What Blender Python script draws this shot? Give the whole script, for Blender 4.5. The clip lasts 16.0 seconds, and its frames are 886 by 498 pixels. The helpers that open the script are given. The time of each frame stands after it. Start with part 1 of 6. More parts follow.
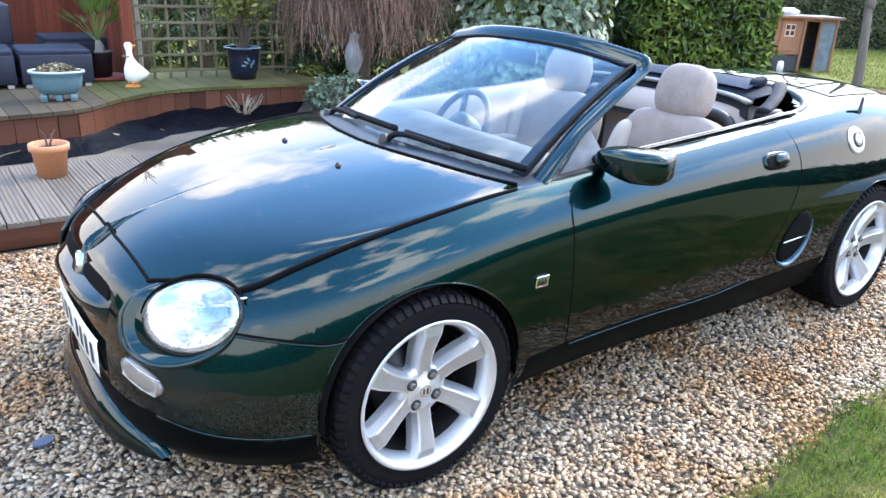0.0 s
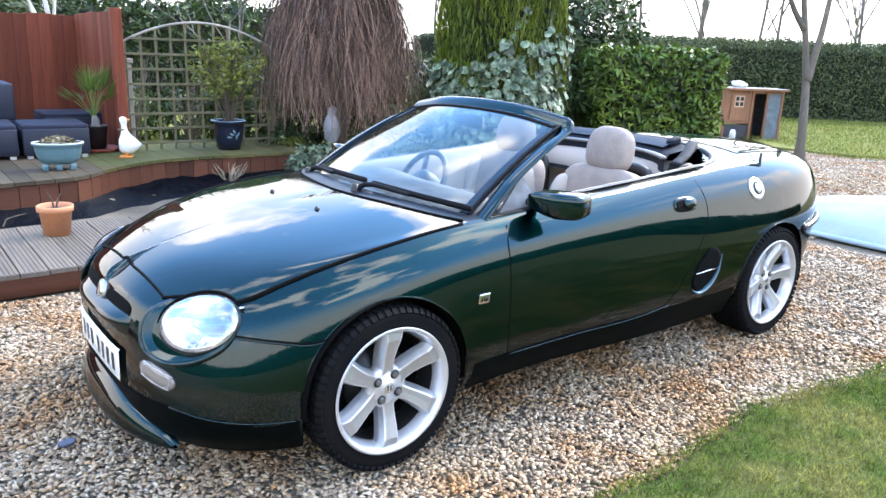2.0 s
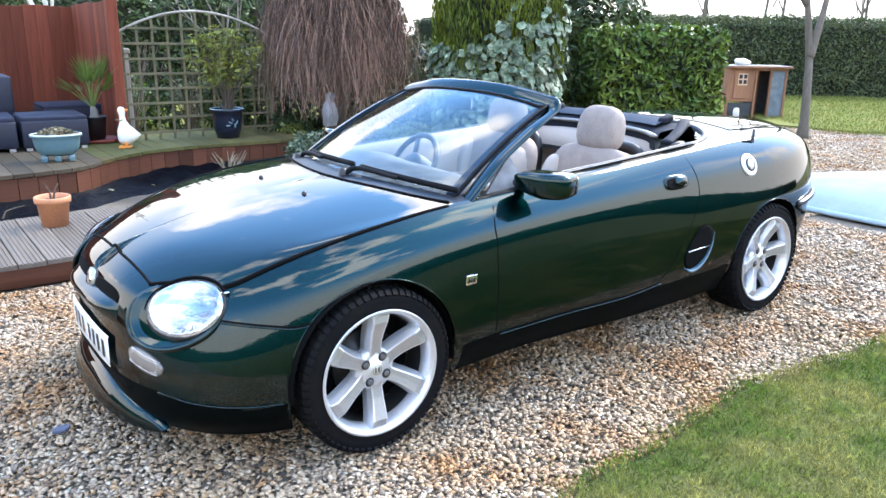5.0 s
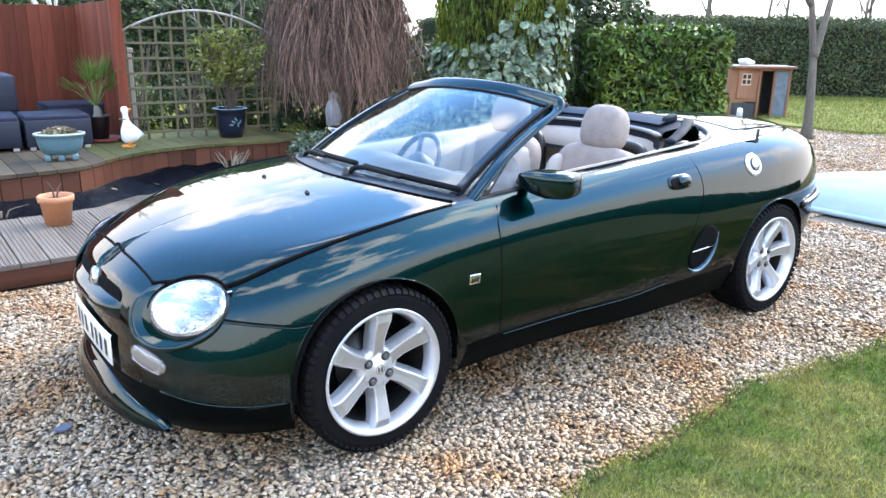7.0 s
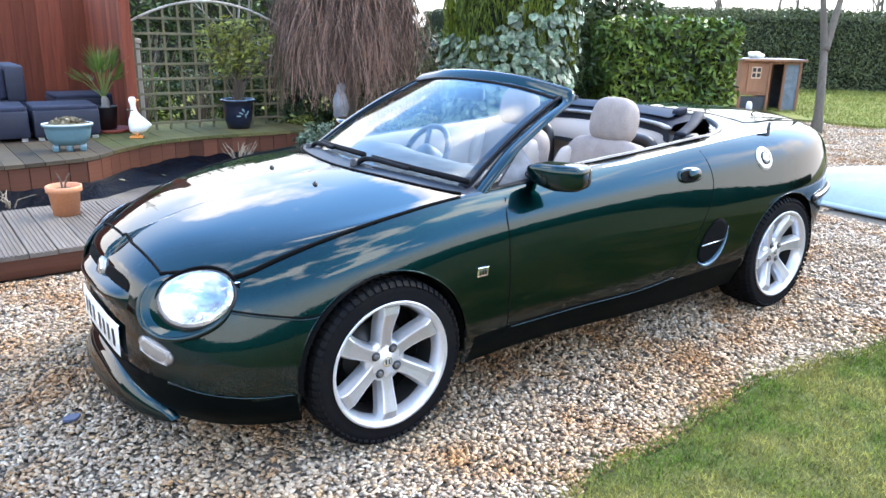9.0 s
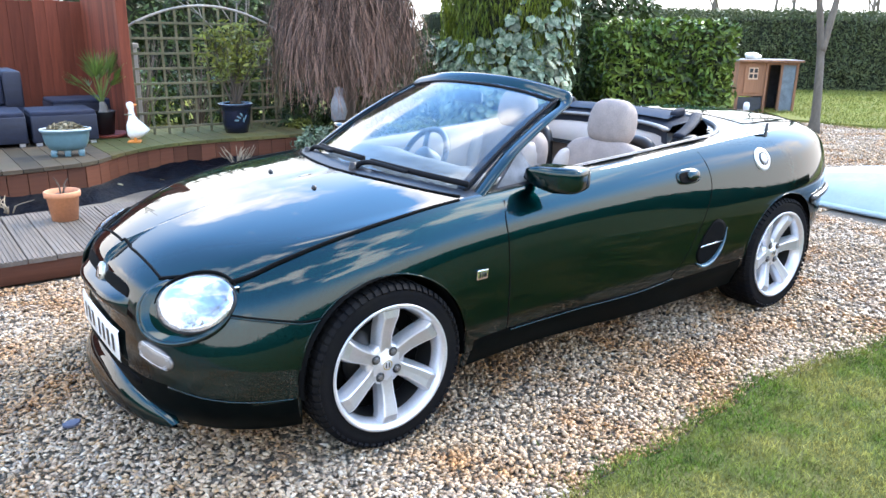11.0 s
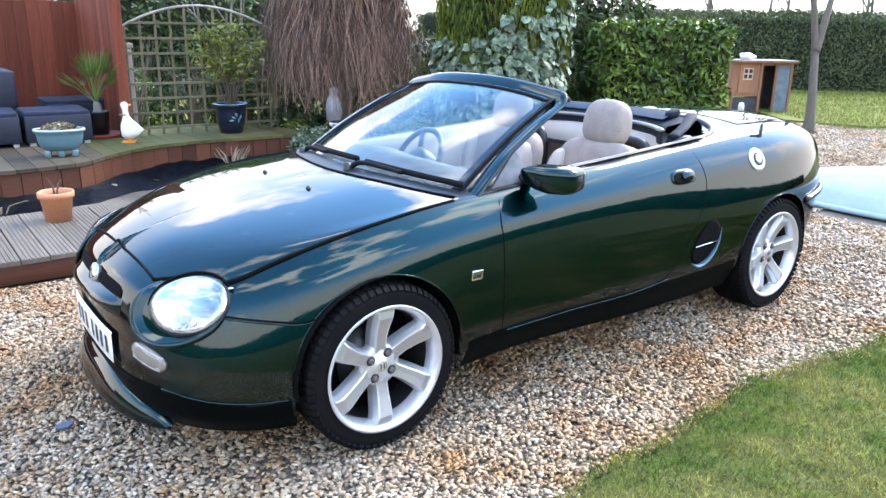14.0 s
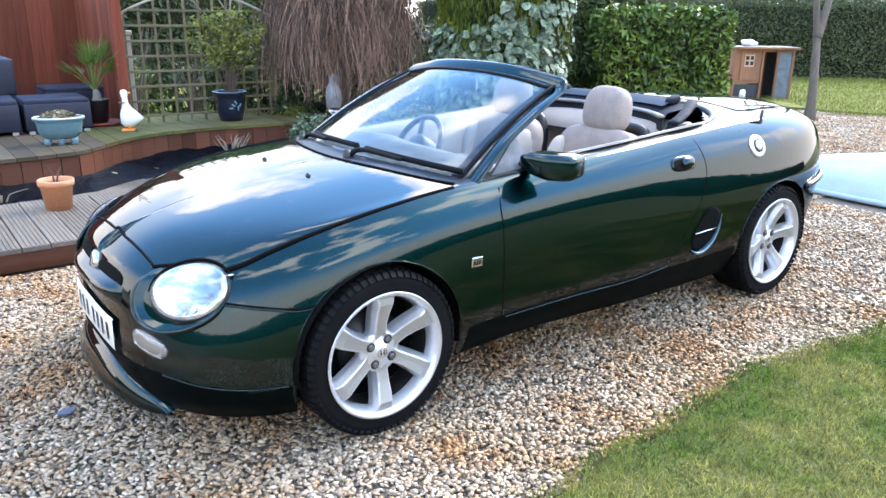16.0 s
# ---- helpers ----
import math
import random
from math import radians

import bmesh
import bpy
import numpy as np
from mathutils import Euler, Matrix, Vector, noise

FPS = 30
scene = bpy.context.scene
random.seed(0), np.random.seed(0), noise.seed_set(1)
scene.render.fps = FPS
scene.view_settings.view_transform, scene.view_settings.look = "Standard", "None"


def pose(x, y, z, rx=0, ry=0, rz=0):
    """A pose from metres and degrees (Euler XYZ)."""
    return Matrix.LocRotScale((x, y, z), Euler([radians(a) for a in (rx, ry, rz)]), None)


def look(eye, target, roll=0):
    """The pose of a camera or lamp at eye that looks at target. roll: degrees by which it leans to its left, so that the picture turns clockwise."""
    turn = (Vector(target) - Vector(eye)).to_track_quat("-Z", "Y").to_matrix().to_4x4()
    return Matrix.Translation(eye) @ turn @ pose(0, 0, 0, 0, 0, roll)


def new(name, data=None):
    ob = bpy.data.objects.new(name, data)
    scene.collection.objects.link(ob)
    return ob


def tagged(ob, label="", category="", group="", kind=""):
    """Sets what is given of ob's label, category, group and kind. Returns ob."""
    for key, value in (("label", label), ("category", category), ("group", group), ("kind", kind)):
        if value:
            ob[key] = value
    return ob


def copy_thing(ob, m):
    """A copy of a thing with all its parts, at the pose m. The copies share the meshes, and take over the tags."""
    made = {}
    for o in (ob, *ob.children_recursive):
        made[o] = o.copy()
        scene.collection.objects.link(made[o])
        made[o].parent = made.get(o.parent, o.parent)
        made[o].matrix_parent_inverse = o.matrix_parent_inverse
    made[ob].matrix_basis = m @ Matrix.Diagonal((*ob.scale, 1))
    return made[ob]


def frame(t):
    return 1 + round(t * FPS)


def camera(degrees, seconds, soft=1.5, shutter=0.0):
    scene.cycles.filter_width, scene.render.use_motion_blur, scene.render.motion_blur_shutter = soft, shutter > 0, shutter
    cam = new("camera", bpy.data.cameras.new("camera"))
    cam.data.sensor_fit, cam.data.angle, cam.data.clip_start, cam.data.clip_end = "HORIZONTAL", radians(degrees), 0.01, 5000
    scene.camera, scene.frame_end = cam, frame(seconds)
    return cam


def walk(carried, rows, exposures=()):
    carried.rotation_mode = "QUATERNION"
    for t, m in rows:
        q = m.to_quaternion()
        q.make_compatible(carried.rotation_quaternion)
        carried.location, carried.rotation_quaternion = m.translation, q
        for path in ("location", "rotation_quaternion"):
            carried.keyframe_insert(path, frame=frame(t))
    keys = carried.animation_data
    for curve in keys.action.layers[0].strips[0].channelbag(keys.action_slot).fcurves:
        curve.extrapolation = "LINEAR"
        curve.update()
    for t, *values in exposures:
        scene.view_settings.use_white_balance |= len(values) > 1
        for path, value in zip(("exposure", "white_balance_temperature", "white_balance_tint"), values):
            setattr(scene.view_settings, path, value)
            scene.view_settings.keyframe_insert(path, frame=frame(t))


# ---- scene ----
cam = camera(61.5, 16.0)
PATH = [
    (0, (-1.047, -2.23, 1.38), (0.07, -0.725, 0.683), 2.7),
    (0.5, (-1.094, -2.439, 1.393), (0.028, -0.888, 0.812), 2.4),
    (1, (-1.122, -2.62, 1.398), (-0.017, -1.056, 0.818), 0.9),
    (1.5, (-1.243, -2.665, 1.395), (-0.082, -1.136, 0.837), 0.8),
    (2, (-1.291, -2.691, 1.395), (-0.102, -1.166, 0.882), 2.2),
    (2.5, (-1.239, -2.729, 1.395), (-0.045, -1.211, 0.877), 1.4),
    (3, (-1.229, -2.746, 1.393), (-0.05, -1.217, 0.87), 0.8),
    (3.5, (-1.235, -2.749, 1.389), (-0.071, -1.22, 0.836), 0.8),
    (4, (-1.235, -2.746, 1.387), (-0.065, -1.222, 0.834), 1.0),
    (6.5, (-1.23, -2.741, 1.383), (-0.073, -1.205, 0.836), 0.9),
    (7, (-1.231, -2.737, 1.381), (-0.071, -1.204, 0.83), 1.0),
    (7.5, (-1.229, -2.733, 1.38), (-0.062, -1.208, 0.821), 1.2),
    (8, (-1.229, -2.729, 1.381), (-0.07, -1.196, 0.825), 1.1),
    (8.5, (-1.23, -2.726, 1.38), (-0.078, -1.186, 0.832), 1.1),
    (9, (-1.229, -2.724, 1.376), (-0.086, -1.186, 0.806), 1.2),
    (11.5, (-1.232, -2.723, 1.378), (-0.084, -1.185, 0.815), 0.8),
    (12, (-1.23, -2.724, 1.378), (-0.086, -1.184, 0.812), 0.9),
    (12.5, (-1.23, -2.723, 1.378), (-0.086, -1.183, 0.812), 0.8),
    (13, (-1.229, -2.72, 1.375), (-0.079, -1.191, 0.791), 0.9),
    (13.5, (-1.226, -2.721, 1.376), (-0.073, -1.191, 0.801), 0.7),
    (14, (-1.226, -2.72, 1.378), (-0.069, -1.189, 0.815), 0.9),
    (14.5, (-1.229, -2.722, 1.376), (-0.07, -1.19, 0.82), 0.8),
    (15, (-1.229, -2.725, 1.376), (-0.072, -1.193, 0.812), 0.9),
    (15.5, (-1.229, -2.726, 1.372), (-0.081, -1.201, 0.775), 1.1),
    (16, (-1.226, -2.726, 1.374), (-0.076, -1.202, 0.781), 0.8),
]
walk(cam, [(t, look(eye, target, roll)) for t, eye, target, roll in PATH], exposures=[(0.0, 1.16, 6800, 14)])

# ---- light ----
world = bpy.data.worlds.new("World")
scene.world = world
world.use_nodes = True
wn, wl = world.node_tree.nodes, world.node_tree.links
SUN_EL, SUN_AZ = 38.0, 7.0      # degrees; azimuth counted from +x towards +y
sky = wn.new("ShaderNodeTexSky")
sky.sky_type = "NISHITA"
sky.sun_disc = False
sky.sun_elevation = radians(SUN_EL)
sky.sun_rotation = radians(90 - SUN_AZ)
sky.dust_density = 0.3
sky.ozone_density = 1.5
# broken cloud over the blue
tc = wn.new("ShaderNodeTexCoord")
cn = wn.new("ShaderNodeTexNoise")
cn.inputs["Scale"].default_value = 2.6
cn.inputs["Detail"].default_value = 6.0
cn.inputs["Roughness"].default_value = 0.50
cmap = wn.new("ShaderNodeMapping")
cmap.inputs["Scale"].default_value = (1.0, 1.0, 1.5)
cmap.inputs["Location"].default_value = (3.1, 1.7, 0.4)
cr = wn.new("ShaderNodeValToRGB")
cr.color_ramp.elements[0].position, cr.color_ramp.elements[1].position = 0.545, 0.63
cmix = wn.new("ShaderNodeMixRGB")
cmix.inputs[2].default_value = (24, 24.4, 25, 1)
wl.new(tc.outputs["Generated"], cmap.inputs["Vector"])
wl.new(cmap.outputs[0], cn.inputs["Vector"])
wl.new(cn.outputs["Fac"], cr.inputs[0])
wl.new(cr.outputs[0], cmix.inputs[0])
blue = wn.new("ShaderNodeMixRGB")
blue.blend_type = "MULTIPLY"
blue.inputs[0].default_value, blue.inputs[2].default_value = 1.0, (1.95, 3.30, 4.05, 1)
wl.new(sky.outputs[0], blue.inputs[1])
wl.new(blue.outputs[0], cmix.inputs[1])
# white haze low over the horizon
sep = wn.new("ShaderNodeSeparateXYZ")
wl.new(tc.outputs["Generated"], sep.inputs[0])
hz = wn.new("ShaderNodeMapRange")
hz.inputs["From Min"].default_value, hz.inputs["From Max"].default_value = 0.16, 0.53
hz.inputs["To Min"].default_value, hz.inputs["To Max"].default_value = 1.0, 0.0
hz.interpolation_type = "SMOOTHSTEP"
wl.new(sep.outputs["Z"], hz.inputs[0])
hmix = wn.new("ShaderNodeMixRGB")
hmix.inputs[2].default_value = (11.5, 11.8, 12.0, 1)
wl.new(hz.outputs[0], hmix.inputs[0])
wl.new(cmix.outputs[0], hmix.inputs[1])
# bright air round the sun
sd = wn.new("ShaderNodeVectorMath")
sd.operation = "DOT_PRODUCT"
sd.inputs[1].default_value = (math.cos(radians(SUN_AZ)) * math.cos(radians(SUN_EL)), math.sin(radians(SUN_AZ)) * math.cos(radians(SUN_EL)), math.sin(radians(SUN_EL)))
wl.new(tc.outputs["Generated"], sd.inputs[0])
glow = sd.outputs["Value"]
for op, v in (("MAXIMUM", 0.0), ("POWER", 14.0), ("MULTIPLY", 7.0)):
    gm = wn.new("ShaderNodeMath")
    gm.operation = op
    gm.inputs[1].default_value = v
    wl.new(glow, gm.inputs[0])
    glow = gm.outputs[0]
gadd = wn.new("ShaderNodeMixRGB")
gadd.blend_type = "ADD"
gadd.inputs[0].default_value = 1.0
wl.new(hmix.outputs[0], gadd.inputs[1])
wl.new(glow, gadd.inputs[2])
wl.new(gadd.outputs[0], wn["Background"].inputs[0])
wn["Background"].inputs[1].default_value = 0.150
sun = new("sun", bpy.data.lights.new("sun", "SUN"))
sun.data.energy, sun.data.angle, sun.data.color = 3.0, radians(16.0), (1.0, 0.945, 0.85)
ca, sa, ce, se = math.cos(radians(SUN_AZ)), math.sin(radians(SUN_AZ)), math.cos(radians(SUN_EL)), math.sin(radians(SUN_EL))
sun.matrix_world = look((20 * ca * ce, 20 * sa * ce, 20 * se), (0, 0, 0))


# ---- materials ----
def material(name, base, rough=0.6, metal=0.0, tone=0.12, grain=40.0, bump=0.15, coarse=None, second=None, spots=0.5,
             coat=0.0, spec=0.5, stretch=(1, 1, 1), subsurface=0.0, per_piece=0.0, depth=0.004, trans=0.0, island=0.0):
    """A surface with fine grain, large soft stains and a little relief."""
    m = bpy.data.materials.new(name)
    m.use_nodes = True
    n, l = m.node_tree.nodes, m.node_tree.links
    p = n["Principled BSDF"]
    p.inputs["Roughness"].default_value = rough
    p.inputs["Metallic"].default_value = metal
    p.inputs["Coat Weight"].default_value = coat
    p.inputs["Coat Roughness"].default_value = 0.03
    p.inputs["Specular IOR Level"].default_value = spec
    co = n.new("ShaderNodeTexCoord")
    mp = n.new("ShaderNodeMapping")
    mp.inputs["Scale"].default_value = stretch
    l.new(co.outputs["Object"], mp.inputs[0])
    big = n.new("ShaderNodeTexNoise")
    big.inputs["Scale"].default_value = coarse or grain / 12
    big.inputs["Detail"].default_value = 4
    fine = n.new("ShaderNodeTexNoise")
    fine.inputs["Scale"].default_value = grain
    fine.inputs["Detail"].default_value = 5
    fine.inputs["Roughness"].default_value = 0.65
    for t in (big, fine):
        l.new(mp.outputs[0], t.inputs["Vector"])
    c2 = second or tuple(c * 0.6 for c in base)
    ramp = n.new("ShaderNodeValToRGB")
    ramp.color_ramp.elements[0].position, ramp.color_ramp.elements[1].position = 0.5 - 0.2 * spots - 0.05, 0.5 + 0.2 * spots + 0.05
    l.new(big.outputs["Fac"], ramp.inputs[0])
    mix = n.new("ShaderNodeMixRGB")
    mix.inputs[1].default_value, mix.inputs[2].default_value = (*base, 1), (*c2, 1)
    l.new(ramp.outputs[0], mix.inputs[0])
    var = n.new("ShaderNodeHueSaturation")
    vr = n.new("ShaderNodeMapRange")
    vr.inputs["From Min"].default_value, vr.inputs["From Max"].default_value = 0.3, 0.7
    vr.inputs["To Min"].default_value, vr.inputs["To Max"].default_value = 1 - tone, 1 + tone
    l.new(fine.outputs["Fac"], vr.inputs[0])
    value = vr.outputs[0]
    for amount, node, socket in ((per_piece, "ShaderNodeObjectInfo", "Random"), (island, "ShaderNodeNewGeometry", "Random Per Island")):
        if amount:
            oi = n.new(node)
            orr = n.new("ShaderNodeMapRange")
            orr.inputs["To Min"].default_value, orr.inputs["To Max"].default_value = 1 - amount, 1 + amount
            l.new(oi.outputs[socket], orr.inputs[0])
            mul = n.new("ShaderNodeMath")
            mul.operation = "MULTIPLY"
            l.new(value, mul.inputs[0])
            l.new(orr.outputs[0], mul.inputs[1])
            value = mul.outputs[0]
    l.new(value, var.inputs["Value"])
    l.new(mix.outputs[0], var.inputs["Color"])
    l.new(var.outputs[0], p.inputs["Base Color"])
    if bump:
        b = n.new("ShaderNodeBump")
        b.inputs["Strength"].default_value, b.inputs["Distance"].default_value = bump, depth
        l.new(fine.outputs["Fac"], b.inputs["Height"])
        l.new(b.outputs[0], p.inputs["Normal"])
    if trans:
        out = n["Material Output"]
        tl = n.new("ShaderNodeBsdfTranslucent")
        l.new(var.outputs[0], tl.inputs["Color"])
        ms = n.new("ShaderNodeMixShader")
        ms.inputs[0].default_value = trans
        l.new(p.outputs[0], ms.inputs[1])
        l.new(tl.outputs[0], ms.inputs[2])
        l.new(ms.outputs[0], out.inputs[0])
    return m


def plain(name, base, rough=0.5, metal=0.0, coat=0.0, spec=0.5):
    return material(name, base, rough, metal, tone=0.05, grain=60, bump=0.03, coat=coat, spec=spec, second=tuple(c * 0.88 for c in base))


def glass(name, tint=(1, 1, 1), rough=0.0, ior=1.45):
    """A thin pane: clear straight through, with a mirror film that grows towards grazing."""
    m = bpy.data.materials.new(name)
    m.use_nodes = True
    n, l = m.node_tree.nodes, m.node_tree.links
    n.remove(n["Principled BSDF"])
    tr, gl, fr, ms = n.new("ShaderNodeBsdfTransparent"), n.new("ShaderNodeBsdfGlossy"), n.new("ShaderNodeFresnel"), n.new("ShaderNodeMixShader")
    tr.inputs[0].default_value = (*tint, 1)
    gl.inputs["Roughness"].default_value = rough
    fr.inputs[0].default_value = ior
    l.new(fr.outputs[0], ms.inputs[0])
    l.new(tr.outputs[0], ms.inputs[1])
    l.new(gl.outputs[0], ms.inputs[2])
    l.new(ms.outputs[0], n["Material Output"].inputs[0])
    return m


def car_paint():
    """Dark green metallic under clear lacquer, with flakes and faint dust."""
    m = bpy.data.materials.new("green_metallic_paint")
    m.use_nodes = True
    n, l = m.node_tree.nodes, m.node_tree.links
    p = n["Principled BSDF"]
    p.inputs["Metallic"].default_value = 1.0
    p.inputs["Roughness"].default_value = 0.36
    p.inputs["Specular Tint"].default_value = (0.10, 0.30, 0.30, 1)
    p.inputs["Coat Weight"].default_value = 1.0
    p.inputs["Coat Roughness"].default_value = 0.015
    p.inputs["Coat IOR"].default_value = 1.43
    co = n.new("ShaderNodeTexCoord")
    fl = n.new("ShaderNodeTexVoronoi")
    fl.inputs["Scale"].default_value = 900
    l.new(co.outputs["Object"], fl.inputs["Vector"])
    mix = n.new("ShaderNodeMixRGB")
    mix.inputs[1].default_value, mix.inputs[2].default_value = (0.0007, 0.0120, 0.0130, 1), (0.0014, 0.0220, 0.0230, 1)
    l.new(fl.outputs["Color"], mix.inputs[0])
    l.new(mix.outputs[0], p.inputs["Base Color"])
    du = n.new("ShaderNodeTexNoise")
    du.inputs["Scale"].default_value = 3
    du.inputs["Detail"].default_value = 6
    l.new(co.outputs["Object"], du.inputs["Vector"])
    r = n.new("ShaderNodeMapRange")
    r.inputs["To Min"].default_value, r.inputs["To Max"].default_value = 0.002, 0.022
    l.new(du.outputs["Fac"], r.inputs[0])
    l.new(r.outputs[0], p.inputs["Coat Roughness"])
    return m


PAINT = car_paint()
RUBBER = material("tyre_rubber", (0.0050, 0.0050, 0.0062), 0.7, spec=0.07, tone=0.25, grain=90, bump=0.2, second=(0.008, 0.0075, 0.007))
# Shade low on sills and bumper skirt, put into a near-black body colour.
SHADEDPAINT = material("shaded_low_paint", (0.0012, 0.0022, 0.0022), 0.40, spec=0.03, tone=0.2, grain=250, bump=0.15, second=(0.0018, 0.0030, 0.0030), depth=0.001)
SCUTTLE = plain("black_scuttle_plastic", (0.010, 0.011, 0.015), 0.4, spec=0.35)
BLACK = plain("black_plastic", (0.010, 0.010, 0.011), 0.45)
SEAM = plain("shut_line_shadow_gap", (0.002, 0.002, 0.002), 0.9, spec=0.1)
ALLOY = material("silver_alloy", (0.66, 0.66, 0.675), 0.33, 0.65, tone=0.06, grain=120, bump=0.03, second=(0.62, 0.62, 0.63))
STEEL = plain("dull_steel", (0.22, 0.21, 0.20), 0.45, 0.8)
CHROME = plain("chrome", (0.8, 0.8, 0.8), 0.08, 1.0)
GLASS = glass("windscreen_glass", (0.74, 0.86, 0.90), 0.0, 1.62)
LENS = glass("lamp_glass", (0.95, 0.97, 1.0), 0.02, 1.5)
BEIGE = material("beige_seat_cloth", (0.30, 0.245, 0.212), 0.85, tone=0.22, grain=220, bump=0.25, second=(0.25, 0.205, 0.18), depth=0.003)
TRIM = material("beige_leather_grain_trim", (0.40, 0.34, 0.295), 0.6, tone=0.06, grain=160, bump=0.1, second=(0.40, 0.35, 0.30))
DASH = material("grey_dash_plastic", (0.20, 0.21, 0.23), 0.55, tone=0.08, grain=200, bump=0.1)
HOODCLOTH = material("black_hood_cloth", (0.012, 0.016, 0.026), 0.75, spec=0.2, tone=0.2, grain=300, bump=0.2)
PLATE = plain("white_plate", (0.78, 0.78, 0.74), 0.35)
RIBGLASS = plain("indicator_rib", (0.58, 0.55, 0.52), 0.2)
AMBER = plain("clear_indicator_lens", (0.20, 0.175, 0.15), 0.12, spec=0.8)
REFLECT = material("lamp_reflector", (0.66, 0.67, 0.69), 0.14, 0.75, tone=0.05, grain=5, bump=0.35, depth=0.03, second=(0.30, 0.34, 0.37), coarse=13, spots=0.25, stretch=(1, 1, 1.6))
REDLENS = plain("red_lens", (0.25, 0.01, 0.01), 0.15)
GOLD = plain("badge_gold", (0.55, 0.45, 0.22), 0.3, 0.8)
SILVERBADGE = plain("brushed_badge", (0.42, 0.42, 0.40), 0.3, 0.9)
DECK = material("weathered_deck", (0.175, 0.135, 0.100), 0.75, spec=0.15, tone=0.2, grain=30, bump=0.35, stretch=(1, 0.08, 1), second=(0.125, 0.105, 0.088), per_piece=0.2)
DECKUP = material("damp_weathered_deck", (0.084, 0.057, 0.038), 0.8, spec=0.12, tone=0.2, grain=30, bump=0.35, stretch=(0.1, 1, 1), second=(0.056, 0.046, 0.030), per_piece=0.25)
DECKGREEN = material("mossy_deck", (0.104, 0.078, 0.033), 0.8, spec=0.12, tone=0.2, grain=26, bump=0.35, stretch=(0.1, 1, 1), second=(0.088, 0.090, 0.030), per_piece=0.2)
REDWOOD = material("red_stained_board", (0.165, 0.042, 0.022), 0.7, tone=0.22, grain=30, bump=0.3, stretch=(1, 1, 0.08), second=(0.085, 0.026, 0.016), spec=0.15, per_piece=0.3)
FASCIA = material("red_brown_fascia_board", (0.108, 0.037, 0.019), 0.65, spec=0.2, tone=0.22, grain=30, bump=0.3, stretch=(0.08, 1, 1), second=(0.075, 0.030, 0.018), per_piece=0.35)
LINER = material("black_pond_liner", (0.0025, 0.0030, 0.0055), 0.42, spec=0.08, tone=0.3, grain=12, bump=0.6, depth=0.03)
EARTH = material("damp_earth", (0.055, 0.042, 0.032), 0.9, tone=0.3, grain=60, bump=0.6, depth=0.01)
TERRA = material("terracotta", (0.62, 0.26, 0.12), 0.75, tone=0.1, grain=60, bump=0.1, second=(0.50, 0.21, 0.11))
TEALGLAZE = material("blue_grey_glaze", (0.090, 0.170, 0.190), 0.3, tone=0.08, grain=30, bump=0.05, second=(0.085, 0.165, 0.19), coat=0.3)
NAVYGLAZE = material("navy_glaze", (0.004, 0.006, 0.018), 0.18, tone=0.2, grain=14, bump=0.03, second=(0.008, 0.013, 0.032), coat=0.25)
RATTAN = material("dark_blue_rattan", (0.007, 0.0105, 0.027), 0.6, tone=0.35, grain=130, bump=0.5, stretch=(0.3, 0.3, 1.6))
CUSHION = material("navy_cushion_cloth", (0.008, 0.012, 0.032), 0.85, tone=0.1, grain=150, bump=0.2)
TRELLIS = material("weathered_trellis_wood", (0.135, 0.115, 0.065), 0.85, tone=0.2, grain=40, bump=0.3, second=(0.095, 0.088, 0.045), per_piece=0.15)
POSTGREY = material("old_grey_post", (0.36, 0.33, 0.28), 0.85, tone=0.2, grain=30, bump=0.3, stretch=(1, 1, 0.15))
WHITEPAINT = material("white_glazed_china", (0.82, 0.80, 0.75), 0.35, tone=0.06, grain=20, bump=0.05, second=(0.7, 0.69, 0.62))
ORANGE = plain("orange_paint", (0.75, 0.25, 0.04), 0.5)
BARK = material("grey_bark", (0.19, 0.175, 0.15), 0.9, tone=0.25, grain=26, bump=0.7, stretch=(1, 1, 0.2), depth=0.01)
OLIVEBARK = material("grey_olive_bark", (0.115, 0.095, 0.070), 0.9, tone=0.25, grain=26, bump=0.7, stretch=(1, 1, 0.2), depth=0.01)
DARKBARK = material("dark_bark", (0.10, 0.075, 0.055), 0.9, tone=0.25, grain=26, bump=0.6, stretch=(1, 1, 0.2))
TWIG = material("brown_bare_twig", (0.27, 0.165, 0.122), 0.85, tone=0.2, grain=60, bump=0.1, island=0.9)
SHADEDTWIG = material("shaded_inner_twig", (0.070, 0.046, 0.034), 0.9, tone=0.2, grain=60, bump=0.1, island=0.6)
FARTWIG = material("far_bare_twig", (0.17, 0.15, 0.13), 0.9, tone=0.2, grain=20, bump=0.0, island=0.3)
LAUREL = material("laurel_leaf", (0.042, 0.085, 0.012), 0.45, spec=0.3, tone=0.2, grain=30, bump=0.1, second=(0.105, 0.150, 0.022), island=0.85, trans=0.15)
IVY = material("variegated_ivy_leaf", (0.050, 0.090, 0.048), 0.6, spec=0.25, tone=0.2, grain=24, bump=0.1, second=(0.19, 0.23, 0.155), coarse=26, spots=0.3, island=0.6, trans=0.08)
DARKLEAF = material("dark_evergreen_leaf", (0.022, 0.040, 0.013), 0.5, spec=0.25, tone=0.2, grain=30, bump=0.1, second=(0.042, 0.068, 0.017), island=0.6, trans=0.2)
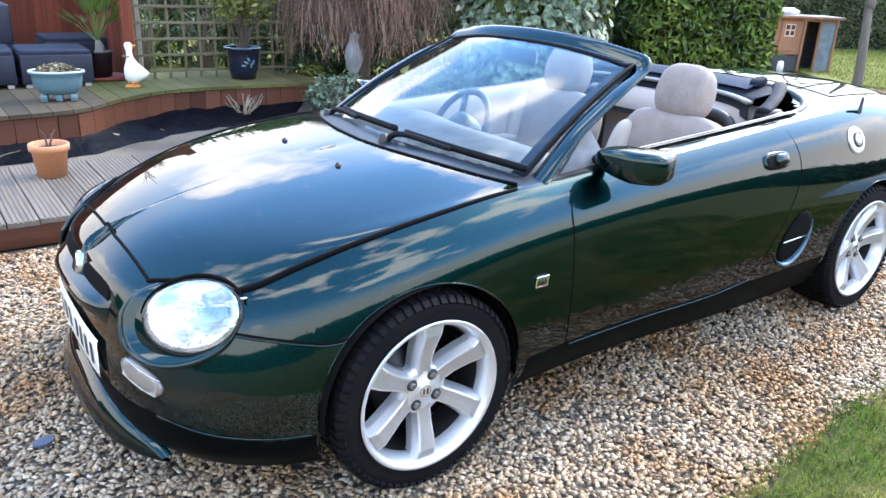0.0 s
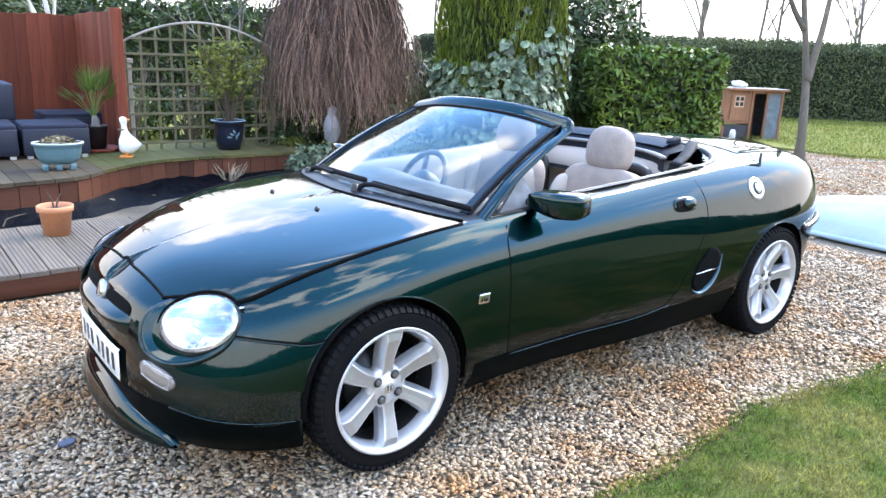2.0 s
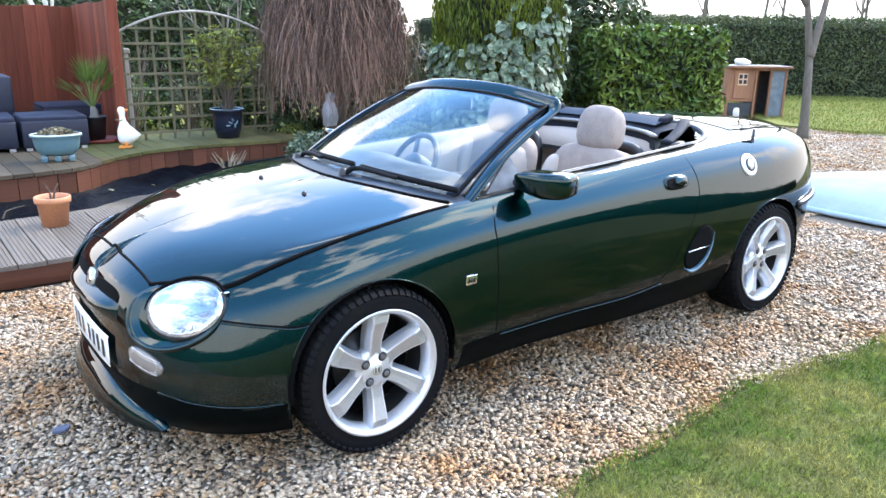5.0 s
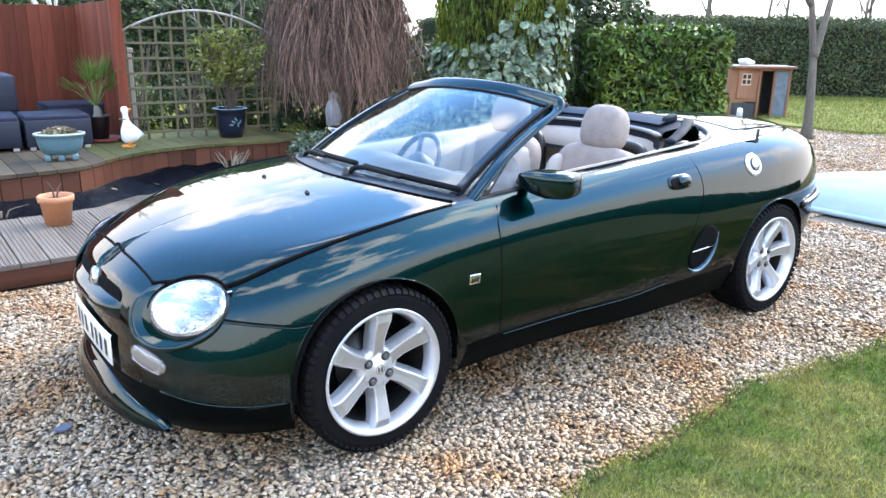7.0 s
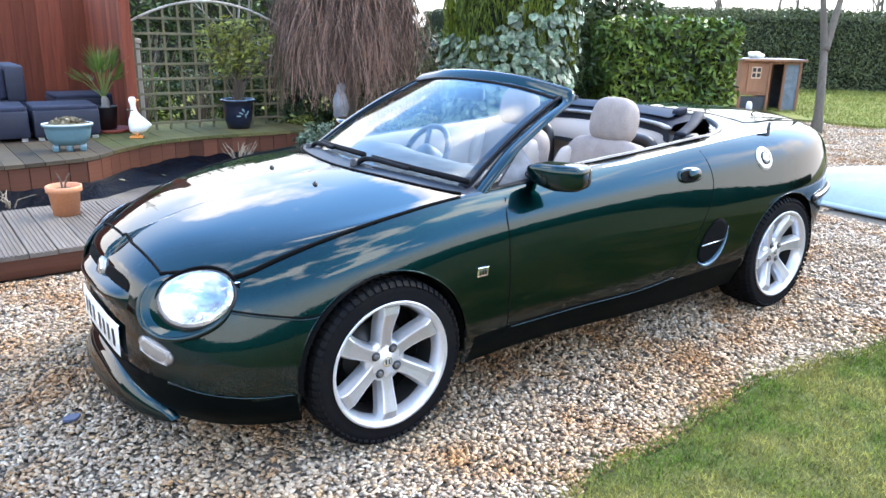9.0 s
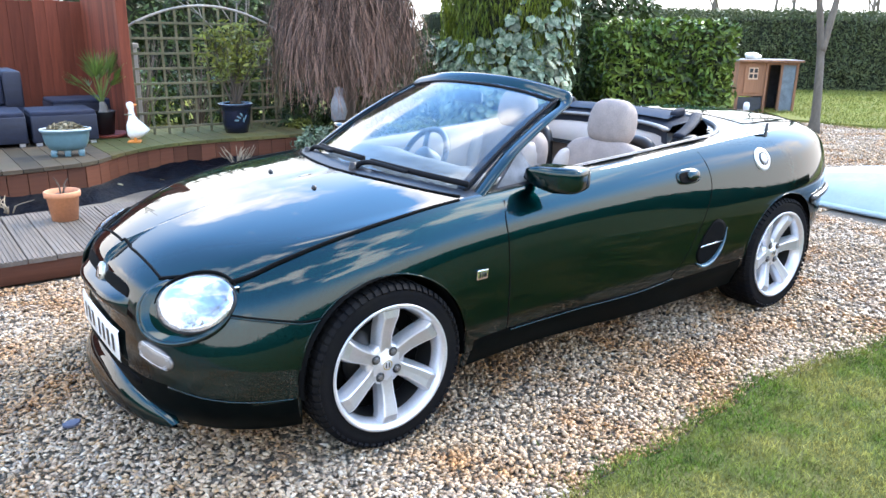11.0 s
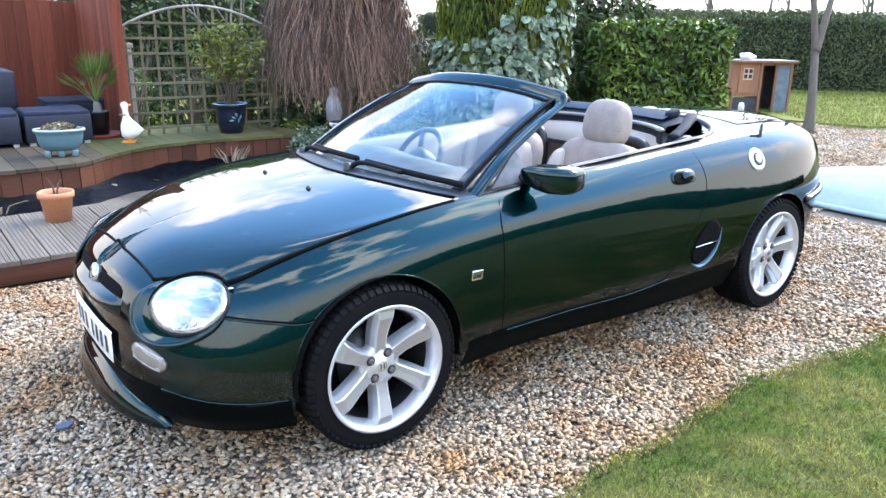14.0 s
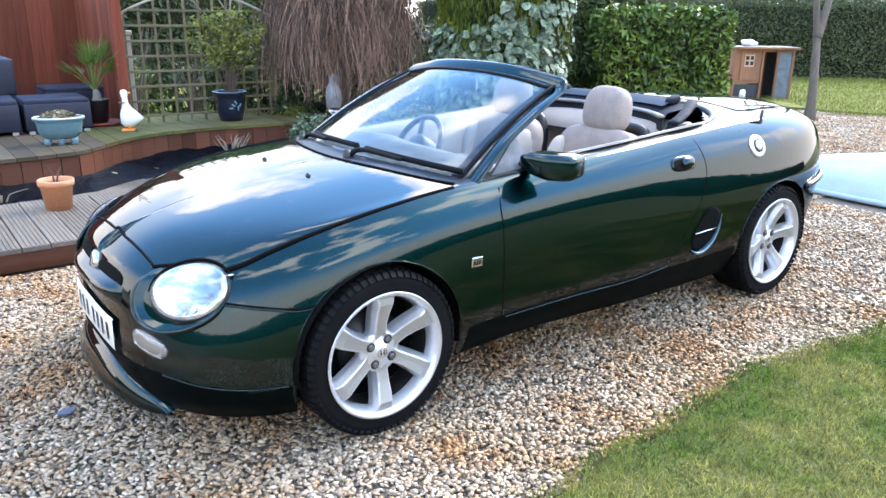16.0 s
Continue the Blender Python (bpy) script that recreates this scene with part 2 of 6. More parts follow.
CONIFER = material("conifer_foliage", (0.15, 0.19, 0.010), 0.6, tone=0.3, grain=30, bump=0.2, second=(0.085, 0.13, 0.010), island=0.5, trans=0.3)
FARHEDGE = material("far_conifer_hedge_leaf", (0.044, 0.064, 0.020), 0.7, tone=0.2, grain=8, bump=0.1, second=(0.075, 0.095, 0.035), island=0.5, trans=0.2)
OLIVELEAF = material("yellow_green_leaf", (0.17, 0.18, 0.032), 0.45, tone=0.2, grain=20, bump=0.1, second=(0.13, 0.16, 0.03), island=0.5, trans=0.3)
PALMLEAF = material("palm_leaf", (0.075, 0.14, 0.025), 0.45, tone=0.2, grain=20, bump=0.1, second=(0.16, 0.19, 0.05), island=0.4, trans=0.3)
HEATHER = material("dry_heather", (0.25, 0.21, 0.13), 0.85, tone=0.2, grain=40, bump=0.1, island=0.5)
GRASSBLADE = material("grass_blade", (0.085, 0.142, 0.020), 0.6, spec=0.2, tone=0.5, grain=14, bump=0.0, second=(0.255, 0.238, 0.066), coarse=3.2, spots=0.25, island=0.55, trans=0.3)
HUTCHWOOD = material("orange_hutch_wood", (0.30, 0.135, 0.065), 0.65, tone=0.15, grain=30, bump=0.2, stretch=(1, 1, 0.15))
GREYROOF = material("grey_felt", (0.30, 0.29, 0.28), 0.9, tone=0.1, grain=60, bump=0.2)
WIREDARK = material("dark_wire_mesh", (0.05, 0.055, 0.06), 0.6, tone=0.2, grain=120, bump=0.2)
AQUA = material("aqua_boat_cover", (0.40, 0.48, 0.51), 0.42, spec=0.12, tone=0.08, grain=5, bump=0.4, second=(0.31, 0.42, 0.47), coarse=1.5, depth=0.02, coat=0.0)
STONE = material("grey_cast_stone", (0.25, 0.26, 0.28), 0.85, tone=0.2, grain=40, bump=0.3)


def gravel_mats():
    """Ground under the stones, and the stones in their several colours."""
    bed = material("gravel_bed", (0.17, 0.135, 0.095), 0.9, tone=0.45, grain=70, bump=0.8, depth=0.015, second=(0.09, 0.07, 0.05), coarse=1.5)
    m = bpy.data.materials.new("flint_stones")
    m.use_nodes = True
    n, l = m.node_tree.nodes, m.node_tree.links
    p = n["Principled BSDF"]
    p.inputs["Roughness"].default_value = 0.55
    g = n.new("ShaderNodeNewGeometry")
    r = n.new("ShaderNodeValToRGB")
    stops = [(0.0, (0.21, 0.18, 0.155)), (0.11, (0.42, 0.35, 0.275)), (0.32, (0.53, 0.455, 0.365)), (0.47, (0.43, 0.315, 0.195)),
             (0.57, (0.56, 0.50, 0.43)), (0.74, (0.31, 0.255, 0.21)), (0.93, (0.66, 0.62, 0.56))]
    r.color_ramp.interpolation = "CONSTANT"
    while len(r.color_ramp.elements) < len(stops):
        r.color_ramp.elements.new(0.5)
    for e, (pos, c) in zip(r.color_ramp.elements, stops):
        e.position, e.color = pos, (*c, 1)
    l.new(g.outputs["Random Per Island"], r.inputs[0])
    co = n.new("ShaderNodeTexCoord")
    nz = n.new("ShaderNodeTexNoise")
    nz.inputs["Scale"].default_value = 1.1
    nz.inputs["Detail"].default_value = 5
    l.new(co.outputs["Object"], nz.inputs["Vector"])
    mr = n.new("ShaderNodeValToRGB")
    mr.color_ramp.elements[0].position, mr.color_ramp.elements[1].position = 0.38, 0.62
    mr.color_ramp.elements[0].color, mr.color_ramp.elements[1].color = (0.90, 0.82, 0.71, 1), (0.80, 0.64, 0.45, 1)
    l.new(nz.outputs["Fac"], mr.inputs[0])
    mx = n.new("ShaderNodeMixRGB")
    mx.blend_type = "MULTIPLY"
    mx.inputs[0].default_value = 1
    l.new(r.outputs[0], mx.inputs[1])
    l.new(mr.outputs[0], mx.inputs[2])
    # ochre, clay-stained patches
    st = n.new("ShaderNodeTexNoise")
    st.inputs["Scale"].default_value = 1.9
    st.inputs["Detail"].default_value = 7
    st.inputs["Roughness"].default_value = 0.62
    l.new(co.outputs["Object"], st.inputs["Vector"])
    sr = n.new("ShaderNodeMapRange")
    sr.inputs["From Min"].default_value, sr.inputs["From Max"].default_value = 0.485, 0.61
    sr.inputs["To Max"].default_value = 0.85
    l.new(st.outputs["Fac"], sr.inputs[0])
    oc = n.new("ShaderNodeMixRGB")
    oc.blend_type = "MULTIPLY"
    oc.inputs[2].default_value = (0.82, 0.53, 0.25, 1)
    l.new(sr.outputs[0], oc.inputs[0])
    l.new(mx.outputs[0], oc.inputs[1])
    l.new(oc.outputs[0], p.inputs["Base Color"])
    return bed, m


BED, FLINT = gravel_mats()
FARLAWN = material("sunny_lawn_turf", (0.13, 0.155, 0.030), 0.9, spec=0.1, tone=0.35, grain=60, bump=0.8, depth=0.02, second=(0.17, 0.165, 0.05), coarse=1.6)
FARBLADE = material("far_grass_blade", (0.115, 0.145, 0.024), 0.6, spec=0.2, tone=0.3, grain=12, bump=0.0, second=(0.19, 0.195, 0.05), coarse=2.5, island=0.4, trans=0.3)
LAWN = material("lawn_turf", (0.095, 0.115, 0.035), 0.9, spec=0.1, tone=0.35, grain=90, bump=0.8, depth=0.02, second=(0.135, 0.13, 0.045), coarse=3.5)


# ---- building helpers ----
def part(name, bm, mat, parent=None, label="", smooth=True, category=""):
    """Link a bmesh, or a ready mesh, as one object under a thing or a part."""
    if isinstance(bm, bmesh.types.BMesh):
        me = bpy.data.meshes.new(name)
        bm.to_mesh(me)
        bm.free()
    else:
        me = bm
    if not me.materials:
        me.materials.append(mat)
    if smooth:
        me.shade_smooth()
    ob = new(name, me)
    ob.parent = parent
    return tagged(ob, label, category)


def thing(name, label, category, at=(0, 0, 0), turn=0.0, group="", kind=""):
    ob = new(name)
    ob.matrix_world = pose(*at, 0, 0, turn)
    return tagged(ob, label, category, group, kind)


def join(*bms):
    """One bmesh of several."""
    out = bmesh.new()
    for b in bms:
        me = bpy.data.meshes.new("tmp")
        b.to_mesh(me)
        b.free()
        out.from_mesh(me)
        bpy.data.meshes.remove(me)
    return out


def box(sx, sy, sz, at=(0, 0, 0), bevel=0.0, turn=None, segs=2):
    """A box with rounded edges whose base middle is at `at`."""
    bm = bmesh.new()
    bmesh.ops.create_cube(bm, size=1)
    bmesh.ops.scale(bm, vec=(sx, sy, sz), verts=bm.verts)
    if bevel:
        bmesh.ops.bevel(bm, geom=bm.edges[:], offset=bevel, segments=segs, profile=0.5, affect="EDGES", clamp_overlap=True)
    if turn is not None:
        bmesh.ops.transform(bm, matrix=turn, verts=bm.verts)
    bmesh.ops.translate(bm, vec=(at[0], at[1], at[2] + (sz / 2 if turn is None else 0)), verts=bm.verts)
    return bm


def lathe(profile, n=32, close=False, axis="z"):
    """Turn (radius, height) pairs round an axis."""
    bm = bmesh.new()
    rings = []
    for r, h in profile:
        if r < 1e-6:
            rings.append([bm.verts.new((0, 0, h))])
        else:
            rings.append([bm.verts.new((r * math.cos(2 * math.pi * k / n), r * math.sin(2 * math.pi * k / n), h)) for k in range(n)])
    pairs = list(zip(rings, rings[1:])) + ([(rings[-1], rings[0])] if close else [])
    for a, b in pairs:
        for k in range(n):
            f = [a[k % len(a)], a[(k + 1) % len(a)], b[(k + 1) % len(b)], b[k % len(b)]]
            f = list(dict.fromkeys(f))
            if len(f) > 2:
                bm.faces.new(f)
    bmesh.ops.recalc_face_normals(bm, faces=bm.faces)
    if axis == "y":
        bmesh.ops.rotate(bm, matrix=Matrix.Rotation(radians(90), 3, "X"), verts=bm.verts)
    return bm


def smooth_path(points, n):
    """A smooth curve of n points through the given ones."""
    p = np.array(points, float)
    if len(p) == 2:
        return [Vector(p[0] + (p[1] - p[0]) * t) for t in np.linspace(0, 1, n)]
    d = np.r_[0, np.cumsum(np.linalg.norm(np.diff(p, axis=0), axis=1) ** 0.5)]
    ext = np.vstack([2 * p[0] - p[1], p, 2 * p[-1] - p[-2]])
    out = []
    for t in np.linspace(0, d[-1], n):
        i = min(np.searchsorted(d, t, side="right") - 1, len(p) - 2)
        u = (t - d[i]) / (d[i + 1] - d[i])
        a, b, c, e = ext[i:i + 4]
        out.append(Vector(0.5 * (2 * b + (c - a) * u + (2 * a - 5 * b + 4 * c - e) * u * u + (3 * b - a - 3 * c + e) * u ** 3)))
    return out


def tube(points, radius, sides=8, closed=False, squash=None):
    """A round or oval bar along points; radius may be a list."""
    pts = [Vector(p) for p in points]
    n = len(pts)
    rad = radius if isinstance(radius, (list, tuple, np.ndarray)) else [radius] * n
    bm = bmesh.new()
    rings, up = [], None
    for i, p in enumerate(pts):
        a, b = (pts[i - 1], pts[(i + 1) % n]) if closed else (pts[max(i - 1, 0)], pts[min(i + 1, n - 1)])
        t = (b - a).normalized()
        if up is None:
            up = Vector((0, 0, 1)) if abs(t.z) < 0.9 else Vector((0, 1, 0))
        s = t.cross(up).normalized()
        up = s.cross(t).normalized()
        wx, wz = squash or (1, 1)
        rings.append([bm.verts.new(p + (s * math.cos(q) * wx + up * math.sin(q) * wz) * rad[i]) for q in (2 * math.pi * k / sides for k in range(sides))])
    for i in range(n if closed else n - 1):
        a, b = rings[i], rings[(i + 1) % n]
        for k in range(sides):
            bm.faces.new((a[k], a[(k + 1) % sides], b[(k + 1) % sides], b[k]))
    if not closed:
        bm.faces.new(rings[0][::-1])
        bm.faces.new(rings[-1])
    bmesh.ops.recalc_face_normals(bm, faces=bm.faces)
    return bm


def prism(outline, height, at=(0, 0, 0), bevel=0.0):
    """An outline in plan raised to a height."""
    bm = bmesh.new()
    f = bm.faces.new([bm.verts.new((x, y, 0)) for x, y in outline])
    r = bmesh.ops.extrude_face_region(bm, geom=[f])
    bmesh.ops.translate(bm, vec=(0, 0, height), verts=[v for v in r["geom"] if isinstance(v, bmesh.types.BMVert)])
    bmesh.ops.recalc_face_normals(bm, faces=bm.faces)
    if bevel:
        bmesh.ops.bevel(bm, geom=bm.edges[:], offset=bevel, segments=2, profile=0.5, affect="EDGES", clamp_overlap=True)
    bmesh.ops.translate(bm, vec=at, verts=bm.verts)
    return bm


def grid_mesh(name, rows, keep=None):
    """A sheet through rows of points."""
    n, m = len(rows), len(rows[0])
    v = [tuple(p) for r in rows for p in r]
    f = [(i * m + j, i * m + j + 1, (i + 1) * m + j + 1, (i + 1) * m + j) for i in range(n - 1) for j in range(m - 1) if keep is None or keep(i, j)]
    me = bpy.data.meshes.new(name)
    me.from_pydata(v, [], f)
    return me


def scatter(name, centres, shape, faces, size, mat, parent=None, label="", tilt=1.0, seed=1, aim=None, flatten=(1, 1, 1), category=""):
    """Many small pieces of one shape at the centres, each turned its own way, joined into one mesh."""
    rng = np.random.default_rng(seed)
    c = np.asarray(centres, float)
    n, base = len(c), np.asarray(shape, float)
    k = len(base)
    yaw, s = rng.uniform(0, 2 * np.pi, n), size * rng.uniform(0.65, 1.3, n)
    if aim is None:
        p, r = rng.normal(0, tilt, n), rng.normal(0, tilt, n)
        cy, sy, cp, sp, cr_, sr = np.cos(yaw), np.sin(yaw), np.cos(p), np.sin(p), np.cos(r), np.sin(r)
        m = np.empty((n, 3, 3))
        m[:, 0] = np.stack([cy * cp, cy * sp * sr - sy * cr_, cy * sp * cr_ + sy * sr], 1)
        m[:, 1] = np.stack([sy * cp, sy * sp * sr + cy * cr_, sy * sp * cr_ - cy * sr], 1)
        m[:, 2] = np.stack([-sp, cp * sr, cp * cr_], 1)
    else:
        z = np.asarray(aim, float) + rng.normal(0, tilt, (n, 3))
        z /= np.linalg.norm(z, axis=1)[:, None]
        q = rng.normal(0, 1, (n, 3))
        x = np.cross(q, z)
        x /= np.linalg.norm(x, axis=1)[:, None]
        m = np.stack([x, np.cross(z, x), z], 2)
    v = np.einsum("nij,kj->nki", m, base * np.asarray(flatten)) * s[:, None, None] + c[:, None]
    me = bpy.data.meshes.new(name)
    fs = np.asarray(faces)
    allf = (fs[None] + (np.arange(n) * k)[:, None, None]).reshape(-1, fs.shape[1])
    me.vertices.add(n * k)
    me.vertices.foreach_set("co", v.reshape(-1))
    me.loops.add(allf.size)
    me.loops.foreach_set("vertex_index", allf.reshape(-1).astype(np.int32))
    me.polygons.add(len(allf))
    me.polygons.foreach_set("loop_start", np.arange(len(allf), dtype=np.int32) * fs.shape[1])
    me.update(calc_edges=True)
    me.validate()
    return part(name, me, mat, parent, label, smooth=False, category=category)


LEAF = [(0, -1, 0), (0.42, -0.35, 0.08), (0.36, 0.35, 0.08), (0, 1, -0.05), (-0.36, 0.35, 0.08), (-0.42, -0.35, 0.08)]
LEAF_F = [(0, 1, 2, 3), (0, 3, 4, 5)]
PEBBLE = [(1.1, 0, 0), (0.15, 0.85, 0.2), (-0.95, 0.35, -0.1), (-0.55, -0.75, 0.15), (0.55, -0.7, -0.15), (0.25, 0.1, 0.7), (0, 0, -0.75)]
PEBBLE_F = [(0, 1, 5), (1, 2, 5), (2, 3, 5), (3, 4, 5), (4, 0, 5), (1, 0, 6), (2, 1, 6), (3, 2, 6), (4, 3, 6), (0, 4, 6)]

# ---- ground ----
def bounds(x):
    """Where the near lawn meets the gravel."""
    return -1.30 - 0.085 * abs(x - 1.4) ** 1.5 + 0.018 * math.sin(5 * x) + 0.012 * math.sin(13 * x + 1)


GX = sorted({round(v, 3) for v in [-900, -300, -80, -30, -12, -6] + list(np.linspace(-4, 8, 41)) + [10, 12, 15, 20, 30, 80, 300, 900]})
ground = part("ground", grid_mesh("ground", [[(x, y, -0.012) for y in GX] for x in GX]), BED)
tagged(ground, "pale flint gravel bed of the driveway", "gravel drive", kind="structure")

rng = np.random.default_rng(4)


def pebbles(name, x0, x1, y0, y1, count, size, seed):
    r = np.random.default_rng(seed)
    x, y = r.uniform(x0, x1, count), r.uniform(y0, y1, count)
    if x0 < 0:                                    # thin out towards the open end of the drive
        x = np.where(x < x0 + 0.3, x0 + 0.3 - r.gamma(1.0, 0.9, count), x)
    ok = np.array([yy > bounds(xx) + 0.004 and (yy < 1.72 or xx > 2.6) for xx, yy in zip(x, y)])
    ok &= ~((x > 4.7) & (y < 0.2) & (x < 7))
    x, y = x[ok], y[ok]
    z = r.uniform(-0.006, 0.007, len(x)) + 0.006 * np.sin(2.1 * x + 1.3) * np.sin(2.7 * y)
    ob = scatter(name, np.stack([x, y, z], 1), PEBBLE, PEBBLE_F, size, FLINT, tilt=0.35, seed=seed, flatten=(1, 0.8, 0.5))
    tagged(ob, "mixed cream, brown and grey flint gravel stones", "gravel", kind="stuff")


pebbles("gravel_stones", -2.2, 2.2, -1.6, 1.75, 92000, 0.0120, 5)
pebbles("gravel_stones", 2.2, 5.2, -2.0, 1.75, 40000, 0.0132, 6)
pebbles("gravel_stones", 5.2, 11.6, -3.2, 4.2, 44000, 0.0175, 7)
pebbles("gravel_stones", 2.7, 5.2, 1.75, 3.0, 7000, 0.018, 8)

lx = np.r_[np.linspace(-12, -6.3, 16), np.linspace(-6, 3, 90), np.linspace(3.2, 14, 24)]
rows = []
for s in np.r_[np.linspace(0, 1, 26) ** 2]:
    rows.append([(x, bounds(x) - s * (9.0 + bounds(x)), 0.028 * min(1, s * 60) - 0.004) for x in lx])
lawn = part("lawn", grid_mesh("lawn", rows), LAWN)
tagged(lawn, "short worn grass lawn beside the gravel", "lawn", kind="structure")


def blades(name, x, y, z, size, seed, label, mat=GRASSBLADE):
    n = len(x)
    ob = scatter(name, np.stack([x, y, z], 1), [(-0.06, 0, 0), (0.06, 0, 0), (0.03, 0.12, 0.6), (0.0, 0.4, 1.0)], [(0, 1, 2), (0, 2, 3)], size, mat, tilt=0.45, seed=seed)
    return tagged(ob, label, "grass", kind="stuff")


x = rng.uniform(-0.6, 4.2, 130000)
x = np.where(x < -0.35, -0.35 - rng.gamma(1.0, 0.7, len(x)), x)
y = np.array([bounds(v) for v in x]) + 0.025 - rng.beta(1.2, 1.7, len(x)) * 2.1
blades("grass", x, y, np.full(len(x), 0.02), 0.024, 11, "short green and straw grass blades of the near lawn")

x = rng.uniform(-0.4, 5.0, 3500)
y = np.array([bounds(v) for v in x]) + rng.gamma(1.2, 0.045, len(x))
blades("grass", x, y, np.full(len(x), 0.0), 0.02, 13, "stray grass blades growing into the gravel")

# far lawn beyond the drive
FAR = [(12.6, 40), (11.9, 7.0), (12.2, 5.4), (10.9, 3.9), (11.2, 2.7), (12.2, 2.0), (14, -1), (20, -12), (60, -12), (60, 40)]
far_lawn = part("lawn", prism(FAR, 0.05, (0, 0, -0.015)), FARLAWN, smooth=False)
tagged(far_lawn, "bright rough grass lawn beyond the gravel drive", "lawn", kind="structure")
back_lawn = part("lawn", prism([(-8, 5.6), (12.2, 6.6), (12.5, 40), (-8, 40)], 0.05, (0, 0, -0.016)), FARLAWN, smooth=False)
tagged(back_lawn, "sunlit grass lawn behind the trellis", "lawn", kind="structure")
x = rng.uniform(10.6, 19, 45000)
y = rng.uniform(0.5, 9, 45000)
ok = (x > 11.1 + 0.5 * np.sin(y * 1.7))
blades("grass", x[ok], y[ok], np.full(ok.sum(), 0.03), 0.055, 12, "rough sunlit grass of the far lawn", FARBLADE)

# ---- the car: body surface ----
def spline(keys):
    xs, ys = [k[0] for k in keys], [k[1] for k in keys]
    slopes = np.gradient(ys, xs)

    def f(x):
        x = np.clip(x, xs[0], xs[-1])
        i = np.clip(np.searchsorted(xs, x, side="right") - 1, 0, len(xs) - 2)
        x0, x1, y0, y1 = np.take(xs, i), np.take(xs, i + 1), np.take(ys, i), np.take(ys, i + 1)
        h = x1 - x0
        t = (x - x0) / h
        return (2 * t ** 3 - 3 * t * t + 1) * y0 + (t ** 3 - 2 * t * t + t) * h * np.take(slopes, i) + (3 * t * t - 2 * t ** 3) * y1 + (t ** 3 - t * t) * h * np.take(slopes, i + 1)
    return f


X_N, X_T = 0.40, 2.15                       # where the nose and the tail begin to round in plan
FX = [-0.655, -0.712, -0.722, -0.722, -0.705, -0.665, -0.50, -0.20, 0.10]      # front end, level by level
RX = [3.03, 3.10, 3.15, 3.17, 3.17, 3.14, 3.04, 2.75, 2.4]       # rear end
PF = [3.2, 3.4, 3.5, 3.3, 3.0, 2.8, 2.5, 2.3, 2.0]
PR = [3.6, 3.6, 3.6, 3.6, 3.8, 3.8, 2.6, 2.3, 2.0]
WIDE = [0.750, 0.798, 0.808, 0.803, 0.772, 0.695, 0.615, 0.32, 0.0]
z_shoulder = spline([(-0.75, 0.590), (-0.60, 0.605), (-0.46, 0.640), (-0.2, 0.705), (0.1, 0.755), (0.37, 0.785), (0.6, 0.800), (1.0, 0.825), (1.4, 0.85), (1.8, 0.878), (2.1, 0.893), (2.4, 0.900), (2.7, 0.892), (2.95, 0.872), (3.15, 0.840)])
z_spine = spline([(-0.75, 0.58), (-0.62, 0.640), (-0.45, 0.695), (-0.2, 0.755), (0.05, 0.797), (0.25, 0.825), (0.6, 0.85), (1.5, 0.91), (2.1, 0.955), (2.4, 0.965), (2.7, 0.960), (2.95, 0.942), (3.15, 0.905)])
z_low = spline([(-0.76, 0.115), (-0.3, 0.120), (0.2, 0.17), (0.5, 0.185), (1.5, 0.165), (2.0, 0.18), (2.8, 0.24), (3.1, 0.27)])
hips = spline([(-0.8, 0.985), (0.0, 1.0), (0.35, 0.985), (0.9, 0.965), (1.4, 0.968), (1.9, 0.985), (2.4, 1.0), (3.2, 0.985)])
ARCH = [(0.0, 0.292, 0.318), (2.375, 0.292, 0.318)]


taper = spline([(-0.8, 1.0), (1.4, 1.0), (1.9, 0.985), (2.3, 0.975), (3.2, 0.975)])


def top_z(x, y, x5, w5):
    t = np.clip(np.abs(y) / np.maximum(w5, 1e-4), 0, 1)
    return z_spine(x) - (z_spine(x) - z_shoulder(x)) * t ** 3.2


def plan(level, kind, t):
    """x and half width of a level's outline: kind 0 nose and 2 tail (t 0 where they begin, 1 at the tip), 1 flank (t is x)."""
    w = WIDE[level]
    slim = taper if level in (4, 5) else (lambda v: 1.0)
    if kind == 1:
        return t, w * hips(t) * slim(t)
    p = PF[level] if kind == 0 else PR[level]
    c = t
    s = max(1 - t ** p, 0) ** (1 / p)
    x = X_N + (FX[level] - X_N) * c if kind == 0 else X_T + (RX[level] - X_T) * c
    return x, w * hips(x) * s * slim(x)


def column(kind, t):
    """The control points of one section line, from the sill up and over to the middle."""
    pts = []
    x5, w5 = plan(5, kind, t)
    zs, zl = float(z_shoulder(x5)), float(z_low(x5))
    f = [0, 0.17, 0.40, 0.62, 0.86, 1.0]
    for k in range(9):
        x, y = plan(k, kind, t)
        if k < 5:
            z = zl + (zs - zl) * f[k]
        else:
            y5 = float(plan(5, 1, min(max(x, X_N), X_T))[1])
            if kind == 0:
                u = (X_N - x) / (X_N - FX[5])
                y5 = WIDE[5] * hips(x) * max(1 - max(u, 0) ** PF[5], 0) ** (1 / PF[5])
            elif kind == 2:
                u = (x - X_T) / (RX[5] - X_T)
                y5 = WIDE[5] * hips(x) * taper(x) * max(1 - max(u, 0) ** PR[5], 0) ** (1 / PR[5])
            z = float(top_z(x, y, x5, max(y5, y, 1e-3)))
        pts.append((float(x), float(y), z))
    return pts


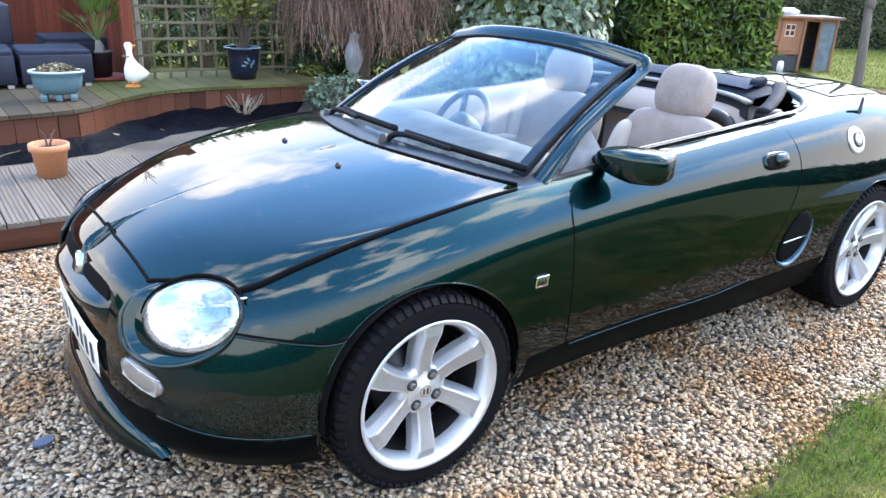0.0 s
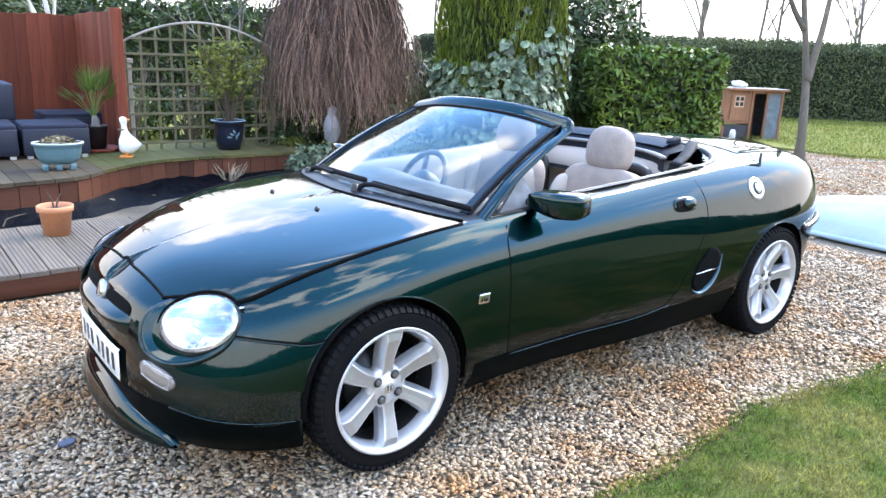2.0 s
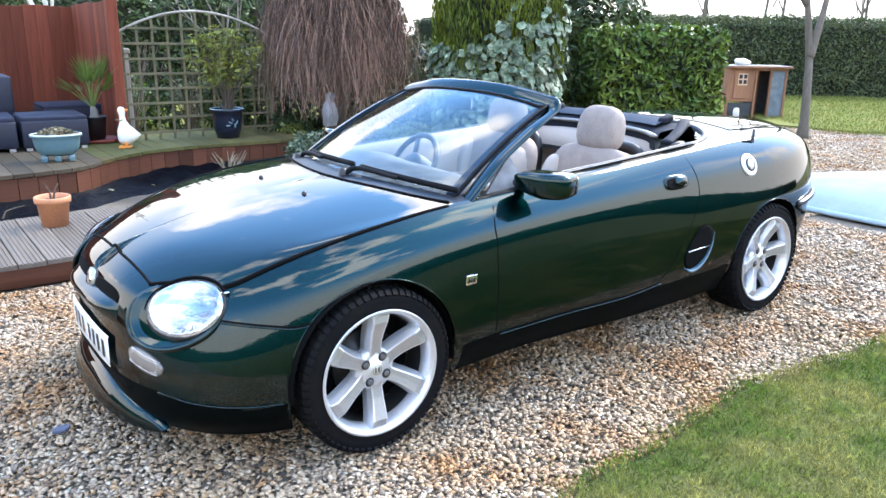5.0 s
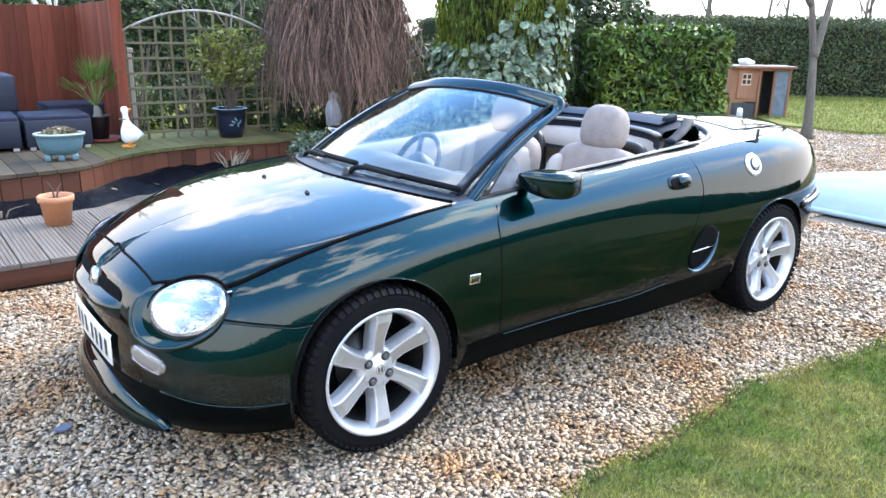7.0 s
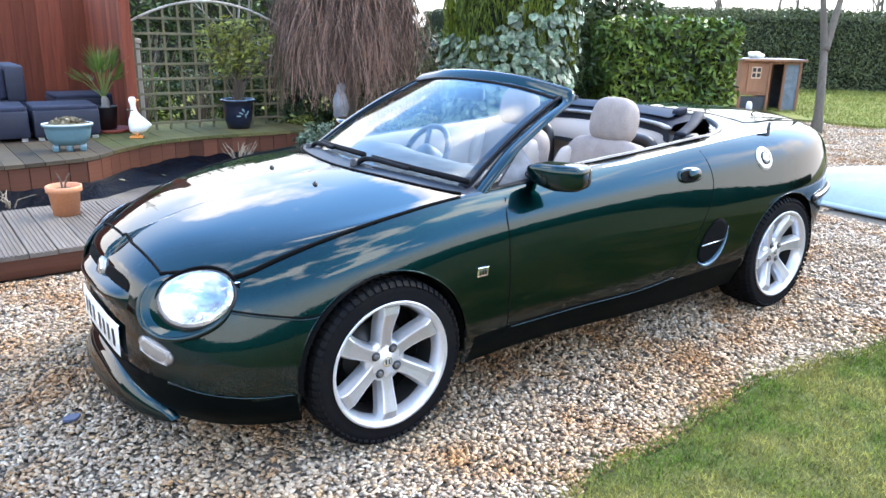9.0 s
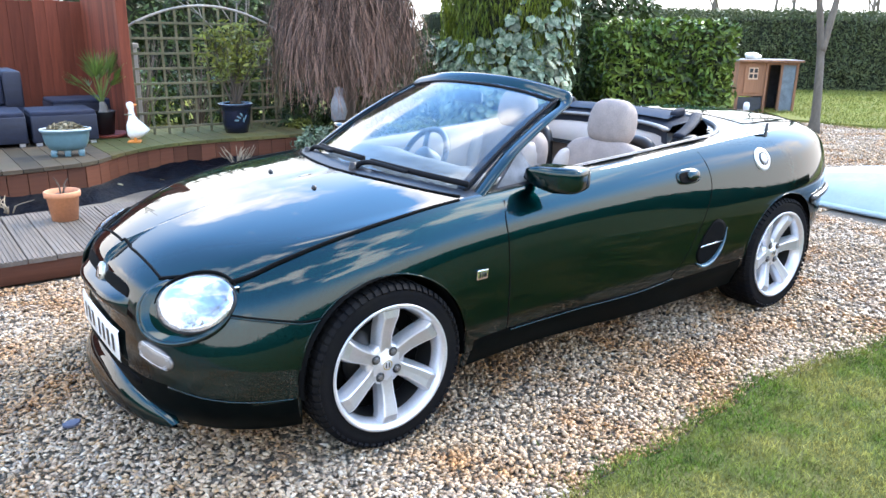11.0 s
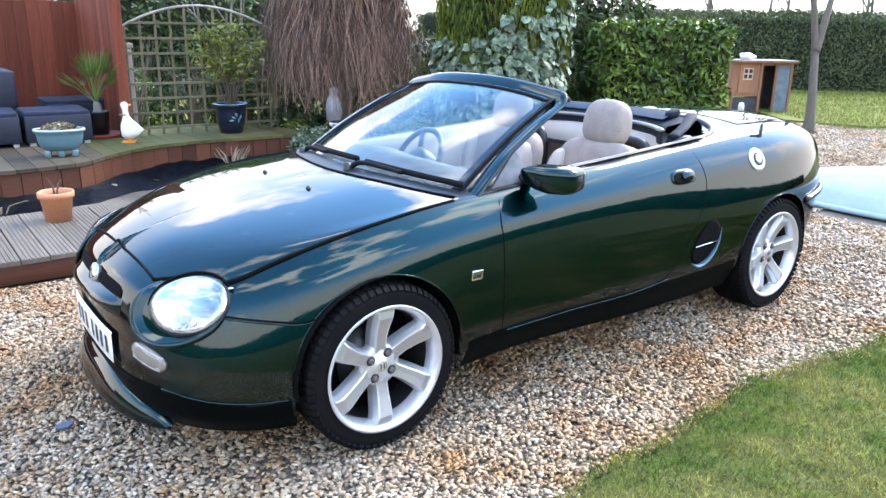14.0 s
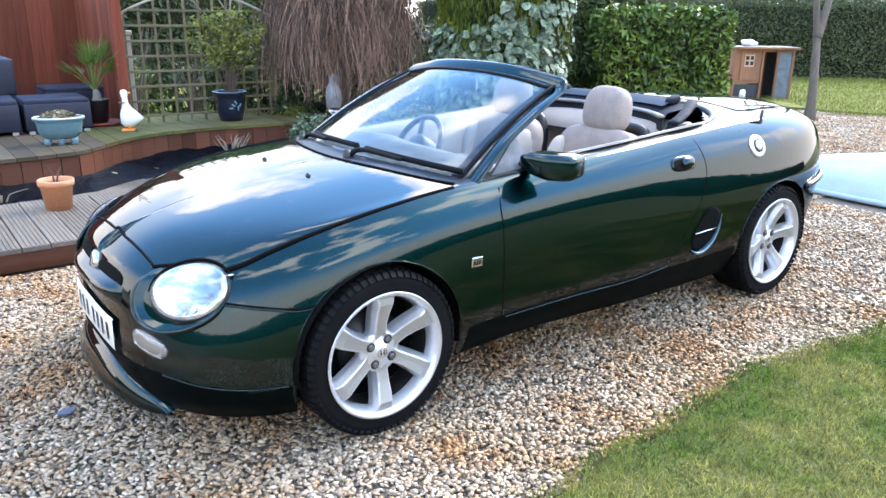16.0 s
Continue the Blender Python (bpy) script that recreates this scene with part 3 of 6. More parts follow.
NR_ALL = 8 * 7 + 1
SUB = 7                                        # samples between levels
tip = [(1 - w ** 3.1) ** (1 / 3.1) for w in np.linspace(0, 0.80, 30)]          # 1 down to where the corner eases
cols = [(0, t) for t in tip[:-1]] + [(0, t) for t in np.linspace(tip[-1], 0, 84)[:-1]]
cols += [(1, t) for t in np.linspace(X_N, X_T, 120)[:-1]]
cols += [(2, t) for t in np.linspace(0, tip[-1], 70)[:-1]] + [(2, t) for t in tip[::-1]]


def spread(p, n):
    """Cubic through control points, n samples a span."""
    p = np.array(p)
    e = np.vstack([2 * p[0] - p[1], p, (p[-1] * (1, 1, 1) + (p[-1] - p[-2]) * (1, 1, 0))])
    out = []
    for i in range(len(p) - 1):
        a, b, c, d = e[i:i + 4]
        for u in np.linspace(0, 1, n, endpoint=False):
            out.append(0.5 * (2 * b + (c - a) * u + (2 * a - 5 * b + 4 * c - d) * u * u + (3 * b - a - 3 * c + d) * u ** 3))
    return np.array(out + [p[-1]])


fine = np.array([spread(column(kind, t), 60) for kind, t in cols])
slope_i, slope_j = np.gradient(fine, axis=0), np.gradient(fine, axis=1)
smooth_n = np.cross(slope_i, slope_j)               # outward normals of the uncut surface
net, net_n = [], []
for c, (kind, t) in enumerate(cols):
    dense = spread(column(kind, t), SUB)
    side = fine[c][:301]
    rows_at = np.linspace(0, 480, NR_ALL)
    inside = np.zeros(len(side), bool)
    for cx, cz, r in ARCH:
        inside |= ((side[:, 0] - cx) ** 2 + (side[:, 2] - cz) ** 2 < r * r) & (side[:, 2] < cz + r)
    start = np.nonzero(inside)[0].max() + 1 if inside.any() else 0
    if start:
        last = max(4, start // 60 + 1)
        pick = np.linspace(start, last * 60, last * SUB, endpoint=False)
        lo = np.stack([np.interp(pick, np.arange(len(side)), side[:, k]) for k in range(3)], 1)
        dense = np.vstack([lo, dense[last * SUB:]])
        rows_at = np.r_[pick, rows_at[last * SUB:]]
    dense[-1, 1] = 0
    net.append(dense)
    net_n.append(np.stack([np.interp(rows_at, np.arange(481), smooth_n[c][:, k]) for k in range(3)], 1))
net_n = np.array(net_n)
net = np.array(net)                            # columns, rows, xyz; y is the half width
NC, NR = net.shape[:2]
R6 = 6 * SUB                                   # the row of the cockpit's edge


def screen_base(y):
    return 0.300 + 0.17 * (abs(y) / 0.64) ** 2.2


def rear_edge(y):
    return 2.20 - 0.24 * (abs(y) / 0.615) ** 3


opening = np.zeros((NC, NR), bool)
for j in range(R6, NR):
    xs, ys = net[:, j, 0], net[:, j, 1]
    for edge in (screen_base, rear_edge):
        i = int(np.argmin([abs(xs[k] - edge(ys[k])) for k in range(NC)]))
        x = edge(ys[i])
        net[i, j, 0] = x
        y5 = WIDE[5] * float(hips(x)) * float(taper(x))
        net[i, j, 2] = float(top_z(x, ys[i], x, y5))
    opening[:, j] = [screen_base(net[k, j, 1]) - 1e-4 <= net[k, j, 0] <= rear_edge(net[k, j, 1]) + 1e-4 for k in range(NC)]

verts, faces, where, true_n = [], [], [], []
idx = {}
for sgn in (-1, 1):
    for i in range(NC):
        for j in range(NR):
            if j == NR - 1 and sgn == 1:
                idx[sgn, i, j] = idx[-1, i, j]
                continue
            if sgn == 1 and net[i, j, 1] < 1e-6:
                idx[sgn, i, j] = idx[-1, i, j]
                continue
            idx[sgn, i, j] = len(verts)
            verts.append((net[i, j, 0], sgn * net[i, j, 1], net[i, j, 2]))
            true_n.append((net_n[i, j, 0], sgn * net_n[i, j, 1], net_n[i, j, 2]))
    for i in range(NC - 1):
        for j in range(NR - 1):
            q = [(i, j), (i + 1, j), (i + 1, j + 1), (i, j + 1)]
            if all(opening[a] for a in q):
                continue
            f = list(dict.fromkeys(idx[sgn, a, b] for a, b in q))
            if len(f) < 3:
                continue
            faces.append(tuple(f if sgn < 0 else f[::-1]))
            where.append((i, j, sgn))
shell = bpy.data.meshes.new("shell")
shell.from_pydata(verts, [], faces)
shell.update()
from mathutils.bvhtree import BVHTree
TREE = BVHTree.FromPolygons(verts, faces)
VN = np.array([v.normal for v in shell.vertices])
for k, n in enumerate(true_n):                 # the arches are cut out of a smooth panel: keep its own normals
    n = np.array(n)
    size = np.linalg.norm(n)
    if size > 1e-9 and verts[k][2] < 0.81 and abs(n @ VN[k]) > 0.5 * size:
        VN[k] = n / size * np.sign(n @ VN[k])


def on_side(x, z, out=0.0, sgn=-1):
    """The point of the flank at x and height z."""
    for k in range(60):
        for dz in (k * 0.004, -k * 0.004):
            hit, n, _, _ = TREE.ray_cast(Vector((x, sgn * 3, z + dz)), Vector((0, -sgn, 0)))
            if hit is not None and hit.y * sgn > 0:
                n = n if n.y * sgn > 0 else -n
                return hit + n * out
    return Vector((x, sgn * 0.78, z))


def on_top(x, y, out=0.0):
    hit, n, _, _ = TREE.ray_cast(Vector((x, y, 3)), Vector((0, 0, -1)))
    if hit is None:
        return Vector((x, y, 0.9))
    n = n if n.z > 0 else -n
    return hit + n * out


def along(p, d, out=0.0):
    """Where a ray from p along d meets the body."""
    hit, n, _, _ = TREE.ray_cast(Vector(p), Vector(d).normalized())
    if hit is None:
        return None
    n = n if n.dot(Vector(d)) < 0 else -n
    return hit + n * out


car = thing("convertible_car", "dark metallic green two-seat convertible car with its hood folded down", "car")

# lines of the panels: the bonnet's sides, the wing's foot, the doors
bonnet_y = spline([(-0.66, 0.36), (-0.60, 0.385), (-0.53, 0.49), (-0.46, 0.575), (-0.35, 0.617), (-0.24, 0.641), (0.0, 0.666), (0.36, 0.667), (0.5, 0.667)])


def bonnet_front(y):
    return -0.612 + 0.008 * (abs(y) / 0.36) ** 2


def bonnet_rear(y):
    return screen_base(y) - 0.075


def wing_foot(x):
    return 0.505 + 0.03 * max(0, -0.30 - x) / 0.2


def door_front(z):
    return 0.520 + 0.05 * max(0, z - 0.72) ** 1 / 0.1


door_rear = spline([(0.28, 1.40), (0.34, 1.52), (0.45, 1.62), (0.56, 1.69), (0.7, 1.755), (0.82, 1.745), (0.9, 1.72)])
door_bottom = spline([(0.4, 0.306), (0.9, 0.303), (1.4, 0.308), (1.55, 0.33), (1.8, 0.5)])


def panel_of(c, j):
    x, y, z = c
    ay = abs(y)
    if j >= 4 * SUB + 3 and x < 0.75 and bonnet_front(y) < x and x < bonnet_rear(y) + 0.0 and ay < bonnet_y(x):
        return "bonnet"
    if j >= 5 * SUB and x < 0.75 and ay < 0.66 and x >= bonnet_rear(y):
        return "scuttle"
    s = "near" if y < 0 else "far"
    if x < 0.36:
        if z < 0.248 + 0.04 * max(0, -0.45 - x) / 0.2 and x < -0.2:
            return "bumper_skirt"
        if z < wing_foot(x) and x < 0 or x < -0.60:
            return "front_bumper"
        return "front_wing_" + s
    if door_front(z) < x < door_rear(z) and (z > door_bottom(x) if x > 1.4 else j >= 8):
        return "door_" + s
    if 0.33 < x < 2.03 and j < 8:
        return "sill_" + s
    if x <= door_front(z):
        return "front_wing_" + s
    if x > 2.62 and z < 0.56:
        return "rear_bumper"
    if j >= 6 * SUB - 2 and 2.32 < x < 2.98 and ay < 0.52:
        return "boot_lid"
    return "rear_wing_" + s


groups = {}
for f, (i, j, sgn) in zip(faces, where):
    c = np.mean([verts[k] for k in f], axis=0)
    groups.setdefault(panel_of(c, j), []).append(f)
panel = {}
for key in sorted(groups):
    used = sorted({k for f in groups[key] for k in f})
    back = {k: n for n, k in enumerate(used)}
    me = bpy.data.meshes.new(key)
    me.from_pydata([verts[k] for k in used], [], [tuple(back[k] for k in f) for f in groups[key]])
    name = key.replace("_near", "").replace("_far", "")
    ob = part(name, me, {"scuttle": SCUTTLE, "sill": SHADEDPAINT, "bumper_skirt": SHADEDPAINT}.get(name, PAINT), car)
    me.normals_split_custom_set_from_vertices([VN[k] for k in used])
    panel[key] = ob
bpy.data.meshes.remove(shell)


def seam(name, pts, width=0.004, parent=car, n=60, mat=None):
    return part(name, tube(smooth_path(pts, n), width, 6), mat or SEAM, parent)


# bonnet gaps
for s in (-1, 1):
    seam("bonnet_gap", [on_top(x, s * float(bonnet_y(x))) for x in (-0.455, -0.40, -0.32, -0.24, -0.12, 0.0, 0.12, 0.24, 0.37)], [0.0065 + 0.003 * (1 - k / 59) for k in range(60)], panel["bonnet"])
    near = "near" if s < 0 else "far"
    seam("door_gap", [on_side(door_front(z), z, -0.001, s) for z in np.linspace(0.30, 0.78, 9)], 0.0035, panel["door_" + near])
    seam("door_gap", [on_side(float(door_rear(z)), z, -0.001, s) for z in np.linspace(0.33, 0.86, 12)], 0.0028, panel["door_" + near])
    seam("door_gap", [on_side(x, float(door_bottom(x)), -0.001, s) for x in np.linspace(0.53, 1.5, 12)], 0.003, panel["door_" + near])
    seam("sill_edge", [on_side(x, float(door_bottom(x)) - 0.008, 0.001, s) for x in np.linspace(0.54, 1.52, 14)], 0.0026, panel["sill_" + near], mat=PAINT)
    seam("bumper_edge", [on_side(x, wing_foot(x) - 0.007, 0.0005, s) for x in np.linspace(-0.51, -0.24, 10)], 0.0030, panel["front_bumper"], mat=PAINT)
    seam("wing_gap", [on_side(x, wing_foot(x), 0.001, s) for x in np.linspace(-0.52, -0.235, 10)], 0.0032, panel["front_wing_" + near])
seam("bonnet_gap", [on_top(bonnet_front(y), y) for y in np.linspace(-0.365, 0.365, 15)], 0.0055, panel["bonnet"])
for s in (-1, 1):
    seam("bonnet_gap", [on_top(x, s * y) for x, y in ((-0.606, 0.365), (-0.575, 0.405), (-0.535, 0.455), (-0.495, 0.515), (-0.46, 0.570))], 0.007, panel["bonnet"])
seam("bonnet_gap", [on_top(bonnet_rear(y), y) for y in np.linspace(-0.64, 0.64, 21)], 0.006, panel["bonnet"])

# ---- wheels ----
SPOKEFACE = material("machined_spoke_face", (0.46, 0.455, 0.45), 0.38, 0.7, tone=0.06, grain=120, bump=0.03, second=(0.42, 0.415, 0.41))
DARKSTEEL = plain("dark_steel", (0.05, 0.048, 0.046), 0.45, 0.7)


def make_wheel():
    """A wheel whose face looks along -y, hub at the origin."""
    w = new("wheel")
    prof = [(0.205, 0.085), (0.224, 0.096), (0.232, 0.1005), (0.236, 0.0985), (0.252, 0.1015), (0.266, 0.0995), (0.278, 0.094), (0.2855, 0.085), (0.2875, 0.07), (0.2885, 0.0), (0.2875, -0.075), (0.284, -0.094), (0.262, -0.105), (0.225, -0.1), (0.205, -0.09)]
    tyre = part("tyre", lathe(prof, 72, axis="y"), RUBBER, w)
    bm = bmesh.new()
    for k in range(64):
        a = 2 * math.pi * k / 64
        for row, (y, h, z, slope) in enumerate(((-0.094, 0.020, 0.2795, 0.75), (-0.074, 0.030, 0.2875, 0.06), (-0.026, 0.04, 0.289, 0), (0.026, 0.04, 0.289, 0), (0.076, 0.034, 0.287, -0.06))):
            b = box(0.0185, h, 0.009, (0, 0, -0.0045), 0.0, None)
            bmesh.ops.rotate(b, matrix=Matrix.Rotation(slope, 3, "X"), verts=b.verts)
            bmesh.ops.rotate(b, matrix=Matrix.Rotation((0.0, 0.1, 0.4, -0.4, -0.1)[row], 3, "Z"), verts=b.verts)
            bmesh.ops.translate(b, vec=(0, y, z), verts=b.verts)
            bmesh.ops.rotate(b, matrix=Matrix.Rotation(a + 0.03 * (row > 1), 3, "Y"), verts=b.verts)
            me = bpy.data.meshes.new("t")
            b.to_mesh(me)
            b.free()
            bm.from_mesh(me)
            bpy.data.meshes.remove(me)
    part("tread", bm, RUBBER, tyre, "grooved tread blocks", smooth=False)
    part("rim", lathe([(0.223, 0.098), (0.226, 0.104), (0.222, 0.107), (0.214, 0.103), (0.205, 0.086), (0.198, 0.06), (0.193, 0.0), (0.193, -0.09), (0.205, -0.095), (0.223, -0.098)], 72, axis="y"), ALLOY, w, "bright silver alloy rim")
    part("brake_disc", lathe([(0.0, 0.002), (0.07, 0.002), (0.075, -0.01), (0.125, -0.012), (0.125, -0.03), (0.0, -0.03)], 48, axis="y"), DARKSTEEL, w, "dull steel brake disc")
    # Dark sleeve and black disc, added as the shade seen between the spokes.
    part("barrel_shade", lathe([(0.1925, 0.052), (0.1915, 0.01), (0.191, -0.03)], 56, axis="y"), DARKSTEEL, w, "dark sleeve for the shade inside the rim")
    part("shade_disc", lathe([(0.191, -0.03), (0.12, -0.032), (0.0, -0.034)], 40, axis="y"), SEAM, w)
    part("hub", lathe([(0.0, 0.066), (0.030, 0.066), (0.033, 0.062), (0.060, 0.062), (0.074, 0.056), (0.078, 0.02)], 40, axis="y"), ALLOY, w)
    for k in range(6):
        a = 2 * math.pi * k / 6 + radians(30)
        rows = []
        for r, half, y in ((0.046, 0.026, 0.062), (0.070, 0.0205, 0.064), (0.105, 0.0205, 0.071), (0.145, 0.0235, 0.083), (0.178, 0.0265, 0.094), (0.200, 0.030, 0.091), (0.213, 0.031, 0.078)):
            u, v = Vector((math.cos(a), 0, math.sin(a))), Vector((-math.sin(a), 0, math.cos(a)))
            c = u * r + v * (0.10 * (r - 0.05) - 0.9 * (r - 0.05) ** 2)
            wall = 0.006 + 0.005 * min(1, r / 0.15)
            prof = ((-half - wall - 0.003, -0.050), (-half - wall, -0.026), (-half - 0.002, -0.002), (-half + 0.003, 0.0), (0.0, -0.0012), (half - 0.003, 0.0), (half + 0.002, -0.002), (half + wall, -0.026), (half + wall + 0.003, -0.050))
            rows.append([c + v * w_ + Vector((0, -(y + d), 0)) for w_, d in prof])
        me = grid_mesh("spoke", rows)
        me.materials.append(ALLOY)
        me.materials.append(SPOKEFACE)
        for f in me.polygons:
            f.material_index = 1 if f.index % 8 in (3, 4) else 0
        part("spoke", me, ALLOY, w, smooth=False)
    for k in range(4):
        a = 2 * math.pi * k / 4 + radians(58)
        sock = lathe([(0.0, 0.0035), (0.0165, 0.0035), (0.0175, 0.001)], 20, axis="y")
        bmesh.ops.translate(sock, vec=(0.0485 * math.cos(a), -0.060, 0.0485 * math.sin(a)), verts=sock.verts)
        b = lathe([(0.0, 0.012), (0.0075, 0.012), (0.0100, 0.0085), (0.0105, 0.002)], 6, axis="y")
        bmesh.ops.translate(b, vec=(0.0485 * math.cos(a), -0.060, 0.0485 * math.sin(a)), verts=b.verts)
        bolt = part("wheel_bolt", b, STEEL, w, "steel wheel bolt in a dark socket", smooth=False)
        part("socket", sock, BLACK, bolt)
    cap = part("centre_cap", lathe([(0.0, 0.0705), (0.020, 0.070), (0.0225, 0.067), (0.0225, 0.06)], 32, axis="y"), ALLOY, w)
    ring = lathe([(0.0145, 0.0708), (0.0165, 0.0718), (0.0185, 0.0708)], 32, axis="y")
    part("badge", ring, GOLD, cap, "gold and dark octagonal badge")
    for s in (-0.006, 0.006):
        part("badge_bar", box(0.004, 0.002, 0.018, (s, -0.0712, -0.009)), BLACK, cap)
    return w


wheel_a = make_wheel()
wheel_a.parent = car
wheel_a.matrix_world = pose(0.0, -0.700, 0.290, 0, 0, 0)
for x, y, turn, spin in ((2.375, -0.700, 0, 22), (0.0, 0.700, 180, 10), (2.375, 0.700, 180, 33)):
    wh = copy_thing(wheel_a, pose(x, y, 0.29, 0, 0, turn) @ pose(0, 0, 0, 0, spin, 0))
    wh.parent = car

# arch liners and floor
for cx, cz, r in ARCH:
    for s in (-1, 1):
        bm = bmesh.new()
        rings = []
        for yy in (0.785, 0.42):
            rings.append([bm.verts.new((cx + r * math.cos(a), s * yy, cz + r * math.sin(a))) for a in np.linspace(-0.12, math.pi + 0.12, 40)])
        for k in range(39):
            bm.faces.new((rings[0][k], rings[0][k + 1], rings[1][k + 1], rings[1][k]))
        bm.faces.new(rings[1])
        part("arch_liner", bm, SEAM, car)
        lip = [on_side(cx + (r + 0.004) * math.cos(a), cz + (r + 0.004) * math.sin(a), 0.001, s) for a in np.linspace(0.03, math.pi - 0.03, 50)]
        part("arch_lip", tube(lip, 0.0018, 6), PAINT, car)
part("underbody", join(box(1.55, 1.36, 0.16, (1.18, 0, 0.165), 0.03), box(0.26, 0.9, 0.16, (-0.48, 0, 0.14), 0.05), box(0.3, 1.1, 0.2, (2.80, 0, 0.26), 0.05)), SEAM, car)

MATTBLACK = plain("matt_black_hood_frame", (0.006, 0.007, 0.009), 0.7, spec=0.12)
# Intake lip colour: bluer and lighter than the body paint.
INTAKELIP = material("blue_lip_paint", (0.06, 0.13, 0.17), 0.35, tone=0.15, grain=50, bump=0.05, coat=0.5)
def rounded(sx, sy, sz, e=0.55, nu=26, nv=18):
    """A soft block with rounded corners, middle at the origin."""
    bm = bmesh.new()
    bmesh.ops.create_uvsphere(bm, u_segments=nu, v_segments=nv, radius=1)
    for v in bm.verts:
        v.co = [math.copysign(abs(c) ** e, c) * h for c, h in zip(v.co, (sx / 2, sy / 2, sz / 2))]
    return bm


# ---- the car: lamps, trim and openings ----
def patch(name, c, d, u, ru, rv, mat, parent, out=0.002, bulge=0.0, power=2.0, rings=7, seg=44, label="", hole=0.0, skirt=0.006, rise=None):
    """A rounded piece that follows the body at c, seen along its outward direction d."""
    d = Vector(d).normalized()
    u = Vector(u)
    u = (u - d * u.dot(d)).normalized()
    v = d.cross(u)
    c = Vector(c)
    bm = bmesh.new()
    loops = []
    radii = [hole + (1 - hole) * k / rings for k in range(0 if hole else 1, rings + 1)] + [1.0]
    for n, r in enumerate(radii):
        last = n == len(radii) - 1
        ring = []
        for k in range(seg):
            a = 2 * math.pi * k / seg
            ca_, sa_ = math.cos(a), math.sin(a)
            q = (abs(ca_) ** power + abs(sa_) ** power) ** (-1 / power)
            p = c + u * (ru * r * q * ca_) + v * (rv * r * q * sa_)
            h = along(p + d * 0.4, -d)
            h = p if h is None or (h - p).length > 0.25 else h
            k_ = rise(u * ca_ + v * sa_) if rise else 1.0
            ring.append(bm.verts.new(h + d * ((out + bulge * (1 - r * r)) * k_ if not last else -skirt)))
        loops.append(ring)
    if not hole:
        h = along(c + d * 0.4, -d)
        mid = bm.verts.new((h or c) + d * (out + bulge))
        for k in range(seg):
            bm.faces.new((mid, loops[0][k], loops[0][(k + 1) % seg]))
    for a, b in zip(loops, loops[1:]):
        for k in range(seg):
            bm.faces.new((a[k], b[k], b[(k + 1) % seg], a[(k + 1) % seg]))
    bmesh.ops.recalc_face_normals(bm, faces=bm.faces)
    return part(name, bm, mat, parent, label)


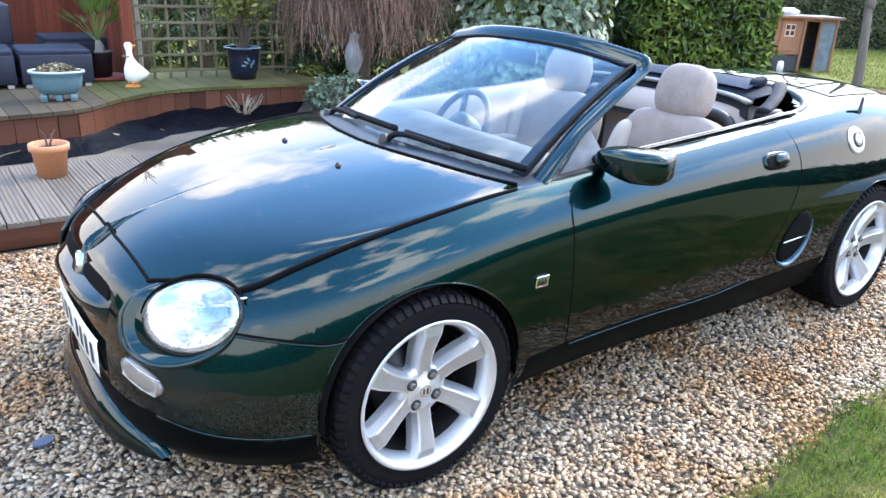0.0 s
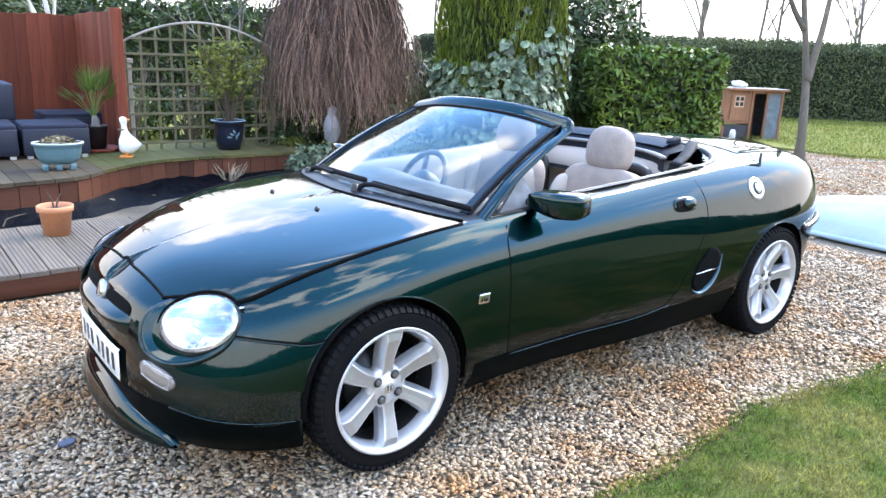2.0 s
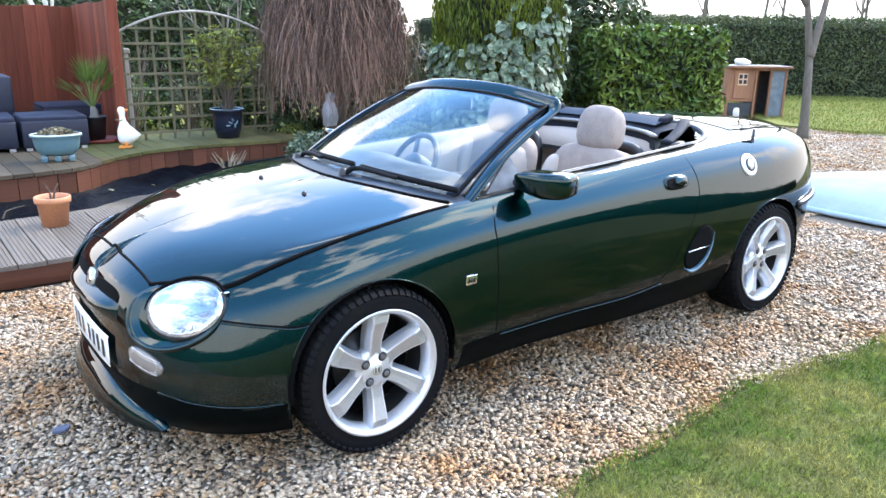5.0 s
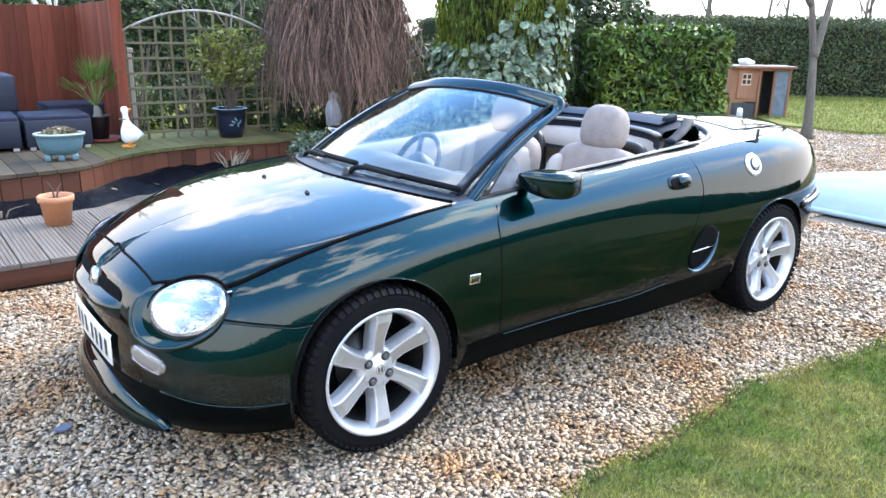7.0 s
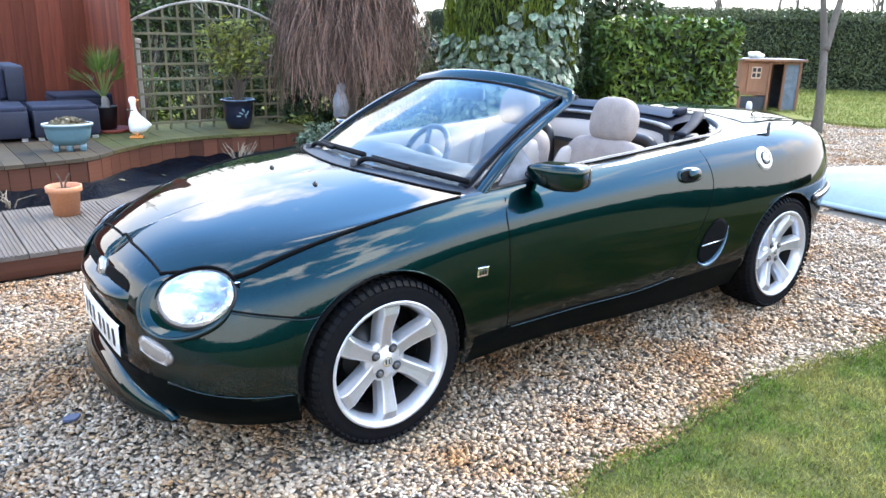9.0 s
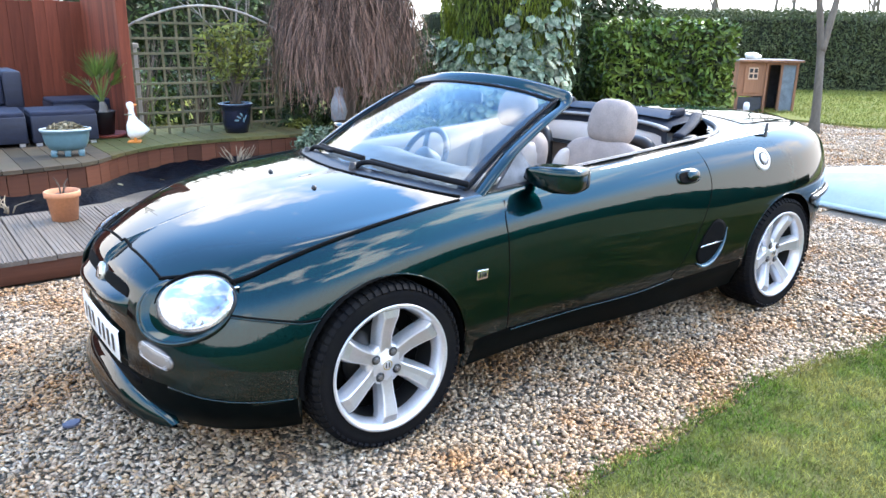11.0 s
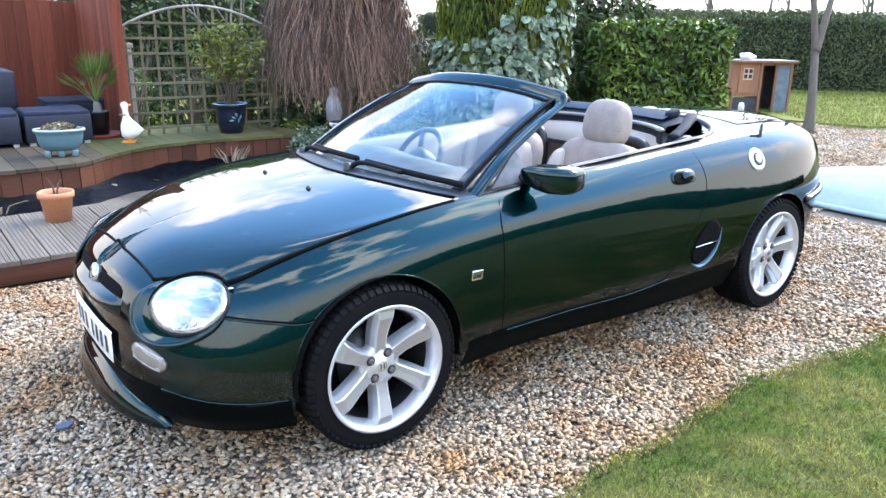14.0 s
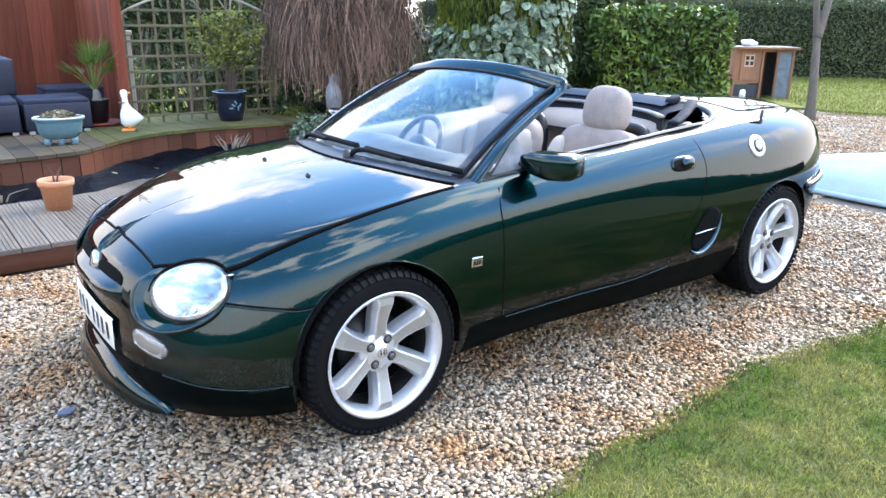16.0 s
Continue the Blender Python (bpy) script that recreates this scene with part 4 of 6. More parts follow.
for s in (-1, 1):
    d, u = (-0.63, s * 0.49, 0.60), (0.179, s * 0.184, 0.047)
    du_, dn_ = Vector(u).normalized(), Vector(d).normalized()
    dv_ = dn_.cross(du_)
    dv_ = dv_ if dv_.z > 0 else -dv_
    mid_ = Vector((-0.588, s * 0.520, 0.535)) + dv_ * 0.012 - du_ * 0.006

    def dish(w):
        return 0.12 + 0.88 * min(1.0, max(0.0, 0.62 - 0.75 * w.dot(dv_) - 0.55 * w.dot(du_)))

    lamp = patch("headlamp", mid_, d, u, 0.168, 0.112, PAINT, car, out=0.020, bulge=-0.046, rings=12, seg=72, label="round headlamp in a green dished bowl", skirt=0.01, rise=dish)
    ring, thick = [], []
    for a in np.linspace(0, 2 * math.pi, 72, endpoint=False):
        w = du_ * math.cos(a) + dv_ * math.sin(a)
        p = mid_ + du_ * 0.168 * math.cos(a) + dv_ * 0.112 * math.sin(a)
        ring.append((along(p + dn_ * 0.4, -dn_) or p) + dn_ * (0.020 * dish(w) - 0.0065))
        thick.append(0.003 + 0.0055 * dish(w))
    part("bowl_lip", tube(ring, thick, 10, closed=True), PAINT, lamp, "raised painted lip round the headlamp bowl")
    c = Vector((-0.562, s * 0.541, 0.560)) + dv_ * 0.005
    patch("rubber_ring", c, d, u, 0.137, 0.0965, BLACK, lamp, out=0.009, hole=0.955, rings=2)
    patch("reflector", c, d, u, 0.130, 0.091, REFLECT, lamp, out=0.010, bulge=-0.004, label="bright mirror reflector")
    uu = Vector(u).normalized()
    vv = Vector(d).normalized().cross(uu)
    vv = vv if vv.z > 0 else -vv
    lid = []
    for a in np.linspace(radians(12), radians(172), 22):
        p = Vector(c) + uu * 0.145 * math.cos(a) + vv * 0.104 * math.sin(a)
        lid.append(along(p + Vector(d).normalized() * 0.4, -Vector(d), 0.004) or p)
    part("lamp_gap", tube(lid, [0.002 + 0.0045 * math.sin(math.pi * k / 21) for k in range(22)], 8), SEAM, lamp)
    part("lamp_tab", rounded(0.018, 0.014, 0.008, 0.7), CHROME, lamp, "small bright lamp clip").matrix_basis = Matrix.Translation(lid[1 if (lid[0].x > lid[-1].x) else -2] + Vector((0, 0, 0.003)))
    dome = patch("lens", c, d, u, 0.134, 0.094, LENS, lamp, out=0.013, bulge=0.020, label="clear domed lens", skirt=0.0)
    dome.visible_shadow = False
    ind = patch("indicator_lamp", (-0.690, s * 0.470, 0.388), (-0.85, s * 0.46, 0.25), (0.068, s * 0.149, -0.034), 0.085, 0.036, BLACK, car, out=0.002, power=2.1, label="clear ribbed front indicator")
    patch("lens", (-0.690, s * 0.470, 0.388), (-0.85, s * 0.46, 0.25), (0.068, s * 0.149, -0.034), 0.081, 0.033, AMBER, ind, out=0.005, bulge=0.008, power=2.1)
    for k in range(-4, 5):
        patch("rib", (-0.690 + 0.003 * k, s * 0.470, 0.388 + 0.005 * k), (-0.85, s * 0.46, 0.25), (0.068, s * 0.149, -0.034), 0.066, 0.0011, RIBGLASS, ind, out=0.0085, bulge=0.003, rings=1, seg=10)
    # grille slots beside the badge
    patch("grille_slot", (-0.712, s * 0.165, 0.540), (-0.93, s * 0.12, 0.42), (0.0, 1, 0), 0.115, 0.036, SEAM, car, out=0.0015, power=3.5, label="black recessed grille slot")
    # repeater badge on the wing
    bd = part("wing_badge", box(0.050, 0.006, 0.038, (0, 0, -0.019), 0.003), CHROME, car, "small square chrome wing badge")
    p = on_side(0.385, 0.547, 0.003, s)
    bd.matrix_basis = pose(*p, 6, 0, 0)
    for k in (-0.012, 0.0, 0.012):
        part("badge_bar", box(0.006, 0.002, 0.02, (k, s * 0.004, -0.01)), BLACK, bd)
    # door handle
    h = on_side(1.600, 0.768, 0.0, s)
    hd = patch("door_handle", h, (0, s, 0.42), (1, 0, 0), 0.078, 0.034, PAINT, panel["door_near" if s < 0 else "door_far"], out=0.006, power=3.0, label="painted door handle over a dark recess")
    patch("recess", h + Vector((-0.008, 0, -0.004)), (0, s, 0.42), (1, 0, 0), 0.062, 0.026, SEAM, hd, out=0.0074, power=3.2)
    patch("pull", h + Vector((0.026, 0, 0.003)), (0, s, 0.42), (1, 0, 0), 0.040, 0.021, PAINT, hd, out=0.013, bulge=0.007, power=3.2, skirt=-0.009)
    # air intake ahead of the rear wheel
    w = "rear_wing_near" if s < 0 else "rear_wing_far"
    ax = (0.62, 0, 0.78)
    iv = patch("air_intake", (1.772, s * 0.79, 0.444), (0, s, 0), ax, 0.118, 0.070, SEAM, panel[w], out=0.0012, bulge=0.0, power=2.5, label="rounded side air intake with a painted lip")
    patch("intake_mouth", (1.764, s * 0.79, 0.450), (0, s, 0), ax, 0.116, 0.068, SEAM, iv, out=0.005, power=2.5)
    part("intake_lip", tube(smooth_path([on_side(1.672, 0.362, 0.004, s), on_side(1.705, 0.346, 0.009, s), on_side(1.76, 0.357, 0.011, s), on_side(1.815, 0.395, 0.010, s), on_side(1.855, 0.45, 0.007, s), on_side(1.872, 0.51, 0.002, s)], 30), [0.012 * max(0.12, 1 - (k / 29) ** 2) * min(1, 0.3 + k / 6) for k in range(30)], 10, squash=(1.5, 0.7)), INTAKELIP, iv, "blue lip of the intake")
    part("intake_bar", tube([on_side(1.682, 0.440, 0.008, s), on_side(1.858, 0.450, 0.008, s)], 0.0035, 8), CHROME, iv, "thin bright bar")
    # lower rear corner strip
    ledge = part("bumper_ledge", tube(smooth_path([on_side(2.63, 0.548, 0.002, s), on_side(2.72, 0.562, 0.008, s), on_side(2.82, 0.572, 0.010, s), on_side(2.92, 0.578, 0.010, s), on_side(3.02, 0.578, 0.004, s)], 24), 0.016, 10, squash=(0.8, 1.1)), BLACK, panel["rear_bumper"], "black bumper corner strip")
    part("bumper_strip", tube(smooth_path([on_side(2.66, 0.562, 0.014, s), on_side(2.76, 0.576, 0.018, s), on_side(2.87, 0.586, 0.018, s)], 20), 0.0045, 8, squash=(0.7, 1.4)), CHROME, ledge, "bright reflecting strip")
    patch("tail_lamp", (3.08, s * 0.42, 0.68), (0.9, s * 0.3, 0.1), (0, 1, 0), 0.12, 0.06, REDLENS, car, out=0.004, power=3, label="red tail lamp")
    # skirt seam under the front bumper
    seam("skirt_line", [on_side(x, z, 0.001, s) for x, z in ((-0.33, 0.252), (-0.42, 0.253), (-0.50, 0.258), (-0.58, 0.270), (-0.65, 0.288))], 0.0028, panel["front_bumper"], mat=PAINT)
    # washer jets
    j = part("washer_jet", lathe([(0.0, 0.011), (0.006, 0.010), (0.010, 0.004), (0.011, -0.002)], 14), BLACK, panel["bonnet"])
    j.matrix_basis = Matrix.Translation(on_top(0.036, s * 0.198))

patch("fuel_cap", on_side(2.175, 0.797, 0, -1), (0, -1, 0.55), (1, 0, 0), 0.058, 0.058, ALLOY, car, out=0.006, bulge=0.004, label="round silver fuel filler cap")
patch("cap_ring", on_side(2.175, 0.797, 0, -1), (0, -1, 0.55), (1, 0, 0), 0.034, 0.034, BLACK, car, out=0.013, hole=0.75, rings=2)
patch("cap_lock", on_side(2.175, 0.797, 0, -1), (0, -1, 0.55), (1, 0, 0), 0.022, 0.022, ALLOY, car, out=0.014, bulge=0.003)

# nose: bar, badge, plate, intake and spoiler
rows = []
for y in np.linspace(-0.29, 0.29, 41):
    e = max(0.02, 1 - (abs(y) / 0.29) ** 4)
    rows.append([along((-1.5, y, z), (1, 0, 0)) + Vector((-o * e, 0, 0)) for z, o in ((0.532, -0.006), (0.526, 0.006), (0.516, 0.028), (0.508, 0.038), (0.497, 0.041), (0.482, 0.032), (0.466, 0.012), (0.458, -0.004))])
part("nose_bar", grid_mesh("nose_bar", rows), PAINT, car, "green bar across the nose under the grille")
bdg = patch("nose_badge", (-0.705, 0, 0.535), (-0.92, 0, 0.40), (0, 1, 0), 0.034, 0.042, SILVERBADGE, car, out=0.010, bulge=0.002, power=3.0, seg=16, label="octagonal chrome nose badge")
patch("badge_field", (-0.705, 0, 0.535), (-0.92, 0, 0.40), (0, 1, 0), 0.027, 0.034, CHROME, bdg, out=0.0135, power=3.0, seg=16, rings=2)
rows = []
for z, lift in ((0.295, 0.010), (0.300, 0.014), (0.405, 0.014), (0.410, 0.010)):
    rows.append([along((-1.5, y, z), (1, 0, 0)) + Vector((-lift, 0, 0)) for y in np.linspace(-0.26, 0.26, 15)])
plate = part("number_plate", grid_mesh("number_plate", rows), PLATE, car, "white front number plate with dark bars")
for k, y in enumerate((-0.205, -0.145, -0.085, -0.025, 0.065, 0.125, 0.185)):
    rr = [[along((-1.5, yy, z), (1, 0, 0)) + Vector((-0.0155, 0, 0)) for yy in (y - 0.012, y, y + 0.012)] for z in (0.322, 0.384)]
    part("plate_bar", grid_mesh("plate_bar", rr), BLACK, plate)
patch("lower_intake", (-0.74, 0, 0.268), (-1, 0, 0), (0, 1, 0), 0.38, 0.016, SEAM, car, out=0.003, power=5, label="dark lower air intake")
bm = bmesh.new()
rings = []
for y in np.linspace(-0.485, 0.485, 45):
    e = max(0.0, 1 - (abs(y) / 0.485) ** 2.4)
    p = along((-1.5, y, 0.20), (1, 0, 0)) or Vector((-0.66, y, 0.2))
    x0 = p.x
    f = 0.060 * e ** 0.9 - 0.006
    h = 0.118 * e ** 0.8 + 0.001
    prof = [(x0 + 0.03, 0.140 + h), (x0 + 0.004, 0.138 + h), (x0 - f * 0.42, 0.134 + 0.86 * h), (x0 - f * 0.86, 0.132 + 0.50 * h), (x0 - f, 0.132 + 0.14 * h), (x0 - f * 0.92, 0.130), (x0 + 0.02 + 0.12 * e, 0.128)]
    rings.append([bm.verts.new((a, y, b)) for a, b in prof])
for a, b in zip(rings, rings[1:]):
    for k in range(6):
        bm.faces.new((a[k], a[k + 1], b[k + 1], b[k]))
bmesh.ops.recalc_face_normals(bm, faces=bm.faces)
part("front_spoiler", bm, PAINT, car, "low green chin spoiler")


# ---- windscreen ----
def base_at(y):
    return Vector((0.322 + 0.155 * (abs(y) / 0.645) ** 2.2, y, 0.832 - 0.036 * (abs(y) / 0.645) ** 2))


def head_at(y):
    return Vector((0.985 + 0.035 * (abs(y) / 0.545) ** 2, y, 1.162 - 0.052 * (abs(y) / 0.545) ** 2.5))


screen = part("windscreen", grid_mesh("windscreen", [[base_at(0.60 * k).lerp(head_at(0.515 * k), t) + Vector((-0.035, 0, 0.045)) * 4 * t * (1 - t) * 0.35 for k in np.linspace(-1, 1, 25)] for t in np.linspace(0, 1, 15)]), GLASS, car, "raked clear windscreen")
screen.data.flip_normals()
screen.visible_shadow = False
path = [base_at(-0.640) + Vector((-0.05, 0, -0.045)), base_at(-0.640) + Vector((0.01, 0, 0.005)), base_at(-0.635).lerp(head_at(-0.55), 0.35) + Vector((-0.012, 0, 0.016)), base_at(-0.635).lerp(head_at(-0.55), 0.7) + Vector((-0.01, 0, 0.014)), head_at(-0.545) + Vector((-0.035, 0, -0.022)), head_at(-0.525) + Vector((-0.004, 0, 0.0)), head_at(-0.47), head_at(-0.3), head_at(-0.1)]
path += [Vector((p.x, -p.y, p.z)) for p in path[::-1]]
fr = part("screen_frame", tube(smooth_path(path, 120), 0.0245, 14, squash=(1.5, 0.48)), PAINT, screen, "green screen surround")
bow = lambda t: Vector((-0.035, 0, 0.045)) * 1.4 * t * (1 - t)
inner = [base_at(-0.597).lerp(head_at(-0.512), t) + bow(t) + Vector((-0.004, 0, 0.006)) for t in np.linspace(0, 0.96, 12)]
inner += [head_at(y) + Vector((-0.036, 0, -0.012)) for y in (-0.49, -0.44, -0.3, -0.15, 0.0)]
inner += [Vector((p.x, -p.y, p.z)) for p in inner[-2::-1]]
part("screen_seal", tube(smooth_path(inner, 140), 0.0065, 8, squash=(1.2, 0.8)), MATTBLACK, screen, "black rubber screen seal")
top_trim = [head_at(y) + Vector((0.022, 0, 0.012)) for y in np.linspace(-0.53, 0.53, 25)]
part("header_seal", tube(top_trim, 0.009, 8, squash=(1.5, 0.7)), MATTBLACK, screen, "black rubber hood seal on the screen header")
# Dark strips stand in for the shaded inner pillars, wider on the near side.
for s, wide in ((-1, 0.045), (1, 0.012)):
    band = [[base_at(s * y0).lerp(head_at(s * y1), t) + bow(t) + Vector((0.006, 0, -0.006)) for y0, y1 in ((0.595 - wide, 0.51 - wide), (0.595 - wide / 2, 0.51 - wide / 2), (0.598, 0.514))] for t in np.linspace(0.02, 0.97, 16)]
    part("screen_band", grid_mesh("screen_band", band), plain("shaded_pillar_band", (0.012, 0.018, 0.032), 0.4), screen, "dark band for the shaded inner pillar behind the glass")
part("scuttle_seal", tube([base_at(y) + Vector((-0.012, 0, -0.012)) for y in np.linspace(-0.62, 0.62, 40)], 0.016, 8), BLACK, screen)
for y0, y1, dy in ((-0.08, -0.60, -1), (0.50, -0.06, 1)):
    wiper = part("wiper", tube(smooth_path([base_at(y0) + Vector((-0.045, 0, 0.0)), base_at(y0 - 0.05).lerp(head_at(y0), 0.03) + Vector((-0.03, 0, 0.018)), base_at((y0 + y1) / 2).lerp(head_at(y1), 0.03) + Vector((-0.02, 0, 0.018))], 20), [0.012 - 0.004 * k / 19 for k in range(20)], 8), MATTBLACK, screen, "black wiper arm and blade")
    part("blade", tube([base_at(y0 + (y1 - y0) * t).lerp(head_at(y1), 0.045) + Vector((-0.014, 0, 0.016)) for t in np.linspace(0.02, 1.0, 16)], 0.010, 6, squash=(0.8, 1.3)), MATTBLACK, wiper)
    part("spindle", lathe([(0, 0.03), (0.014, 0.028), (0.018, 0.0)], 14), BLACK, wiper).matrix_basis = Matrix.Translation(base_at(y0) + Vector((-0.05, 0, -0.005)))

# door mirrors
for s in (-1, 1):
    bm = bmesh.new()
    bmesh.ops.create_uvsphere(bm, u_segments=28, v_segments=18, radius=1)
    for v in bm.verts:
        x, y, z = v.co
        e = 0.44
        x, y, z = (math.copysign(abs(c) ** e, c) for c in (x, y, z))
        k = 1 - 0.26 * max(0, y)
        k = 1 - 0.42 * max(0, y) ** 1.5
        v.co = (x * 0.056 * k + (0.016 if x > 0 else 0.0) + 0.03 * max(0, -y), y * (0.098 if y < 0 else 0.128), z * 0.049 * k + 0.010 * max(0, y))
    m = part("door_mirror", bm, PAINT, car, "body-coloured door mirror")
    m.matrix_basis = pose(0.722, s * 0.805, 0.857) @ Matrix.Diagonal((1, -s, 1, 1)) @ pose(0, 0, 0, 0, 0, 20)
    part("mirror_glass", box(0.004, 0.12, 0.056, (0.066, -0.02, -0.028), 0.001), CHROME, m)
    part("mirror_stalk", tube(smooth_path([(0.742, s * 0.625, 0.838), (0.735, s * 0.68, 0.846), (0.722, s * 0.735, 0.856)], 12), [0.022 - 0.0002 * i for i in range(12)], 10, squash=(1.2, 0.8)), PAINT, car)
    bm = bmesh.new()
    tri = [(0.55, s * 0.645, 0.790), (0.80, s * 0.634, 0.812), (0.715, s * 0.600, 0.940)]
    f = [bm.verts.new(p) for p in tri]
    g = [bm.verts.new((p[0], p[1] - s * 0.012, p[2])) for p in tri]
    bm.faces.new(f)
    bm.faces.new(g[::-1])
    for k in range(3):
        bm.faces.new((f[k], f[(k + 1) % 3], g[(k + 1) % 3], g[k]))
    bmesh.ops.recalc_face_normals(bm, faces=bm.faces)
    part("quarter_sail", bm, DASH, car, smooth=False)

# ---- cockpit ----
part("cockpit_floor", box(1.50, 1.16, 0.05, (1.25, 0, 0.26), 0.01), DASH, car)
for s in (-1, 1):
    rows = []
    for x in np.linspace(0.50, 1.93, 24):
        zt = float(top_z(x, 0.600, x, 0.69))
        rows.append([(x, s * 0.612, zt + 0.001), (x, s * 0.598, zt + 0.005), (x, s * 0.580, zt - 0.012), (x, s * 0.560, zt - 0.05), (x, s * 0.545, zt - 0.16), (x, s * 0.530, zt - 0.2), (x, s * 0.545, zt - 0.26), (x, s * 0.55, 0.27)])
    part("door_card", grid_mesh("door_card", rows), TRIM, panel["door_near" if s < 0 else "door_far"], "beige inner door trim")
    part("armrest", box(0.5, 0.07, 0.06, (1.2, s * 0.515, 0.59), 0.02), TRIM, panel["door_near" if s < 0 else "door_far"])
    part("window_slot_seal", tube([(x, s * 0.606, float(top_z(x, 0.606, x, 0.69)) + 0.009) for x in np.linspace(0.66, 1.90, 30)], 0.0032, 6, squash=(1.2, 0.7)), STEEL, panel["door_near" if s < 0 else "door_far"], "pale rubbing strip along the door top")
rows = [[(1.74 + 0.09 * t - 0.04 * (abs(y) / 0.58) ** 3, y, 0.30 + 0.585 * t + 0.01 * math.cos(y * 2.6)) for y in np.linspace(-0.58, 0.58, 21)] for t in np.linspace(0, 1, 8)]
rows.append([(1.92 - 0.04 * (abs(y) / 0.58) ** 3, y, 0.905) for y in np.linspace(-0.58, 0.58, 21)])
part("rear_bulkhead", grid_mesh("rear_bulkhead", rows), TRIM, car, "beige carpeted rear bulkhead")
prof = [(0.40, 0.800), (0.50, 0.832), (0.62, 0.835), (0.74, 0.815), (0.80, 0.775), (0.81, 0.72), (0.76, 0.60), (0.72, 0.45), (0.70, 0.28)]
part("dashboard", grid_mesh("dashboard", [[(x + 0.05 * (abs(y) / 0.58) ** 2, y, z - 0.025 * (abs(y) / 0.58) ** 2 + (0.018 * math.exp(-((y - 0.36) / 0.16) ** 2) if 0.55 < x < 0.8 and z > 0.7 else 0)) for x, z in prof] for y in np.linspace(-0.585, 0.585, 33)]), DASH, car, "grey moulded dashboard")
part("dash_end", box(0.2, 0.5, 0.10, (0.80, -0.28, 0.52), 0.03), TRIM, car)
part("centre_console", box(0.95, 0.20, 0.22, (1.2, 0, 0.30), 0.04), DASH, car)

wheel_at = pose(0.925, 0.355, 0.745, 0, -60, 0)
ringm = tube([(0.170 * math.cos(a), 0.170 * math.sin(a), 0) for a in np.linspace(0, 2 * math.pi, 48, endpoint=False)], 0.015, 10, closed=True)
sw = part("steering_wheel", ringm, DASH, car, "grey leather steering wheel")
sw.matrix_basis = wheel_at
part("wheel_boss", lathe([(0, 0.035), (0.05, 0.03), (0.07, 0.012), (0.07, -0.05), (0.03, -0.2)], 20), DASH, sw)
for a in (0.35, math.pi - 0.35, 1.5 * math.pi):
    part("wheel_spoke", tube([(0.05 * math.cos(a), 0.05 * math.sin(a), 0.0), (0.165 * math.cos(a), 0.165 * math.sin(a), 0.0)], 0.014, 8, squash=(1.4, 0.6)), DASH, sw)
part("interior_mirror", box(0.03, 0.2, 0.06, (0.93, 0.0, 1.06), 0.02), BLACK, car)


for s in (-1, 1):
    seat = part("seat", rounded(0.52, 0.50, 0.20, 0.5), BEIGE, car, "beige cloth bucket seat")
    seat.matrix_basis = pose(1.17, s * 0.335, 0.40, 0, -8, 0)
    for q in (-1, 1):
        part("seat_bolster", rounded(0.46, 0.11, 0.17, 0.6), TRIM, seat).matrix_basis = pose(0.0, q * 0.20, 0.06)
    bk = part("backrest", rounded(0.16, 0.50, 0.60, 0.44), BEIGE, seat)
    bk.matrix_basis = seat.matrix_basis.inverted() @ pose(1.455, s * 0.335, 0.595, 0, 17, 0)
    for q in (-1, 1):
        ob = part("back_bolster", rounded(0.17, 0.10, 0.46, 0.6), TRIM, seat)
        ob.matrix_basis = seat.matrix_basis.inverted() @ pose(1.42, s * 0.335 + q * 0.20, 0.60, 0, 17, 0)
    bm = rounded(0.125, 0.256, 0.220, 0.66)
    for v in bm.verts:
        v.co.y *= 1 - 0.10 * max(0, v.co.z / 0.1)
    hr = part("headrest", bm, BEIGE, seat, "padded beige headrest")
    hr.matrix_basis = seat.matrix_basis.inverted() @ pose(1.545, s * 0.335, 0.968, 0, 10, 0)
    part("headrest_base", rounded(0.08, 0.17, 0.05, 0.7), BLACK, seat).matrix_basis = seat.matrix_basis.inverted() @ pose(1.545, s * 0.335, 0.872, 0, 10, 0)
    part("belt_hoop", tube(smooth_path([(1.70, s * 0.47, 0.60), (1.70, s * 0.47, 0.80), (1.70, s * 0.42, 0.865), (1.70, s * 0.30, 0.865), (1.70, s * 0.25, 0.80), (1.70, s * 0.25, 0.60)], 40), 0.028, 10), BLACK, car, "black roll hoop behind the seat")

# folded hood
rows = []
for k, (x, z) in enumerate(((1.90, 0.865), (1.895, 0.915), (1.93, 0.945), (2.00, 0.962), (2.08, 0.968), (2.16, 0.962), (2.21, 0.935), (2.215, 0.90))):
    rows.append([(x - 0.20 * (abs(y) / 0.56) ** 3 + 0.004 * math.sin(y * 31 + k), y, z + 0.014 * (1 - (abs(y) / 0.56) ** 2) + 0.005 * math.sin(17 * y + 2 * k)) for y in np.linspace(-0.50, 0.54, 37)])
hood = part("folded_hood", grid_mesh("folded_hood", rows), HOODCLOTH, car, "black cloth hood folded behind the seats")
part("front_rail", tube(smooth_path([(1.885 - 0.20 * (abs(y) / 0.56) ** 3, y, 0.935 + 0.01 * (1 - (abs(y) / 0.56) ** 2)) for y in np.linspace(-0.5, 0.54, 13)], 40), 0.014, 8, squash=(1.3, 0.7)), STEEL, hood, "pale hood edge rail")
